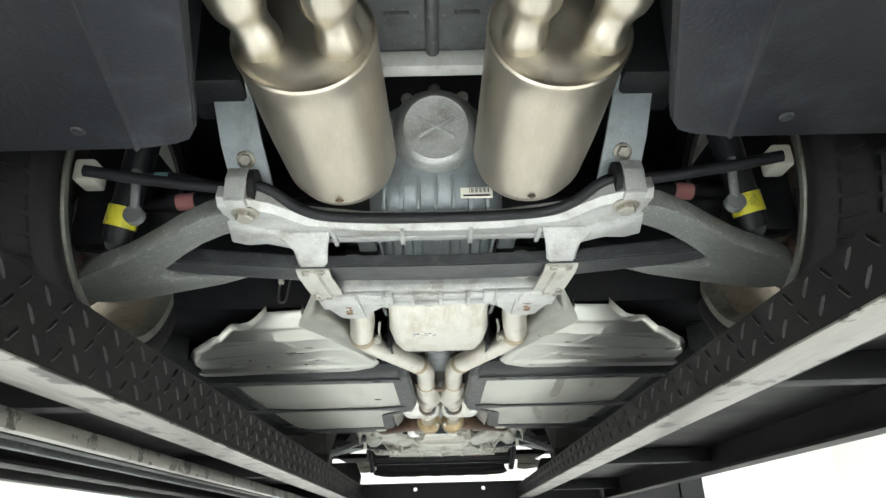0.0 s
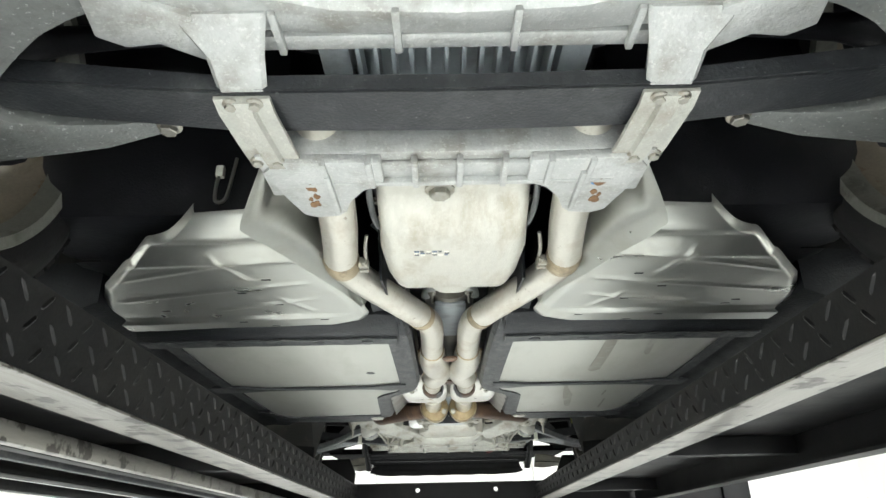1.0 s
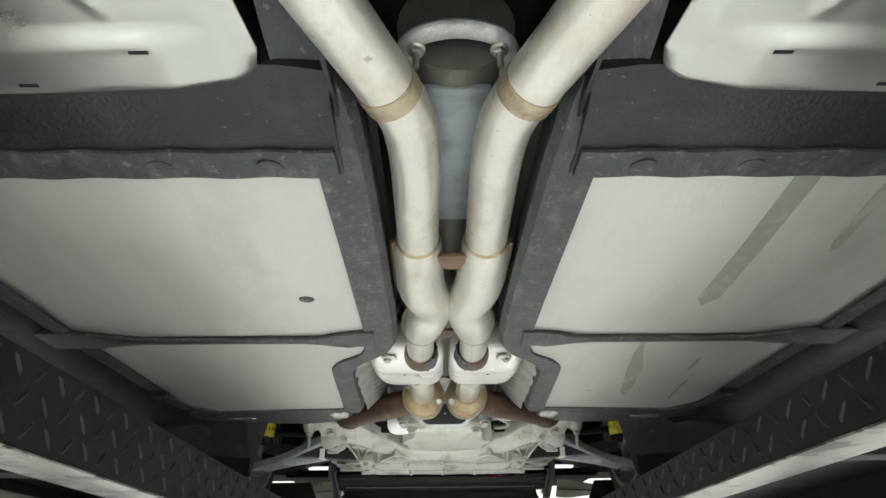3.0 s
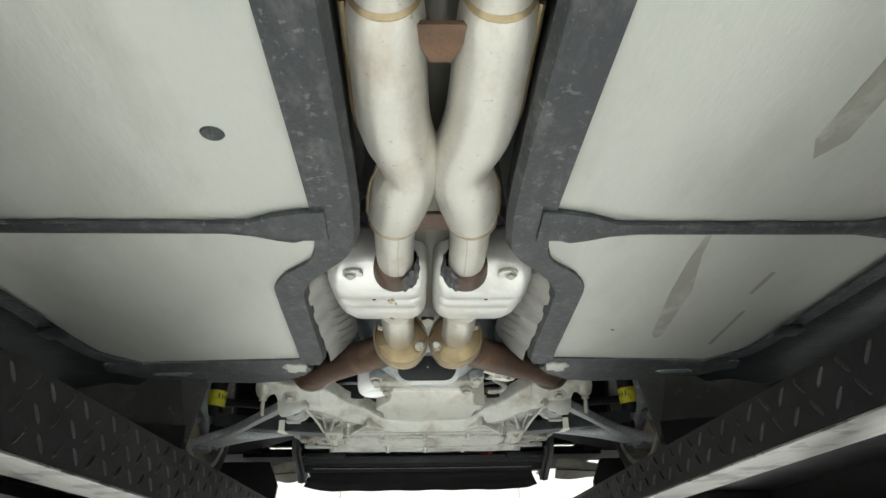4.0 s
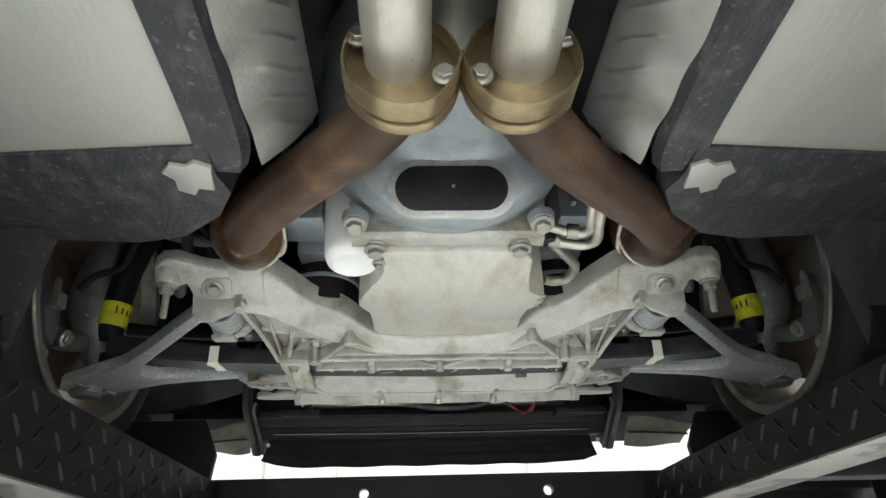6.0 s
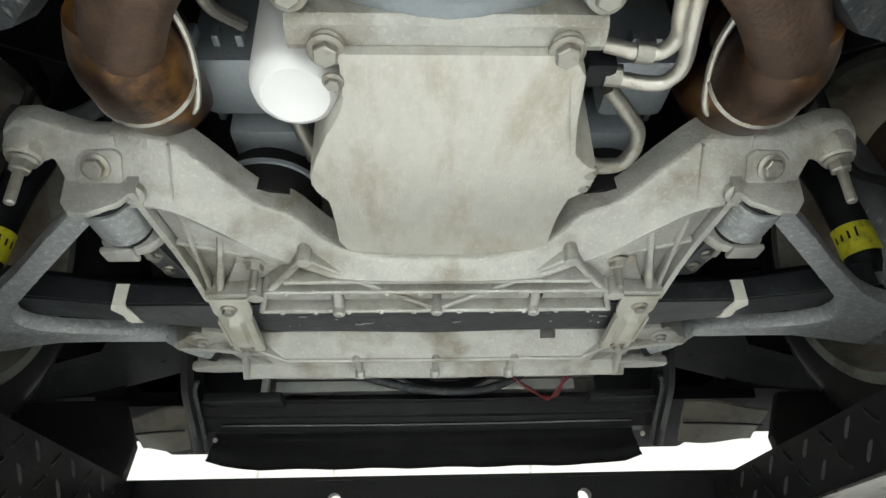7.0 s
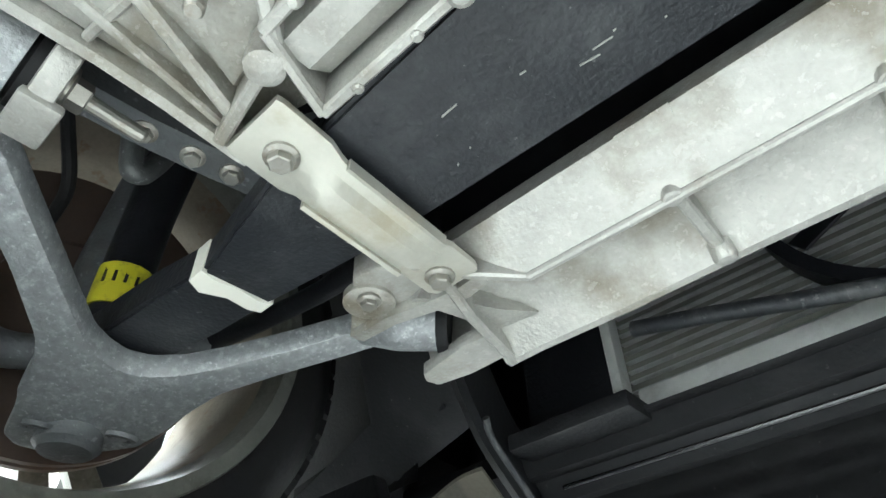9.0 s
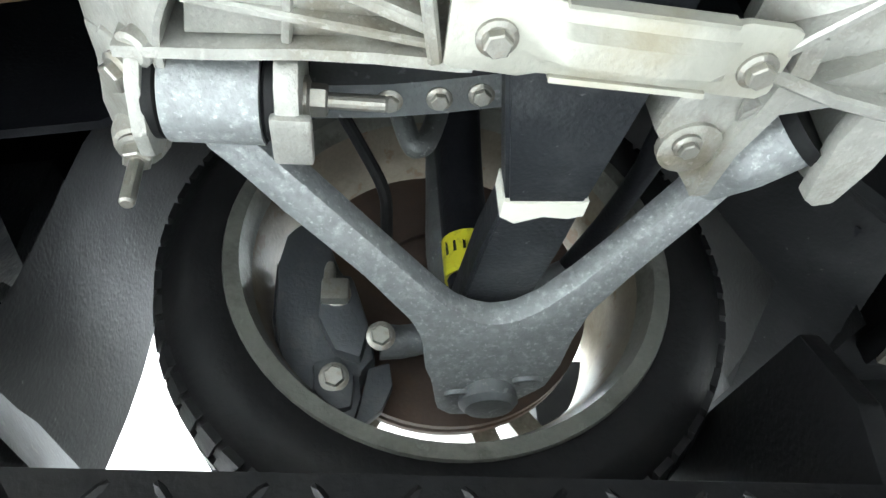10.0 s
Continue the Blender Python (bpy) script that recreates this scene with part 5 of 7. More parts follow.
# -- rear suspension --
for s in SIDES:
    bm = bmesh.new()
    prism(bm, mir(s, [(0.335, -0.042), (0.37, -0.045), (0.42, -0.025), (0.47, 0.005), (0.53, 0.036), (0.577, 0.048), (0.62, 0.066), (0.658, 0.10), (0.662, 0.165), (0.63, 0.20), (0.595, 0.215), (0.484, 0.234), (0.432, 0.242), (0.338, 0.234), (0.338, 0.208), (0.40, 0.200), (0.457, 0.180), (0.498, 0.160), (0.512, 0.137), (0.49, 0.106), (0.444, 0.070), (0.405, 0.045), (0.37, 0.033), (0.335, 0.028)]), 0.0, 0.034, 2, 0.007)
    shear(bm, lambda x, y: 1.937 - 0.24 * max(0, abs(x) - 0.34))
    for v in bm.verts:
        if v.co.z - (1.937 - 0.24 * max(0, abs(v.co.x) - 0.34)) < 0.01 and 0.42 < abs(v.co.x) < 0.6 and v.co.y < 0.05:
            v.co.z -= 0.004
    la = part("rear_lower_arm", bm, SPECKD, car, "weathered cast lower control arm")
    bolt(la, (s * 0.352, 0.22, 1.934), (0, 0, -1))
    bm = bmesh.new()
    tube(bm, mir(s, [(0.13, 0.21, 2.08, 0.045), (0.2, 0.21, 2.08, 0.035), (0.25, 0.21, 2.075, 0.018), (0.50, 0.21, 2.06, 0.018), (0.55, 0.21, 2.06, 0.04), (0.63, 0.21, 2.06, 0.045)]), 0.02, 18, 3)
    part("half_shaft", bm, PLASTIC, car, "dark half shaft with rubber boots")
    bm = bmesh.new()
    tube(bm, mir(s, [(0.35, 0.055, 2.02), (0.62, 0.075, 2.005)]), 0.014, 14, 1)
    tl = part("toe_link", bm, PLASTIC, car, "dark toe link")
    bm = bmesh.new()
    tube(bm, mir(s, [(0.435, 0.061, 2.015), (0.468, 0.064, 2.013)]), 0.0155, 16, 1)
    part("sleeve", bm, PINK, tl, "faded pink sleeve")
    bm = bmesh.new()
    tube(bm, mir(s, [(0.559, 0.044, 1.930, 0.018), (0.555, 0.04, 1.94, 0.024), (0.53, 0.015, 2.04, 0.025), (0.50, -0.01, 2.2, 0.03), (0.49, -0.02, 2.35, 0.03)]), 0.024, 20, 2)
    sh = part("rear_shock", bm, PLASTIC, car, "black shock absorber")
    bm = bmesh.new()
    tube(bm, mir(s, [(0.5518, 0.0368, 1.953), (0.543, 0.0282, 1.987)]), 0.0275, 22, 1)
    part("sticker", bm, YELLOW, sh, "yellow printed sticker")
    bm = bmesh.new()
    tube(bm, mir(s, [(0.497, -0.03, 1.955), (0.497, -0.045, 2.02)]), 0.0075, 10, 1)
    tube(bm, mir(s, [(0.497, -0.035, 1.945), (0.497, -0.02, 1.945)]), 0.016, 14, 1)
    part("end_link", bm, CAST_DARK, car, "grey anti-roll bar link")
    bm = bmesh.new()
    rbox(bm, (*span(s, 0.575, 0.66)[:1], 0.06, 1.93), (span(s, 0.575, 0.66)[1], 0.32, 2.2), 0.03)
    part("rear_knuckle", bm, PLASTIC, car, "dark wheel carrier")
    bm = bmesh.new()
    rbox(bm, (*span(s, 0.585, 0.62)[:1], -0.02, 2.02), (span(s, 0.585, 0.62)[1], 0.03, 2.06), 0.006)
    part("hub_tag", bm, PAPER, car, "pale worn patch on the hub")
bm = bmesh.new()
tube(bm, [(-0.475, 0.03, 2.045), (-0.50, 0.03, 2.046)], 0.011, 12, 1)
part("tape_band", bm, TEAL, car, "pale teal tape on a cable")
bm = bmesh.new()
tube(bm, [(-0.52, 0.03, 2.045), (-0.45, 0.03, 2.045), (-0.36, 0.06, 2.03)], 0.008, 10)
part("brake_cable", bm, PLASTIC, car, "black cable")

# -- wheels --
def wheel(name, s, cx, cy, cz, r, w, rr, label, front):
    wh = new(name)
    wh.parent = car
    wh.matrix_local = pose(s * cx, cy, cz)
    tagged(wh, label)
    h = w / 2
    bm = bmesh.new()
    n = 72
    lathe(bm, [(rr, -h + 0.004), (rr + 0.012, -h - 0.003), (rr + 0.035, -h - 0.008), (r - 0.035, -h - 0.004), (r - 0.012, -h + 0.012), (r - 0.003, -h + 0.03), (r, -h * 0.4), (r, h * 0.4), (r - 0.003, h - 0.03), (r - 0.012, h - 0.012), (r - 0.035, h + 0.004), (rr + 0.012, h + 0.003), (rr, h - 0.004)], (0, 0, 0), (s, 0, 0), n, True)
    ty = part("tyre", bm, RUBBER, wh, "black road tyre, tread grooved")
    # tread blocks stand proud of the carcass
    bm = bmesh.new()
    for k in range(64):
        a0 = 2 * math.pi * k / 64
        for x0, x1, sk in ((-h + 0.012, -h + 0.05, 0.03), (-h * 0.48, -0.01, 0.06), (0.01, h * 0.48, -0.06), (h - 0.05, h - 0.012, -0.03)):
            vs = []
            for rad in (r - 0.004, r + 0.0055):
                for x, da in ((x0, 0.004), (x1, 0.004 + sk), (x1, 0.076 + sk), (x0, 0.076)):
                    edge = 0.010 if abs(x) > h - 0.02 else 0.0
                    vs.append(bm.verts.new((s * x, (rad - edge) * math.sin(a0 + da), (rad - edge) * math.cos(a0 + da))))
            bm.faces.new(vs[4:])
            for q in range(4):
                bm.faces.new((vs[q], vs[(q + 1) % 4], vs[4 + (q + 1) % 4], vs[4 + q]))
    bmesh.ops.recalc_face_normals(bm, faces=bm.faces[:])
    part("tread_pattern", bm, RUBBER, ty, kind="stuff")
    bm = bmesh.new()
    lathe(bm, [(rr + 0.006, -h - 0.002), (rr + 0.004, -h - 0.006), (rr - 0.012, -h - 0.004), (rr - 0.018, -h + 0.018), (rr - 0.022, -h + 0.026), (rr - 0.016, -h + 0.03), (rr - 0.004, -h + 0.03)], (0, 0, 0), (s, 0, 0), n, True)
    rim = part("rim", bm, RIMMAT, wh, "worn grey alloy rim")
    bm = bmesh.new()
    lathe(bm, [(rr - 0.020, -h + 0.026), (rr - 0.026, -h + 0.04), (rr - 0.034, -h + 0.09), (rr - 0.036, h - 0.03), (rr - 0.012, h - 0.006), (rr + 0.006, h + 0.002), (rr - 0.002, h - 0.03), (rr - 0.018, h * 0.3), (rr - 0.018, -h + 0.10), (rr - 0.012, -h + 0.028)], (0, 0, 0), (s, 0, 0), n, True)
    part("barrel", bm, BARREL, rim, "brake-dust stained inner barrel")
    for k in range(10):
        a = 2 * math.pi * k / 10 + (0.16 if k % 2 else -0.16) + 0.506
        bm = bmesh.new()
        loft(bm, [[(s * (x - t), rad, -wd), (s * (x - t), rad, wd), (s * x, rad, wd * 0.7), (s * x, rad, -wd * 0.7)] for rad, wd, x, t in ((0.045, 0.02, h - 0.035, 0.03), (0.12, 0.014, h - 0.02, 0.03), (rr - 0.022, 0.018, h - 0.012, 0.03))])
        part("spoke", bm, RIMMAT, wh, at=pose(0, 0, 0, math.degrees(a)))
    bm = bmesh.new()
    lathe(bm, [(0.0, h - 0.07), (0.07, h - 0.07), (0.07, h - 0.03), (0.05, h - 0.015), (0.0, h - 0.015)], (0, 0, 0), (s, 0, 0), 28)
    part("hub", bm, RIMMAT, wh)
    bm = bmesh.new()
    dr = 0.183
    lathe(bm, [(0.085, -0.028), (dr, -0.028), (dr, -0.019), (dr - 0.008, -0.017), (dr - 0.008, -0.012), (dr, -0.010), (dr, -0.001), (0.085, -0.001)], (0, 0, 0), (s, 0, 0), 64, True)
    lathe(bm, [(0.09, -0.02), (0.09, 0.03), (0.03, 0.04), (0.0, 0.04), (0.0, -0.02)], (0, 0, 0), (s, 0, 0), 40)
    part("brake_disc", bm, DISC, wh, "rust-tinged vented brake disc")
    # caliper on the trailing side
    sd = -1
    bm = bmesh.new()
    prism(bm, [(-0.199, -0.004), (-0.196, -0.07), (-0.183, -0.133), (-0.158, -0.178), (-0.125, -0.206), (-0.104, -0.198), (-0.098, -0.17), (-0.100, -0.145), (-0.084, -0.126), (-0.090, -0.10), (-0.100, -0.06), (-0.112, -0.03), (-0.126, -0.015), (-0.138, 0.02), (-0.155, 0.05), (-0.178, 0.055), (-0.193, 0.035)], *span(s, -0.082, -0.036), axis=0, bev=0.010)
    prism(bm, [(-0.145, -0.03), (-0.112, -0.03), (-0.092, -0.095), (-0.10, -0.135), (-0.128, -0.125), (-0.148, -0.085)], *span(s, -0.098, -0.07), axis=0, bev=0.008)
    prism(bm, [(-0.150, -0.135), (-0.122, -0.128), (-0.106, -0.15), (-0.108, -0.185), (-0.128, -0.19), (-0.148, -0.165)], *span(s, -0.092, -0.07), axis=0, bev=0.006)
    prism(bm, [(-0.205, 0.02), (-0.203, -0.06), (-0.188, -0.13), (-0.165, -0.17), (-0.150, -0.155), (-0.178, -0.09), (-0.188, -0.02)], *span(s, -0.05, 0.03), axis=0, bev=0.004)
    cal = part("caliper", bm, CALIPER, wh, "dark grey brake caliper")
    bolt(cal, (s * -0.098, -0.128, -0.058), (-s, 0, -0.2), BOLT)
    bolt(cal, (s * -0.092, -0.127, -0.154), (-s, 0, -0.2), BOLT)
    bm = bmesh.new()
    rbox(bm, (*span(s, -0.112, -0.098)[:1], -0.145, -0.072), (span(s, -0.112, -0.098)[1], -0.115, -0.044), 0.004)
    lathe(bm, [(0.007, 0), (0.007, 0.018), (0.004, 0.028)], (s * -0.10, -0.137, -0.046), (0, 0, 1), 10)
    part("hose_fitting", bm, ZINC, cal, "zinc brake hose fitting")
    bm = bmesh.new()
    prism(bm, [(-0.070, -0.128), (-0.066, -0.155), (-0.078, -0.182), (-0.105, -0.205), (-0.142, -0.214), (-0.138, -0.200), (-0.112, -0.186), (-0.098, -0.165), (-0.092, -0.135)], *span(s, -0.075, -0.06), axis=0, bev=0.003)
    part("dust_shield", bm, CALIPER, wh, "bent grey dust shield")
    return wh


for s in SIDES:
    wheel("front_wheel", s, 0.785, 2.845, 1.957, 0.328, 0.243, 0.247, "front wheel with a worn alloy rim and dark tyre", True)
    wheel("rear_wheel", s, 0.770, 0.235, 2.062, 0.34, 0.275, 0.258, "wide rear wheel with an alloy rim and dark tyre", False)
    # wheel-arch liners
    for cy, cz, rad, x0, x1, a0, a1, nm in ((2.845, 1.957, 0.39, 0.58, 0.91, (0.262, 0.22, 0.17, 0.11, 0.05), (0.05, 0.15), "front_liner"), (0.235, 2.062, 0.40, 0.64, 0.91, (0.1, 0.05), (0.06, 0.14), "rear_liner")):
        bm = bmesh.new()
        rows = []
        arc = [(math.sin(radians(-90 + 7.5 * k)), math.cos(radians(-90 + 7.5 * k)), 0.0) for k in range(25)]
        arc = [(-1.0 - 1.45 * d * d, 0.0, -d) for d in a0] + arc + [(1.0, 0.0, -d) for d in a1]
        for c, d, down in arc:
            rows.append([bm.verts.new((s * x, cy + (rad + e) * c, cz + (rad + e) * d + down)) for x, e in ((x0, 0.0), (x0 + 0.02, 0.0), ((x0 + x1) / 2, 0.012), (x1, 0.0))])
        for p, q in zip(rows, rows[1:]):
            for i in range(3):
                bm.faces.new((p[i], p[i + 1], q[i + 1], q[i]))
        bmesh.ops.solidify(bm, geom=bm.faces[:], thickness=0.004)
        part(nm, bm, DAMP if nm == "front_liner" else DUSTY, car, "dusty black wheel-arch liner")
    # inner wall of the front arch
    bm = bmesh.new()
    loft(bm, [[(s * x, y, zb), (s * (x + 0.01), y, zb), (s * (x + 0.01), y, 2.42), (s * x, y, 2.42)] for y, x, zb in ((2.38, 0.50, 1.93), (2.5, 0.52, 1.98), (2.7, 0.50, 2.12), (2.9, 0.50, 2.12), (3.1, 0.50, 1.98), (3.2, 0.50, 1.86))])
    part("arch_wall", bm, PLASTIC, car, "black inner wall of the wheel arch")
    # panel between floor and front wheel
    bm = bmesh.new()
    loft(bm, [[(s * x, 2.36, F + 0.01), (s * x, 2.372, F + 0.008), (s * x, y2, z2), (s * x, y2 - 0.004, z2 + 0.01)] for x, y2, z2 in ((0.44, 2.40, 1.96), (0.52, 2.42, 1.93), (0.585, 2.466, 1.715), (0.76, 2.468, 1.70), (0.90, 2.468, 1.70))])
    part("arch_extension", bm, DUSTY, car, "dusty plastic flap ahead of the sill")

# -- bell housing and engine --
bm = bmesh.new()
rings = []
for y, w, zb in ((2.095, 0.055, 1.965), (2.13, 0.075, 1.945), (2.19, 0.115, 1.925), (2.245, 0.148, 1.912), (2.266, 0.158, 1.900), (2.277, 0.162, 1.886), (2.286, 0.164, 1.836), (2.292, 0.166, 1.829), (2.31, 0.168, 1.826), (2.335, 0.172, 1.832), (2.35, 0.176, 1.846), (2.362, 0.180, 1.848), (2.378, 0.180, 1.850)):
    ring = []
    for k in range(25):
        a = math.pi * k / 24
        ring.append((-w * math.cos(a), y, 2.06 - (2.06 - zb) * math.sin(a) ** 0.8))
    ring += [(w, y, 2.1), (-w, y, 2.1)]
    rings.append(ring)
loft(bm, rings)
bell = part("bell_housing", bm, CAST_BLUE, car, "blue-grey cast bell housing")
tilt = Matrix.Translation((0, 2.2805, 1.860)) @ pose(0, 0, 0, -80)
bm = bmesh.new()
prism(bm, rounded(0.077, 0.037, 0.035, 8), -0.004, 0.004, 2, 0.0015)
part("window_frame", bm, CAST, bell, "raised rim of the inspection window", at=tilt)
bm = bmesh.new()
prism(bm, rounded(0.067, 0.028, 0.0275, 8), -0.0065, 0.0, 2, 0.001)
part("window_cover", bm, PLASTIC, bell, "black oblong inspection cover", at=tilt)
bm = bmesh.new()
lathe(bm, [(0.0025, 0), (0.002, 0.0015)], (0.002, 2.2735, 1.861), (0, -1, -0.15), 10)
part("pin", bm, ZINC, bell)
for s in SIDES:
    bm = bmesh.new()
    lathe(bm, [(0.018, 0), (0.016, 0.012), (0.012, 0.014)], (s * 0.121, 2.358, 1.866), (0, -0.3, -1), 20)
    part("bolt_boss", bm, CAST_BLUE, bell)
    bolt(bell, (s * 0.121, 2.354, 1.853), (0, -0.3, -1))
bolt(bell, (0.0, 2.150, 1.936), (0, -0.4, -0.9), BOLT_BIG)
bm = bmesh.new()
pts = [(-0.092, 2.398), (-0.088, 2.41), (-0.089, 2.447), (-0.098, 2.468), (-0.108, 2.486), (-0.122, 2.520), (-0.131, 2.548), (-0.133, 2.566), (-0.129, 2.580), (-0.119, 2.595), (-0.117, 2.63), (-0.117, 2.68), (-0.108, 2.705), (-0.07, 2.716), (0.0, 2.722), (0.07, 2.72), (0.118, 2.712), (0.131, 2.69), (0.132, 2.63), (0.137, 2.595), (0.150, 2.585), (0.158, 2.565), (0.156, 2.545), (0.143, 2.535), (0.128, 2.515), (0.120, 2.47), (0.118, 2.42), (0.104, 2.398)]
prism(bm, pts, 1.822, 1.99, 2, 0.010)
shear(bm, lambda x, y: 0.16 * max(0, 2.47 - y) + 0.10 * max(0, abs(x) - 0.118))
op = part("oil_pan", bm, PAN, car, "pale aluminium engine oil pan with dusty streaks")
bm = bmesh.new()
loft(bm, [[(-0.128, y, z), (0.128, y, z), (0.132, y, 1.90), (-0.132, y, 1.90)] for y, z in ((2.374, 1.853), (2.380, 1.846), (2.396, 1.842), (2.404, 1.846))])
for x in (-0.096, 0.098):
    lathe(bm, [(0.015, -0.03), (0.014, 0.0), (0.011, 0.003)], (x, 2.396, 1.842), (0, -0.1, -1), 18)
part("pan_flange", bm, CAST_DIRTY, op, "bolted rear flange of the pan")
for s in SIDES:
    bolt(op, (s * 0.097, 2.398, 1.839), (0, -0.1, -1))
for k, (x, y) in enumerate(((-0.124, 2.56), (-0.094, 2.425), (0.150, 2.552), (0.148, 2.575))):
    bolt(op, (x, y, 1.832), (0, 0, -1), BOLT_SMALL)
bm = bmesh.new()
lathe(bm, [(0.0, 0.003), (0.018, 0.002), (0.030, -0.001), (0.037, 0.004), (0.041, 0.014), (0.042, 0.022), (0.042, 0.14), (0.0, 0.14)], (-0.131, 2.456, 1.843), (-0.05, 0.12, 1.0), 36)
part("oil_filter", bm, WHITE, car, "clean white oil filter canister")
# engine block mass
bm = bmesh.new()
rbox(bm, (-0.17, 2.40, 1.97), (0.17, 2.95, 2.35), 0.03)
part("engine_block", bm, CAST_DARK, car, "dark engine block")
for s in SIDES:
    bm = bmesh.new()
    lathe(bm, [(0.0, -0.012), (0.052, -0.012), (0.056, -0.008), (0.056, 0.0), (0.062, 0.002), (0.062, 0.04), (0.056, 0.046), (0.05, 0.09), (0.0, 0.09)], (s * 0.209, 2.706, 1.868), (0, 0.06, 1), 36)
    mt = part("engine_mount", bm, RUBBER, car, "round black rubber engine mount")
    bm = bmesh.new()
    lathe(bm, [(0.058, 0), (0.066, 0.003), (0.066, 0.009), (0.058, 0.011)], (s * 0.209, 2.710, 1.906), (0, 0.06, 1), 36, True)
    rbox(bm, (*span(s, 0.165, 0.25)[:1], 2.63, 1.945), (span(s, 0.165, 0.25)[1], 2.74, 2.02), 0.01)
    part("mount_cap", bm, CAST_BLUE, mt, "grey cast mount cap")
    bm = bmesh.new()
    rbox(bm, (*span(s, 0.19, 0.27)[:1], 2.53, 1.96), (span(s, 0.19, 0.27)[1], 2.62, 2.10), 0.012)
    for k in range(3):
        rbox(bm, (*span(s, 0.21 + 0.025 * k, 0.218 + 0.025 * k)[:1], 2.515, 1.98), (span(s, 0.21 + 0.025 * k, 0.218 + 0.025 * k)[1], 2.65, 2.0), 0.002)
    casting("accessory_casting", "rib", bm, CAST_BLUE, car, "blue-grey ribbed casting beside the engine")
bm = bmesh.new()
tube(bm, [(-0.15, 2.66, 1.93), (-0.165, 2.60, 1.945), (-0.17, 2.56, 1.955)], 0.009, 12)
tube(bm, [(-0.205, 2.50, 1.98), (-0.225, 2.45, 1.955), (-0.22, 2.40, 1.955), (-0.195, 2.385, 1.985)], 0.007, 10)
part("steel_pipe", bm, ZINC, car, "bright bent steel pipe")
bm = bmesh.new()
tube(bm, [(-0.135, 2.70, 1.92), (-0.14, 2.75, 1.90), (-0.13, 2.79, 1.92)], 0.010, 12)
part("drain_hose", bm, ZINC, car, "small metal drain fitting")
for way in ([(0.178, 2.12, 1.98), (0.19, 2.24, 1.93), (0.197, 2.381, 1.885), (0.205, 2.420, 1.882), (0.198, 2.440, 1.884), (0.180, 2.446, 1.888), (0.150, 2.448, 1.90)], [(0.200, 2.12, 1.98), (0.205, 2.24, 1.93), (0.210, 2.381, 1.885), (0.222, 2.450, 1.882), (0.218, 2.474, 1.884), (0.203, 2.484, 1.886), (0.160, 2.480, 1.892), (0.140, 2.479, 1.905)]):
    bm = bmesh.new()
    tube(bm, way, 0.0075, 12)
    cl = part("coolant_line", bm, STRAW, car, "pale metal line with a tight bend")
    bm = bmesh.new()
    tube(bm, [(way[-2][0] + 0.012, way[-2][1], way[-2][2]), (way[-2][0] - 0.004, way[-2][1], way[-2][2] + 0.002)], 0.0115, 12, 1)
    part("fitting", bm, ZINC, cl, "zinc line fitting")
bm = bmesh.new()
tube(bm, [(0.168, 2.505, 1.900), (0.195, 2.535, 1.892), (0.212, 2.560, 1.890), (0.216, 2.590, 1.888), (0.208, 2.612, 1.886), (0.188, 2.616, 1.884), (0.170, 2.608, 1.884)], 0.0085, 12)
part("steel_hook_pipe", bm, ZINC, car, "bright hooked steel pipe")
bm = bmesh.new()
rbox(bm, (0.135, 2.46, 1.885), (0.165, 2.49, 1.92), 0.006)
part("sensor", bm, PLASTIC, car, "small black sensor")

# -- front subframe --
def strut(bm, a, b, top, t=0.006, foot=1.0):
    """A cast rib whose lower edge runs from a to b; it rises to top and is a little wider there."""
    a, b = Vector(a), Vector(b)
    d = Vector((b.x - a.x, b.y - a.y, 0)).normalized()
    n = Vector((-d.y, d.x, 0)) * (t / 2)
    rings = []
    for p in (a, b):
        up = Vector((0, 0, top - p.z))
        rings.append([p - n * 0.55, p + n * 0.55, p + n + Vector((0, 0, 0.002)), p + n * foot + up, p - n * foot + up, p - n + Vector((0, 0, 0.002))])
    loft(bm, rings)


XS = [0.0, 0.05, 0.10, 0.125, 0.142, 0.17, 0.21, 0.25, 0.29, 0.318, 0.348]
REAR = [2.712, 2.710, 2.702, 2.694, 2.682, 2.657, 2.645, 2.610, 2.576, 2.568, 2.566]
FRONT = [2.727, 2.727, 2.727, 2.726, 2.723, 2.716, 2.700, 2.668, 2.640, 2.628, 2.626]
ZR = [1.810, 1.810, 1.814, 1.821, 1.829, 1.841, 1.850, 1.869, 1.884, 1.887, 1.887]
ZF = [1.795, 1.795, 1.797, 1.800, 1.804, 1.812, 1.820, 1.829, 1.837, 1.839, 1.839]
bm = bmesh.new()
rings = []
stations = np.array(curve(list(zip(XS, REAR, FRONT, ZR, ZF)), 3))
for x, yr, yf, zr, zf in [(-v[0], *v[1:]) for v in stations[:0:-1]] + [tuple(v) for v in stations]:
    rings.append([(x, yr - 0.001, zr + 0.010), (x, yr, zr + 0.004), (x, yr + 0.003, zr), (x, yf - 0.007, zf + 0.003), (x, yf - 0.003, zf - 0.002), (x, yf + 0.001, zf - 0.002), (x, yf + 0.002, zf + 0.05), (x, yr, zr + 0.04)])
loft(bm, rings)
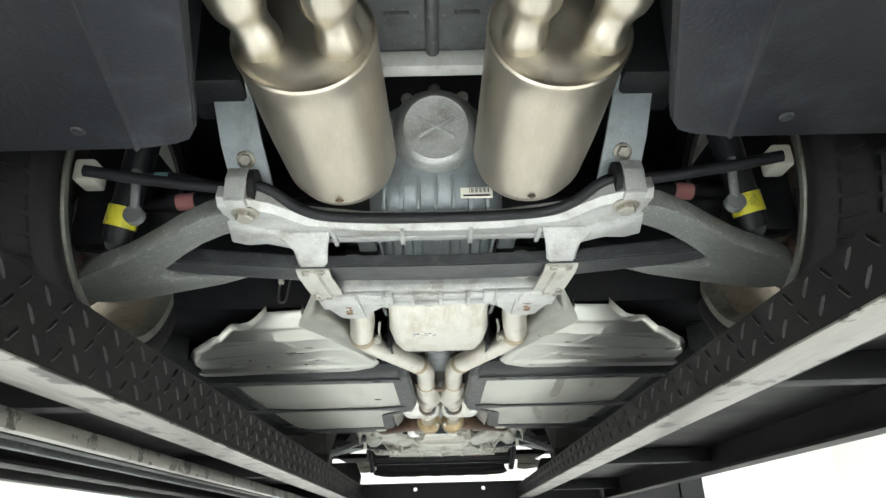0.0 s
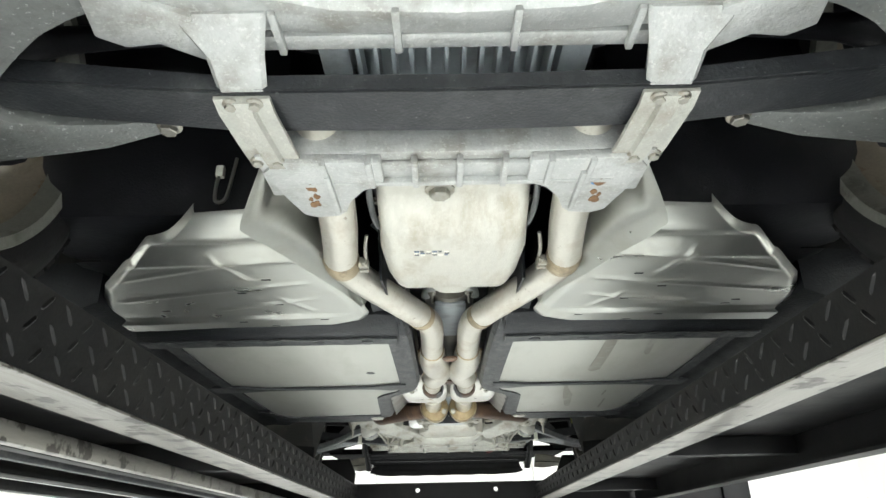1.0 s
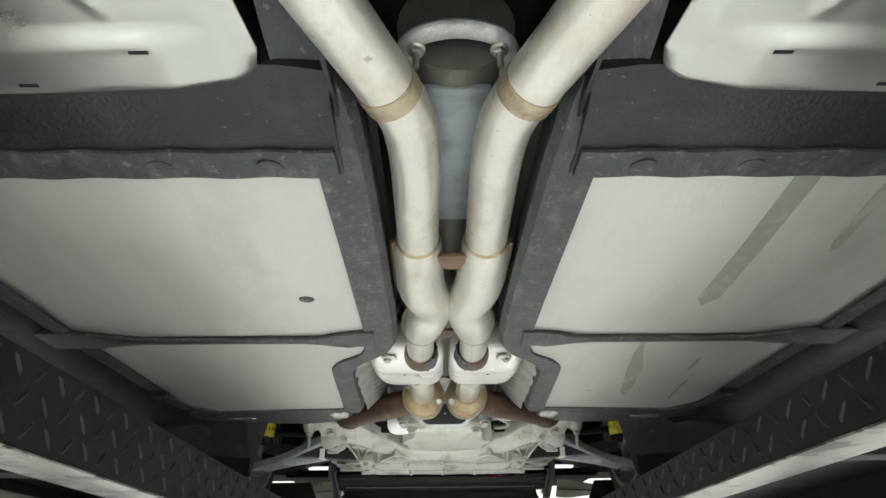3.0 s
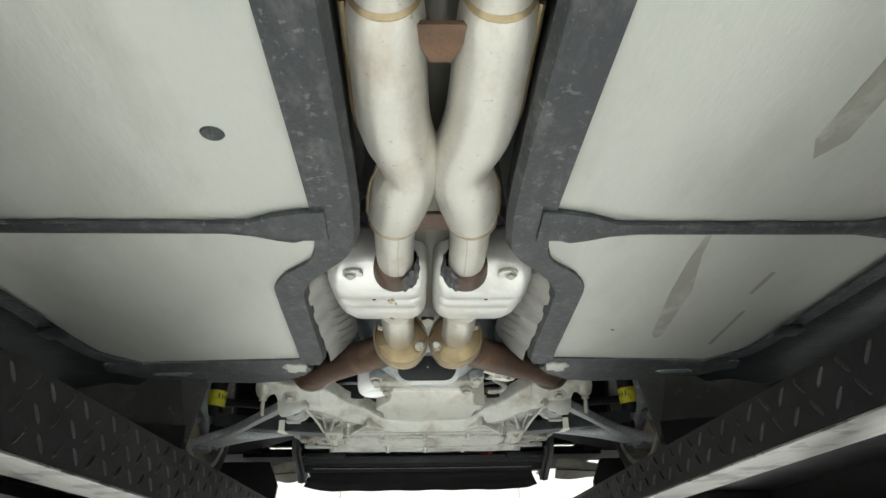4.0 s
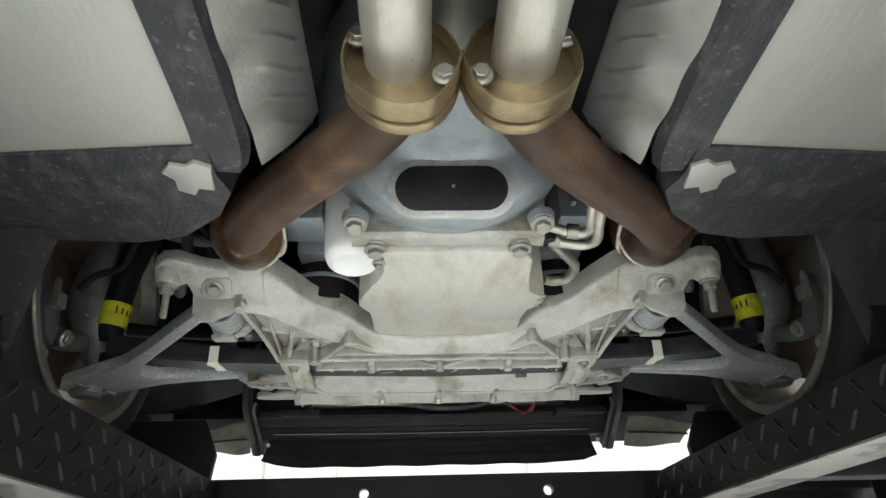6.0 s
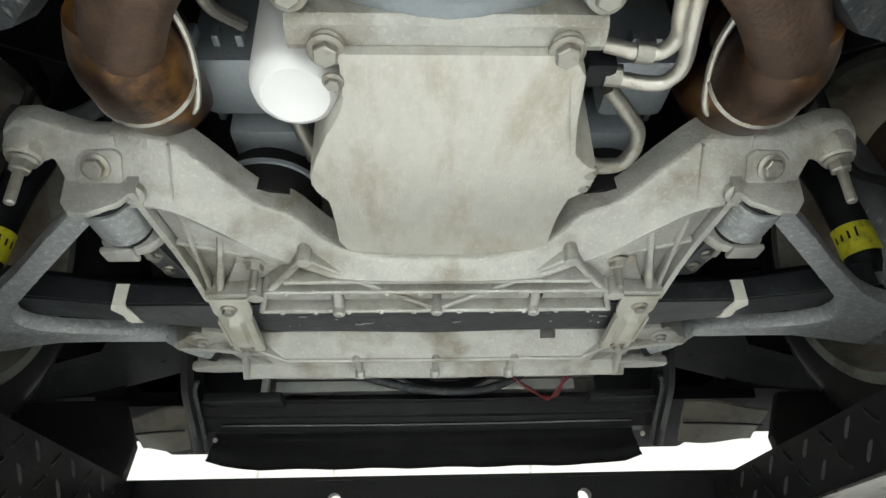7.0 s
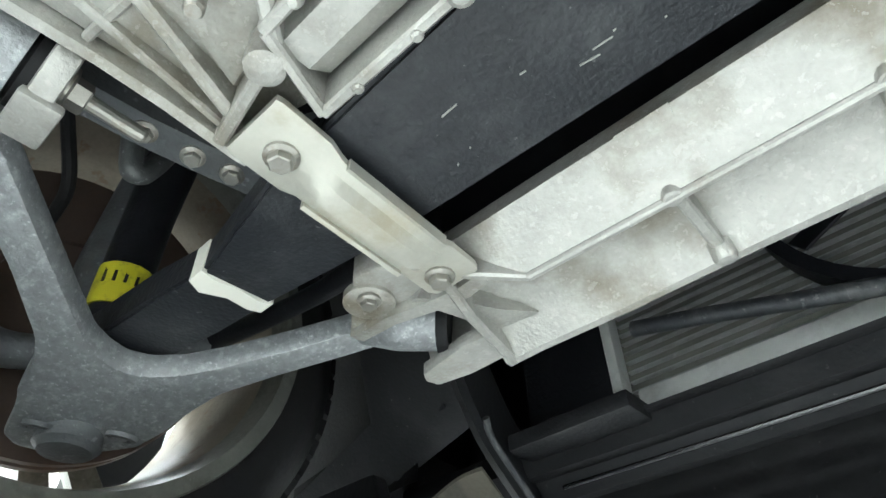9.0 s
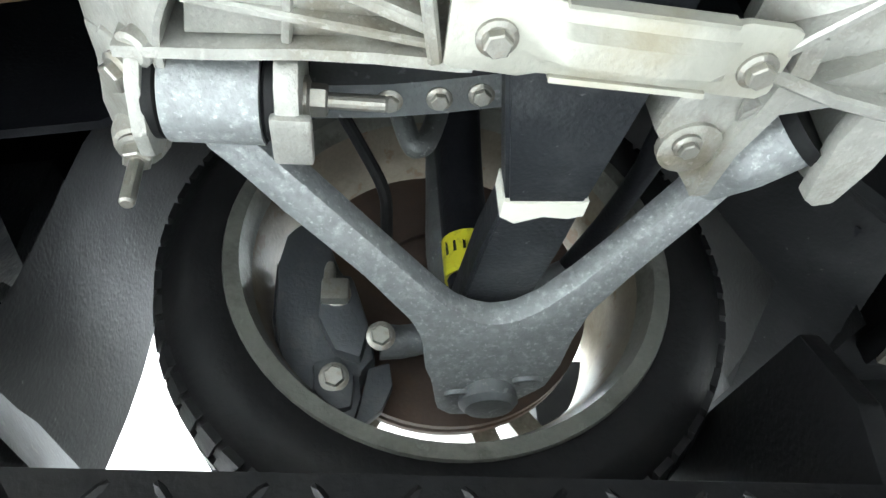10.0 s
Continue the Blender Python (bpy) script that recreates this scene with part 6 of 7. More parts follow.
# recessed web ahead of the arch
t = bmesh.new()
prism(t, [(-0.32, 2.64), (-0.28, 2.65), (-0.2, 2.705), (-0.1, 2.715), (0.1, 2.715), (0.2, 2.705), (0.28, 2.65), (0.32, 2.64), (0.300, 2.80), (0.23, 2.807), (-0.23, 2.807), (-0.300, 2.80)], 0.0, 0.03, 2, 0.002)
for v in t.verts:
    v.co.z += 1.811 + 0.3 * max(0, abs(v.co.x) - 0.24) + 0.12 * max(0, 2.74 - v.co.y)
add(bm, t)
for y, x, z, w in ((2.733, 0.188, 1.7945, 0.006), (2.756, 0.214, 1.7915, 0.007), (2.806, 0.229, 1.788, 0.007)):
    for x0, x1 in ((-x, 0.0), (0.0, x)):
        strut(bm, (x0, y, z), (x1, y, z), 1.825, w, 1.3)
# sloping ledges between the two front ribs
for x0, x1 in ((-0.217, -0.137), (-0.119, -0.006), (0.006, 0.119), (0.137, 0.217)):
    loft(bm, [[(x, 2.762, 1.811), (x, 2.767, 1.798), (x, 2.786, 1.798), (x, 2.799, 1.809), (x, 2.799, 1.822), (x, 2.762, 1.822)] for x in (x0, x0 + 0.004, x1 - 0.004, x1)])
for s in SIDES:
    # the V of the bracing ribs
    strut(bm, (s * 0.160, 2.696, 1.806), (s * 0.095, 2.739, 1.797), 1.825, 0.008)
    strut(bm, (s * 0.095, 2.739, 1.797), (s * 0.004, 2.804, 1.790), 1.825, 0.008)
    strut(bm, (s * 0.160, 2.696, 1.806), (s * 0.216, 2.764, 1.793), 1.83, 0.009)
    strut(bm, (s * 0.214, 2.757, 1.792), (s * 0.229, 2.806, 1.788), 1.825, 0.007)
    strut(bm, (s * 0.252, 2.668, 1.829), (s * 0.278, 2.778, 1.804), 1.85, 0.009)
    strut(bm, (s * 0.292, 2.645, 1.838), (s * 0.292, 2.79, 1.808), 1.86, 0.006)
    strut(bm, (s * 0.224, 2.768, 1.795), (s * 0.296, 2.782, 1.800), 1.84, 0.008)
    strut(bm, (s * 0.312, 2.70, 1.832), (s * 0.176, 2.716, 1.812), 1.845, 0.006)
    # outer wall of the web
    loft(bm, [[(s * (x - 0.005), y, z), (s * (x + 0.002), y, z - 0.001), (s * (x + 0.006), y, z + 0.005), (s * (x + 0.008), y, z + 0.055), (s * (x - 0.006), y, z + 0.05)] for y, x, z in ((2.600, 0.330, 1.838), (2.66, 0.325, 1.834), (2.71, 0.317, 1.828), (2.75, 0.309, 1.818), (2.795, 0.302, 1.806), (2.803, 0.300, 1.804))])
    # pocket floor round the stud
    prism(bm, mir(s, [(0.190, 2.722), (0.245, 2.716), (0.268, 2.77), (0.226, 2.764)]), 1.815, 1.83, 2, 0.003)
    for x, y, z, r in ((0.229, 2.768, 1.795, 0.0115), (0.159, 2.696, 1.807, 0.009), (0.0, 2.804, 1.789, 0.008), (0.128, 2.804, 1.788, 0.008)):
        if x or s > 0:
            lathe(bm, [(r, -0.02), (r, 0), (r * 0.95, 0.004), (r * 0.6, 0.006)], (s * x, y, z), (0, 0, -1), 18)
    strut(bm, (s * 0.128, 2.770, 1.799), (s * 0.128, 2.804, 1.789), 1.82, 0.012)
    for k in range(5):
        lathe(bm, [(0.0035, -0.004), (0.0035, 0.0015), (0.0025, 0.003)], (s * (0.022 + 0.042 * k), 2.757, 1.7925), (0, -0.3, -1), 10)
        lathe(bm, [(0.0035, -0.004), (0.0035, 0.0015), (0.0025, 0.003)], (s * (0.030 + 0.043 * k), 2.807, 1.789), (0, 0.3, -1), 10)
    # mounting ear: leaning plate with a raised pad, and the horn that carries the stud
    t = bmesh.new()
    prism(t, mir(s, [(0.342, 2.566), (0.372, 2.565), (0.396, 2.559), (0.420, 2.552), (0.442, 2.553), (0.456, 2.562), (0.460, 2.578), (0.450, 2.590), (0.430, 2.592), (0.410, 2.586), (0.403, 2.602), (0.400, 2.616), (0.390, 2.626), (0.342, 2.626)]), 0.0, 0.022, 2, 0.005)
    prism(t, mir(s, [(0.338, 2.582), (0.346, 2.576), (0.376, 2.577), (0.386, 2.584), (0.391, 2.600), (0.384, 2.610), (0.368, 2.613), (0.350, 2.612), (0.341, 2.603)]), -0.003, 0.004, 2, 0.0022)
    shear(t, lambda x, y: 1.866 - 0.8 * (y - 2.592))
    add(bm, t)
    strut(bm, (s * 0.290, 2.577, 1.8825), (s * 0.294, 2.638, 1.8355), 1.89, 0.003)
    lathe(bm, [(0.012, -0.012), (0.012, 0.004), (0.009, 0.006)], (s * 0.330, 2.612, 1.845), (0, -0.5, -1), 18)
    lathe(bm, [(0.021, -0.02), (0.021, 0.0), (0.018, 0.010), (0.013, 0.014)], (s * 0.438, 2.580, 1.880), (0, 0.05, -1), 24)
    # the two cheeks that hold the arm's rear bush
    prism(bm, mir(s, [(0.330, 1.875), (0.330, 1.842), (0.343, 1.828), (0.372, 1.815), (0.392, 1.816), (0.402, 1.830), (0.406, 1.868), (0.398, 1.875)]), 2.604, 2.614, 1, 0.003)
    prism(bm, mir(s, [(0.326, 1.885), (0.328, 1.836), (0.340, 1.824), (0.368, 1.815), (0.386, 1.818), (0.396, 1.830), (0.402, 1.872), (0.394, 1.885)]), 2.690, 2.706, 1, 0.004)
    rbox(bm, (*span(s, 0.355, 0.394)[:1], 2.687, 1.815), (span(s, 0.355, 0.394)[1], 2.713, 1.823), 0.003)
# front beam: flat face, step, and the drooping lip with its ribs
for x0, x1, x2, x3, cut in ((-0.278, 0.166, -0.234, 0.166, 0.0), (0.166, 0.190, 0.166, 0.190, 0.3), (0.190, 0.280, 0.190, 0.236, 0.0)):
    loft(bm, [[(x0 + (x2 - x0) * k, 2.957 + 0.039 * k, 1.822 - 0.033 * k), (x1 + (x3 - x1) * k, 2.957 + 0.039 * k, 1.822 - 0.033 * k), (x1 + (x3 - x1) * k, 2.961 + 0.039 * k, 1.839 - 0.033 * k), (x0 + (x2 - x0) * k, 2.961 + 0.039 * k, 1.839 - 0.033 * k)] for k in (cut, 0.5, 0.9, 1.0)])
tube(bm, [(-0.234, 2.996, 1.790), (0.0, 2.997, 1.789), (0.236, 2.996, 1.790)], 0.0035, 10, 4)
for x in (-0.114, 0.117):
    loft(bm, [[(x - w, 2.955 + 0.039 * k, 1.821 - 0.033 * k), (x + w, 2.955 + 0.039 * k, 1.821 - 0.033 * k), (x + w, 2.959 + 0.039 * k, 1.829 - 0.033 * k), (x - w, 2.959 + 0.039 * k, 1.829 - 0.033 * k)] for k, w in ((0.0, 0.019), (0.15, 0.018), (0.25, 0.012))])
loft(bm, [[(x, 2.988, 1.824), (x, 3.008, 1.818), (x, 3.040, 1.812), (x, 3.062, 1.797 - d), (x, 3.072, 1.787 - d), (x, 3.079, 1.7865 - d), (x, 3.081, 1.791), (x, 3.076, 1.84), (x, 2.985, 1.84)] for x, d in ((-0.316, 0.0), (-0.28, -0.001), (-0.2, 0.001), (-0.1, 0.0), (0.0, 0.0015), (0.1, 0.0), (0.2, 0.001), (0.28, -0.001), (0.324, 0.0))])
for x in (-0.122, 0.003, 0.127):
    strut(bm, (x, 2.998, 1.800), (x, 3.070, 1.787), 1.82, 0.009)
    lathe(bm, [(0.0085, -0.01), (0.0085, 0.002), (0.007, 0.005), (0.004, 0.006)], (x, 3.068, 1.787), (0, 0.2, -1), 16)
    lathe(bm, [(0.007, -0.01), (0.007, 0.0005), (0.0055, 0.0015)], (x, 2.996, 1.7885), (0, 0, -1), 16)
for s in SIDES:
    strut(bm, (s * 0.278, 2.966, 1.797), (s * 0.235, 2.997, 1.788), 1.84, 0.007)
    strut(bm, (s * 0.286, 2.962, 1.796), (s * 0.300, 3.010, 1.792), 1.84, 0.009)
    strut(bm, (s * 0.300, 3.010, 1.792), (s * 0.311, 3.078, 1.786), 1.84, 0.009)
    # lug and hood that hold the arm's front bush
    prism(bm, mir(s, [(0.305, 3.045), (0.338, 3.042), (0.372, 3.048), (0.393, 3.052), (0.400, 3.062), (0.396, 3.076), (0.360, 3.082), (0.305, 3.080)]), 1.799, 1.812, 2, 0.003)
    prism(bm, mir(s, [(0.305, 1.800), (0.372, 1.802), (0.392, 1.812), (0.398, 1.840), (0.392, 1.872), (0.305, 1.875)]), 3.060, 3.074, 1, 0.004)
    loft(bm, [[(s * (0.318 - 0.018 * k), 2.968 + 0.028 * k, 1.800 + 0.003 * (k % 2)), (s * (0.330 - 0.008 * k), 2.972 + 0.028 * k, 1.806), (s * (0.352 + 0.002 * k), 2.985 + 0.024 * k, 1.862), (s * (0.300 - 0.004 * k), 2.985 + 0.024 * k, 1.87)] for k in range(4)])
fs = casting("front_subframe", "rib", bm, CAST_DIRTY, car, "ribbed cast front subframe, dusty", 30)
for s in SIDES:
    bolt(fs, (s * 0.366, 2.590, 1.8645), (0, -0.62, -0.78), BOLT)
    bolt(fs, (s * 0.438, 2.581, 1.868), (0, 0.05, -1), BOLT_LONG, label="rusty subframe stud")
    bolt(fs, (s * 0.222, 2.722, 1.819), (0, 0.1, -1), BOLT_STUD)
    bolt(fs, (s * 0.366, 2.706, 1.848), (0, 1, -0.02), BOLT_LONG)
    # spring retainer: pressed strip with a channel, one bolt at each end
    bm = bmesh.new()
    rings = [[(s * (cx - w), y, z + 0.001), (s * (cx - w + 0.003), y, z), (s * (cx - 0.012), y, z), (s * (cx - 0.007), y, z - b), (s * (cx + 0.008), y, z - b), (s * (cx + 0.013), y, z), (s * (cx + w - 0.003), y, z), (s * (cx + w), y, z + 0.001), (s * (cx + w), y, z + 0.006), (s * (cx - w), y, z + 0.006)] for y, cx, w, z, b in ((2.786, 0.270, 0.024, 1.7985, 0.0), (2.790, 0.270, 0.0255, 1.7975, 0.0), (2.826, 0.272, 0.0255, 1.796, 0.0), (2.836, 0.272, 0.022, 1.795, 0.006), (2.848, 0.273, 0.0205, 1.7935, 0.008), (2.90, 0.276, 0.020, 1.7925, 0.008), (2.928, 0.278, 0.0205, 1.7935, 0.007), (2.940, 0.279, 0.023, 1.795, 0.0), (2.966, 0.281, 0.023, 1.7955, 0.0), (2.972, 0.281, 0.020, 1.7965, 0.0))]
    loft(bm, rings)
    for e, w0, w1 in ((-1, 0.0205, 0.0235), (1, 0.0205, 0.0235)):
        loft(bm, [[(s * (cx + e * w0), y, 1.7915), (s * (cx + e * w1), y, 1.7905), (s * (cx + e * w1), y, 1.800), (s * (cx + e * w0), y, 1.800)] for y, cx in ((2.842, 0.2725), (2.90, 0.276), (2.932, 0.278))])
    rt = part("spring_retainer", bm, RETAIN, fs, "cream-tinted pressed spring retainer")
    bolt(rt, (s * 0.274, 2.811, 1.797), (0, 0, -1), BOLT_MID)
    bolt(rt, (s * 0.283, 2.956, 1.7955), (0, 0, -1), BOLT_MID)
    # steel rail beside the subframe
    bm = bmesh.new()
    loft(bm, [[(s * (x - 0.012), y, z), (s * (x + 0.020), y, z + 0.002), (s * (x + 0.022), y, z + 0.03), (s * (x - 0.012), y, z + 0.03)] for y, x, z in ((2.705, 0.392, 1.878), (2.76, 0.384, 1.874), (2.80, 0.372, 1.868), (2.842, 0.356, 1.860), (2.85, 0.350, 1.861))])
    br = part("arm_bracket", bm, CAST_DARK, car, "grey steel bracket with rivets")
    for yy, xx, zz in ((2.762, 0.386, 1.8745), (2.796, 0.377, 1.869), (2.824, 0.368, 1.865)):
        bolt(br, (s * xx, yy, zz), (-s * 0.1, 0, -1), BOLT_SMALL)

# front leaf spring
bm = bmesh.new()
loft(bm, [[(x, yc - w, z), (x, yc + w, z), (x, yc + w, z + t), (x, yc - w, z + t)] for x, yc, w, z, t in ((-0.64, 2.866, 0.031, 1.836, 0.04), (-0.5, 2.873, 0.033, 1.824, 0.036), (-0.43, 2.878, 0.030, 1.820, 0.034), (-0.3, 2.868, 0.046, 1.808, 0.026), (0, 2.864, 0.056, 1.803, 0.022), (0.3, 2.868, 0.046, 1.808, 0.026), (0.43, 2.878, 0.030, 1.820, 0.034), (0.5, 2.873, 0.033, 1.824, 0.036), (0.64, 2.866, 0.031, 1.836, 0.04))])
bmesh.ops.bevel(bm, geom=[e for e in bm.edges if e.calc_face_angle(0) > 0.8], offset=0.003, segments=2, affect="EDGES")
ls = part("front_leaf_spring", bm, COMPOSITE, car, "grey-black composite leaf spring, scratched")
for s in SIDES:
    bm = bmesh.new()
    rings = [[(s * (x + e), 2.878 + q, z) for q, e, z in ((-0.0318, 0.0, 1.8195), (-0.02, e1, 1.8175), (0.0, e2, 1.8175), (0.02, e1 * -0.5, 1.8175), (0.0318, e2, 1.8195), (0.0318, e2, 1.852), (-0.0318, 0.0, 1.852))] for x, e1, e2 in ((0.428, 0.001, -0.003), (0.446, 0.005, -0.004))]
    loft(bm, rings)
    part("tape_band", bm, PAPER, ls, "torn white tape")
    bm = bmesh.new()
    rbox(bm, (*span(s, 0.612, 0.655)[:1], 2.842, 1.812), (span(s, 0.612, 0.655)[1], 2.905, 1.845), 0.01)
    part("spring_pad", bm, RUBBER, ls, "rubber pad at the spring's end")
for k in range(15):
    bm = bmesh.new()
    x, y = random.uniform(-0.24, 0.24), random.uniform(2.83, 2.90)
    lg, an = random.choice((0.001, 0.0015, 0.002, 0.004, 0.012)), random.uniform(-0.5, 0.2)
    rib(bm, (x, y), (x + lg * math.cos(an), y + lg * math.sin(an)), 1.8022 + 0.012 * abs(x), 1.806 + 0.012 * abs(x), 0.0006)
    part("scratch", bm, FLOORP, ls)

# -- front suspension --
for s in SIDES:
    bm = bmesh.new()
    inner_v = [(0.384, 2.668), (0.402, 2.672), (0.436, 2.704), (0.508, 2.773), (0.542, 2.806), (0.562, 2.826), (0.572, 2.845), (0.576, 2.862), (0.572, 2.882), (0.556, 2.905), (0.528, 2.929), (0.487, 2.959), (0.436, 2.993), (0.398, 3.014)]
    outer_v = [(0.402, 3.046), (0.45, 3.018), (0.515, 2.976), (0.56, 2.950), (0.595, 2.942), (0.632, 2.938), (0.664, 2.929), (0.676, 2.916), (0.690, 2.900), (0.708, 2.872), (0.710, 2.838), (0.700, 2.822), (0.66, 2.814), (0.64, 2.806), (0.60, 2.800), (0.574, 2.788), (0.52, 2.744), (0.46, 2.686), (0.425, 2.655), (0.408, 2.638), (0.380, 2.625), (0.372, 2.64)]
    prism(bm, mir(s, inner_v + outer_v), 0.0, 0.026, 2, 0.006)
    shear(bm, lambda x, y: 1.842 - 0.24 * max(0, abs(x) - 0.40))
    arm = part("front_lower_arm", bm, SPECK, car, "weathered cast lower control arm")
    bm = bmesh.new()
    tube(bm, mir(s, [(0.367, 2.622, 1.850), (0.367, 2.681, 1.850)]), 0.0315, 32, 1)
    part("rear_bush_sleeve", bm, SPECK, arm, "speckled cast bush sleeve")
    bm = bmesh.new()
    tube(bm, mir(s, [(0.367, 2.612, 1.850, 0.030), (0.367, 2.619, 1.850, 0.030), (0.367, 2.621, 1.850, 0.026), (0.367, 2.682, 1.850, 0.026), (0.367, 2.684, 1.850, 0.029), (0.367, 2.692, 1.850, 0.029)]), 0.030, 28, 1)
    part("rear_bush", bm, RUBBER, arm, "black rubber bush")
    bm = bmesh.new()
    tube(bm, mir(s, [(0.425, 3.005, 1.842, 0.016), (0.405, 3.010, 1.840, 0.023), (0.388, 3.018, 1.838, 0.0265), (0.362, 3.040, 1.836, 0.0265)]), 0.026, 24, 3)
    part("front_bush_sleeve", bm, SPECK, arm, "speckled cast bush sleeve")
    bm = bmesh.new()
    tube(bm, mir(s, [(0.362, 3.041, 1.836), (0.354, 3.047, 1.835)]), 0.0285, 22, 1)
    part("front_bush", bm, RUBBER, arm, "black rubber bush")
    bm = bmesh.new()
    prism(bm, mir(s, [(0.300, 2.936), (0.336, 2.928), (0.346, 2.927), (0.398, 2.970), (0.394, 2.980), (0.300, 2.985)]), 1.811, 1.86, 2, 0.003)
    loft(bm, [[(s * x, y - w, z), (s * x, y + w, z), (s * x, y + w + 0.002, z + 0.04), (s * x, y - w - 0.001, z + 0.02)] for x, y, w, z in ((0.400, 2.975, 0.003, 1.806), (0.394, 2.977, 0.005, 1.803), (0.356, 2.977, 0.006, 1.802), (0.317, 2.984, 0.007, 1.800), (0.285, 2.985, 0.007, 1.797), (0.262, 2.980, 0.006, 1.795))])
    lathe(bm, [(0.021, -0.004), (0.021, 0.003), (0.016, 0.006)], (s * 0.357, 2.954, 1.811), (0, 0, -1), 24)
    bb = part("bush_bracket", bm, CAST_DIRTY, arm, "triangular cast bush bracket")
    bolt(bb, (s * 0.350, 2.948, 1.805), (0, 0, -1), BOLT_SMALL)
    bm = bmesh.new()
    lathe(bm, [(0.028, 0.02), (0.030, 0.0), (0.024, -0.006), (0.006, -0.008)], (s * 0.678, 2.872, 1.768), (0, 0, 1), 24)
    part("ball_joint", bm, CAST_DARK, arm, "black ball joint cap")
    for yy in (2.842, 2.908):
        bm = bmesh.new()
        lathe(bm, [(0.0155, 0), (0.0145, 0.004), (0.010, 0.005), (0.008, 0.002)], (s * (0.672 if yy < 2.88 else 0.652), yy, 1.778 if yy < 2.88 else 1.7825), (s * 0.23, 0, -1), 20)
        part("arm_dimple", bm, CAST_DARK, arm)
    bm = bmesh.new()
    tube(bm, mir(s, [(0.655, 2.88, 1.79, 0.02), (0.675, 2.875, 1.86, 0.03), (0.70, 2.865, 1.95, 0.045), (0.685, 2.85, 2.06, 0.03), (0.66, 2.84, 2.16, 0.018)]), 0.03, 18, 4)
    tube(bm, mir(s, [(0.69, 2.87, 1.87, 0.018), (0.70, 2.80, 1.850, 0.018), (0.70, 2.765, 1.848, 0.02)]), 0.018, 14, 3)
    tube(bm, mir(s, [(0.69, 2.87, 1.93, 0.018), (0.70, 2.94, 1.925, 0.016), (0.69, 2.985, 1.935, 0.018)]), 0.016, 14, 3)
    kn = part("front_knuckle", bm, CAST_DARK, car, "grey cast steering knuckle")
    bolt(kn, (s * 0.682, 2.765, 1.845), (-s, 0, -0.3))
    bm = bmesh.new()
    tube(bm, mir(s, [(0.69, 2.985, 1.94, 0.014), (0.60, 3.0, 1.935, 0.012), (0.50, 3.01, 1.93, 0.012), (0.40, 3.01, 1.93, 0.016)]), 0.012, 14, 2)
    part("tie_rod", bm, PLASTIC, car, "dark steering tie rod")
    bm = bmesh.new()
    tube(bm, mir(s, [(0.645, 2.862, 1.87, 0.022), (0.65, 2.86, 1.91, 0.027), (0.635, 2.855, 2.02, 0.027), (0.60, 2.85, 2.15, 0.032), (0.56, 2.85, 2.35, 0.032)]), 0.027, 22, 2)
    sh = part("front_shock", bm, PLASTIC, car, "black shock absorber")
    bm = bmesh.new()
    tube(bm, mir(s, [(0.6505, 2.8603, 1.898), (0.6455, 2.8583, 1.945)]), 0.0284, 24, 1)
    part("sticker", bm, YELLOW, sh, "yellow printed sticker")
    for k in range(4):
        bm = bmesh.new()
        rbox(bm, (-0.0016, -0.012, -0.0005), (0.0016, 0.012, 0.0005), 0)
        a = radians(-60 + 22 * k)
        part("print_bar", bm, PLASTIC, sh, at=turned((s * 0.648 - s * 0.0287 * math.cos(a), 2.859 + 0.0287 * math.sin(a), 1.93), (-s * math.cos(a), math.sin(a), 0)))
    bm = bmesh.new()
    tube(bm, mir(s, [(0.46, 2.76, 2.13), (0.54, 2.80, 2.115), (0.64, 2.845, 2.13)]), 0.014, 14)
    tube(bm, mir(s, [(0.46, 2.95, 2.13), (0.54, 2.90, 2.115), (0.64, 2.855, 2.13)]), 0.014, 14)
    part("front_upper_arm", bm, CAST_DARK, car, "grey cast upper control arm")
    bm = bmesh.new()
    tube(bm, mir(s, [(0.49, 2.762, 2.05), (0.492, 2.772, 2.00), (0.498, 2.786, 1.948), (0.500, 2.794, 1.944), (0.502, 2.802, 1.955), (0.505, 2.815, 2.00), (0.51, 2.822, 2.06)]), 0.0105, 14)
    part("bar_link", bm, SPECKD, car, "grey link of the anti-roll bar")
    bm = bmesh.new()
    tube(bm, mir(s, [(0.68, 2.77, 1.94), (0.655, 2.77, 1.97), (0.61, 2.765, 1.985), (0.58, 2.74, 2.02), (0.55, 2.70, 2.08)]), 0.007, 10)
    part("brake_hose", bm, RUBBER, car, "black brake hose")

# -- nose: air dam, radiator, covers --
def dam_at(u, v):
    x = -0.010 + (2 * u - 1) * (0.406 + 0.022 * v ** 2)
    bow = 0.010 * (1 - (2 * u - 1) ** 2)
    z = 1.684 + 0.067 * (1 - v) + 0.018 * abs(2 * u - 1) ** 12 * v + 0.0014 * math.sin(u * 37) * v
    y = 3.284 + bow + 0.03 * v + 0.004 * math.sin(v * 8) * (v > 0.05)
    return x, y, z


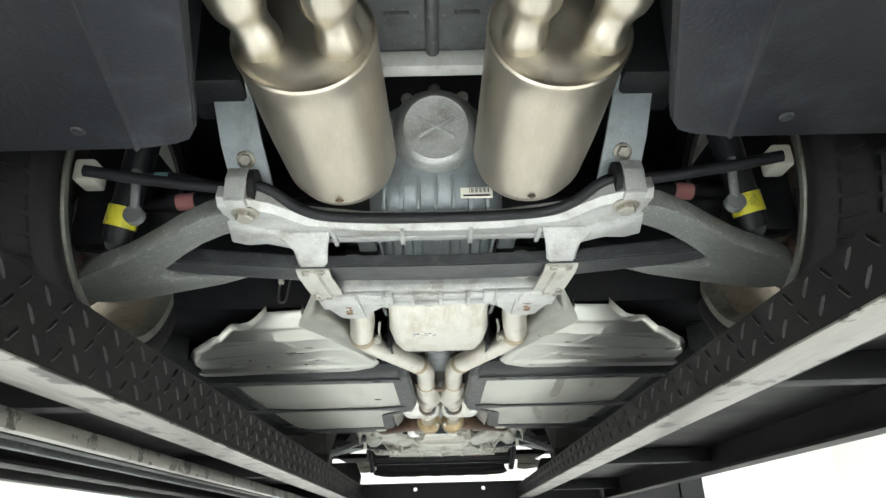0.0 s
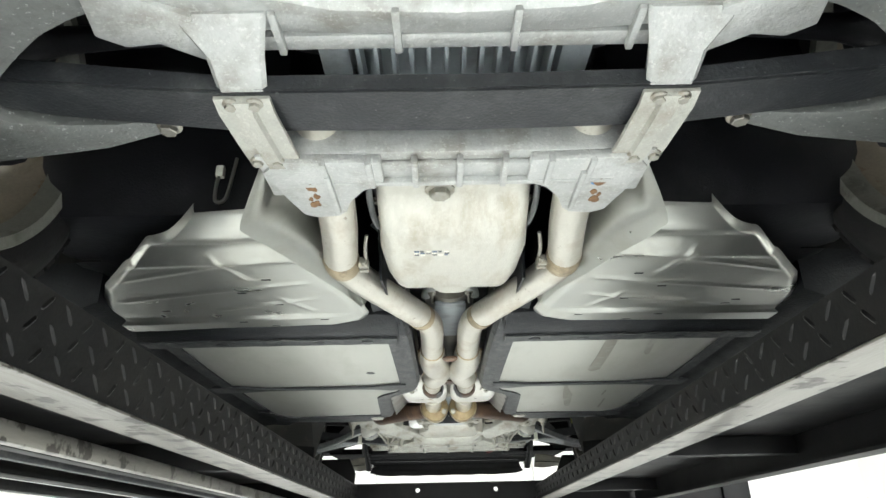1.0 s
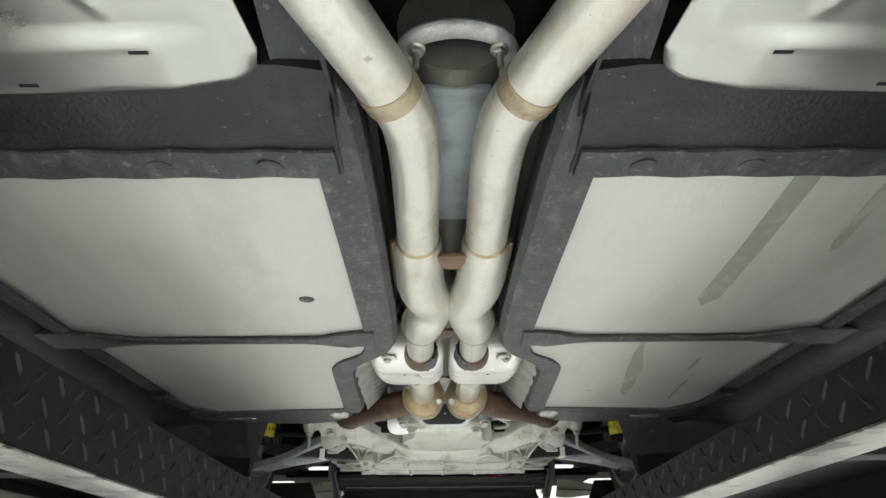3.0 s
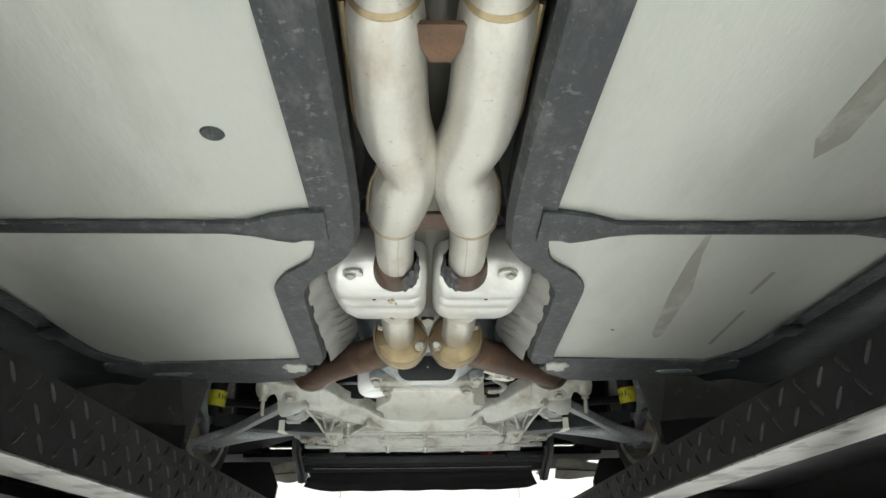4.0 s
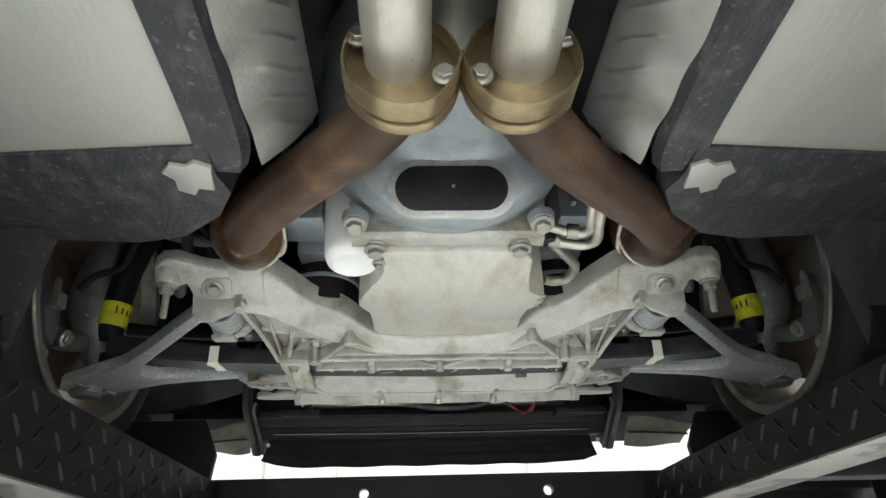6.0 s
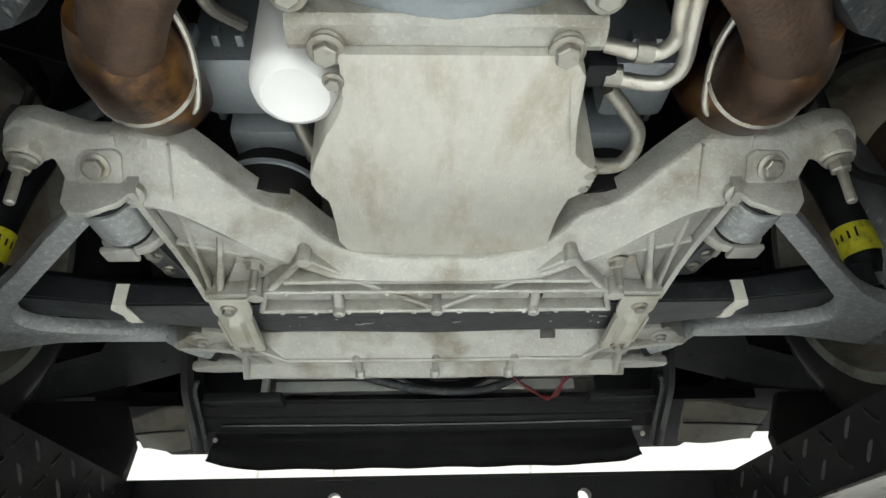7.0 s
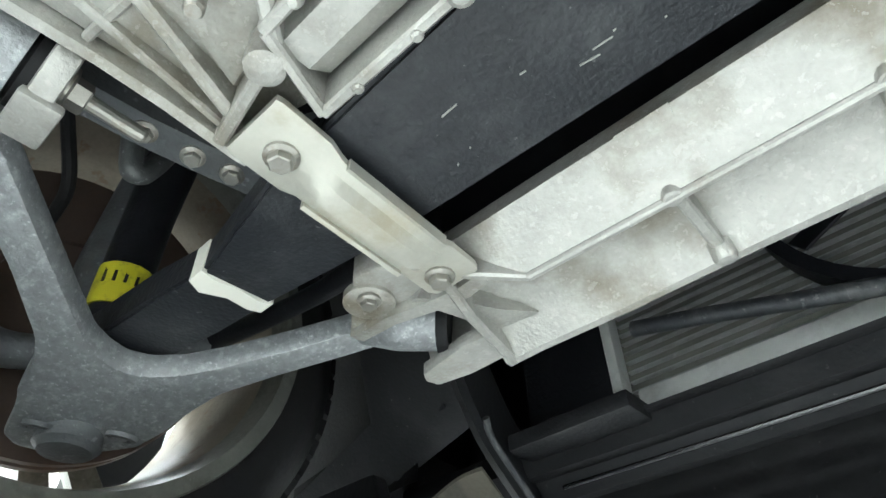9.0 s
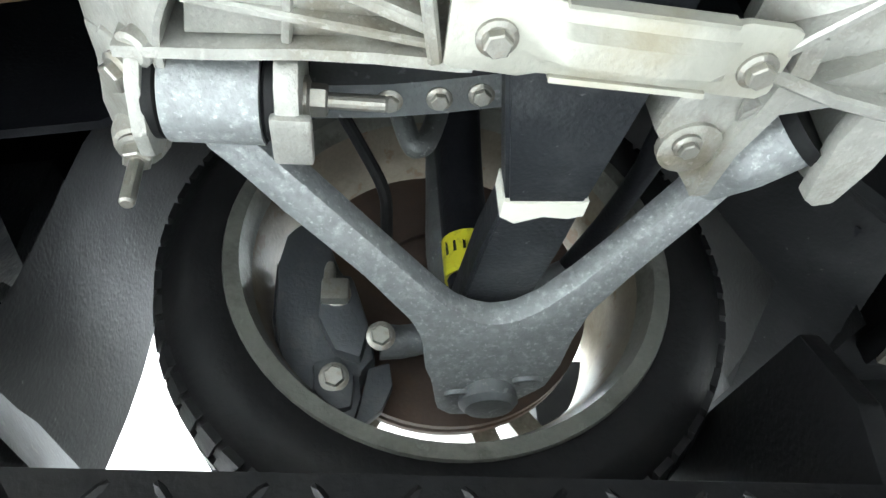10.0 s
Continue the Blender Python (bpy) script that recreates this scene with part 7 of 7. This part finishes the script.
bm = bmesh.new()
rows = [[bm.verts.new(dam_at(i / 24, j / 16)) for j in range(17)] for i in range(25)]
for i in range(24):
    for j in range(16):
        bm.faces.new((rows[i][j], rows[i + 1][j], rows[i + 1][j + 1], rows[i][j + 1]))
bmesh.ops.solidify(bm, geom=bm.faces[:], thickness=0.005)
dam = part("air_dam", bm, DAMP, car, "black flexible air dam with a scalloped lower edge")
for x in (-0.415, 0.415):
    bm = bmesh.new()
    lathe(bm, [(0.005, 0), (0.004, 0.002)], (x, 3.290, 1.735), (0, -1, -0.4), 10)
    part("dam_clip", bm, STRAW, dam, "small pale clip")
bm = bmesh.new()
loft(bm, [[(x, 3.225 + b, 1.796), (x, 3.24 + b, 1.794), (x, 3.243 + b, 1.772), (x, 3.256 + b, 1.770), (x, 3.262 + b, 1.757), (x, 3.268 + b, 1.748), (x, 3.29 + b, 1.745), (x, 3.33, 1.80), (x, 3.74, 1.83), (x, 3.74, 1.85), (x, 3.33, 1.83), (x, 3.236 + b, 1.794)] for x, b in ((-0.45, 0.010), (-0.3, 0.015), (-0.15, 0.019), (0.0, 0.020), (0.15, 0.019), (0.3, 0.015), (0.45, 0.010))])
rbox(bm, (-0.425, 3.212, 1.787), (-0.281, 3.26, 1.805), 0.003)
rbox(bm, (0.30, 3.212, 1.786), (0.425, 3.26, 1.802), 0.003)
ut = part("undertray", bm, DAMP, car, "black tray behind the air dam")
bm = bmesh.new()
tube(bm, [(-0.40, 3.270, 1.758), (-0.15, 3.277, 1.757), (0.0, 3.278, 1.757), (0.15, 3.277, 1.757), (0.39, 3.270, 1.758)], 0.0028, 10, 4)
part("edge_bead", bm, GLOSS, ut, "glossy black bead along the tray")
for s in SIDES:
    bm = bmesh.new()
    loft(bm, [[(s * x, y, z), (s * (x + 0.012), y + 0.004, z - 0.004), (s * (x + 0.03), y + 0.02, z), (s * (x + 0.035), y + 0.05, z + 0.03), (s * x, y + 0.05, z + 0.03)] for x, y, z in curve([(0.425, 3.10, 1.93), (0.432, 3.15, 1.86), (0.44, 3.20, 1.81), (0.432, 3.25, 1.755), (0.424, 3.28, 1.712)], 5)])
    dk = part("air_duct", bm, DAMP, car, "black duct wall beside the air dam")
    bm = bmesh.new()
    tube(bm, mir(s, [(0.43, 3.185, 1.818), (0.438, 3.205, 1.802), (0.430, 3.25, 1.752), (0.423, 3.278, 1.712)]), 0.004, 10)
    part("edge_strip", bm, RAIL, dk, "worn grey edge of the duct")
    wide = 0.10 if s < 0 else 0.155
    x_in = 0.452 if s < 0 else 0.474
    bm = bmesh.new()
    sheet(bm, lambda u, v: (s * (x_in + wide * u - 0.012 * u * v), 3.20 + 0.07 * v, 1.772 - 0.058 * v - 0.016 * u * (1 - v) + 0.004 * math.sin(u * 5 + v * 3)), 8, 8, 0.004)
    df = part("deflector", bm, FLAP, car, "dusty grey deflector flap with a dark seam")
    bm = bmesh.new()
    tube(bm, mir(s, [(x_in + 0.004, 3.236, 1.741), (x_in + wide * 0.5, 3.232, 1.738), (x_in + wide * 0.97, 3.228, 1.733)]), 0.0022, 8)
    part("seam", bm, PLASTIC, df, "dark seam across the flap")
    bm = bmesh.new()
    loft(bm, [[(s * x, y, z), (s * x, y + 0.01, z - 0.006), (s * x, 3.24, z1), (s * x, 3.25, z1 + 0.01)] for x, y, z, z1 in ((0.46, 3.06, 1.93, 1.86), (0.55, 3.10, 1.93, 1.835), (0.62, 3.19, 1.88, 1.815), (0.80, 3.215, 1.84, 1.80), (0.91, 3.215, 1.84, 1.80))])
    part("arch_front_flap", bm, DAMP, car, "black panel ahead of the front wheel")
    bm = bmesh.new()
    rbox(bm, (*span(s, 0.64, 0.915)[:1], 3.24, 1.83), (span(s, 0.64, 0.915)[1], 3.73, 1.89), 0.02)
    rbox(bm, (*span(s, 0.76, 0.915)[:1], 3.24, 1.70), (span(s, 0.76, 0.915)[1], 3.42, 1.85), 0.02)
    part("bumper_corner", bm, MATT, car, "black lower corner of the bumper")
for s in SIDES:
    bm = bmesh.new()
    rbox(bm, (*span(s, 0.452, 0.66)[:1], 3.285, 1.80), (span(s, 0.452, 0.66)[1], 3.74, 1.83), 0.006)
    part("nose_floor", bm, MATT, car, "black floor of the nose")
# radiator with fins
bm = bmesh.new()
rbox(bm, (-0.345, 3.345, 1.835), (0.36, 3.375, 2.12), 0.004)
rad = part("radiator", bm, CORE, car, "aluminium radiator core")
bm = bmesh.new()
rbox(bm, (-0.348, 3.322, 1.836), (-0.334, 3.35, 2.1), 0.003)
rbox(bm, (-0.318, 3.322, 1.836), (0.30, 3.35, 1.859), 0.003)
part("radiator_frame", bm, FINS, rad, "pale radiator frame")
for k in range(12):
    bm = bmesh.new()
    rbox(bm, (-0.330, 3.336, 1.866 + 0.013 * k), (0.36, 3.344, 1.8675 + 0.013 * k), 0)
    part("fin", bm, CAST, rad)
bm = bmesh.new()
lathe(bm, [(0.155, 0), (0.17, 0), (0.17, 0.03), (0.155, 0.03)], (0.03, 3.30, 2.003), (0, 1, 0), 48, True)
lathe(bm, [(0.0, 0), (0.045, 0), (0.045, 0.03), (0.0, 0.03)], (0.03, 3.30, 2.003), (0, 1, 0), 24)
fan = part("fan_shroud", bm, PLASTIC, car, "black cooling fan ring")
for k in range(7):
    bm = bmesh.new()
    rbox(bm, (0.04, 0.0, -0.018), (0.15, 0.004, 0.018), 0.002)
    part("fan_blade", bm, PLASTIC, fan, at=Matrix.Translation((0.03, 3.31, 2.003)) @ pose(0, 0, 0, 0, 51.4 * k, 0) @ pose(0, 0, 0, 30))
bm = bmesh.new()
tube(bm, [(-0.27, 3.24, 1.88), (-0.192, 3.24, 1.859), (-0.108, 3.242, 1.835), (-0.026, 3.246, 1.816), (0.05, 3.25, 1.812), (0.12, 3.26, 1.822), (0.2, 3.27, 1.86)], 0.0085, 12)
part("fan_hose", bm, RAIL, car, "black hose below the fan")
for k in range(3):
    bm = bmesh.new()
    tube(bm, [(0.148 + 0.004 * k, 3.23, 1.862), (0.16, 3.24 + 0.004 * k, 1.84), (0.19 + 0.004 * k, 3.245, 1.812), (0.222, 3.24 - 0.003 * k, 1.797 - 0.004 * k), (0.245, 3.232, 1.800 + 0.006 * k), (0.252 + 0.008 * k, 3.215, 1.83)], 0.0019, 8)
    part("red_wire", bm, RED, car, "loose red wire")
bm = bmesh.new()
rbox(bm, (0.225, 3.20, 1.842), (0.295, 3.25, 1.87), 0.006)
part("wire_cover", bm, FLOORP, car, "grey wiring cover")
# added blockers: keep the bright room from showing through the gaps beside the radiator
for s in SIDES:
    bm = bmesh.new()
    rbox(bm, (*span(s, 0.348, 0.47)[:1], 3.325, 1.795), (span(s, 0.348, 0.47)[1], 3.36, 2.2), 0.004)
    part("gap_blocker", bm, PLASTIC, car, "added black panel that blocks room light beside the radiator")
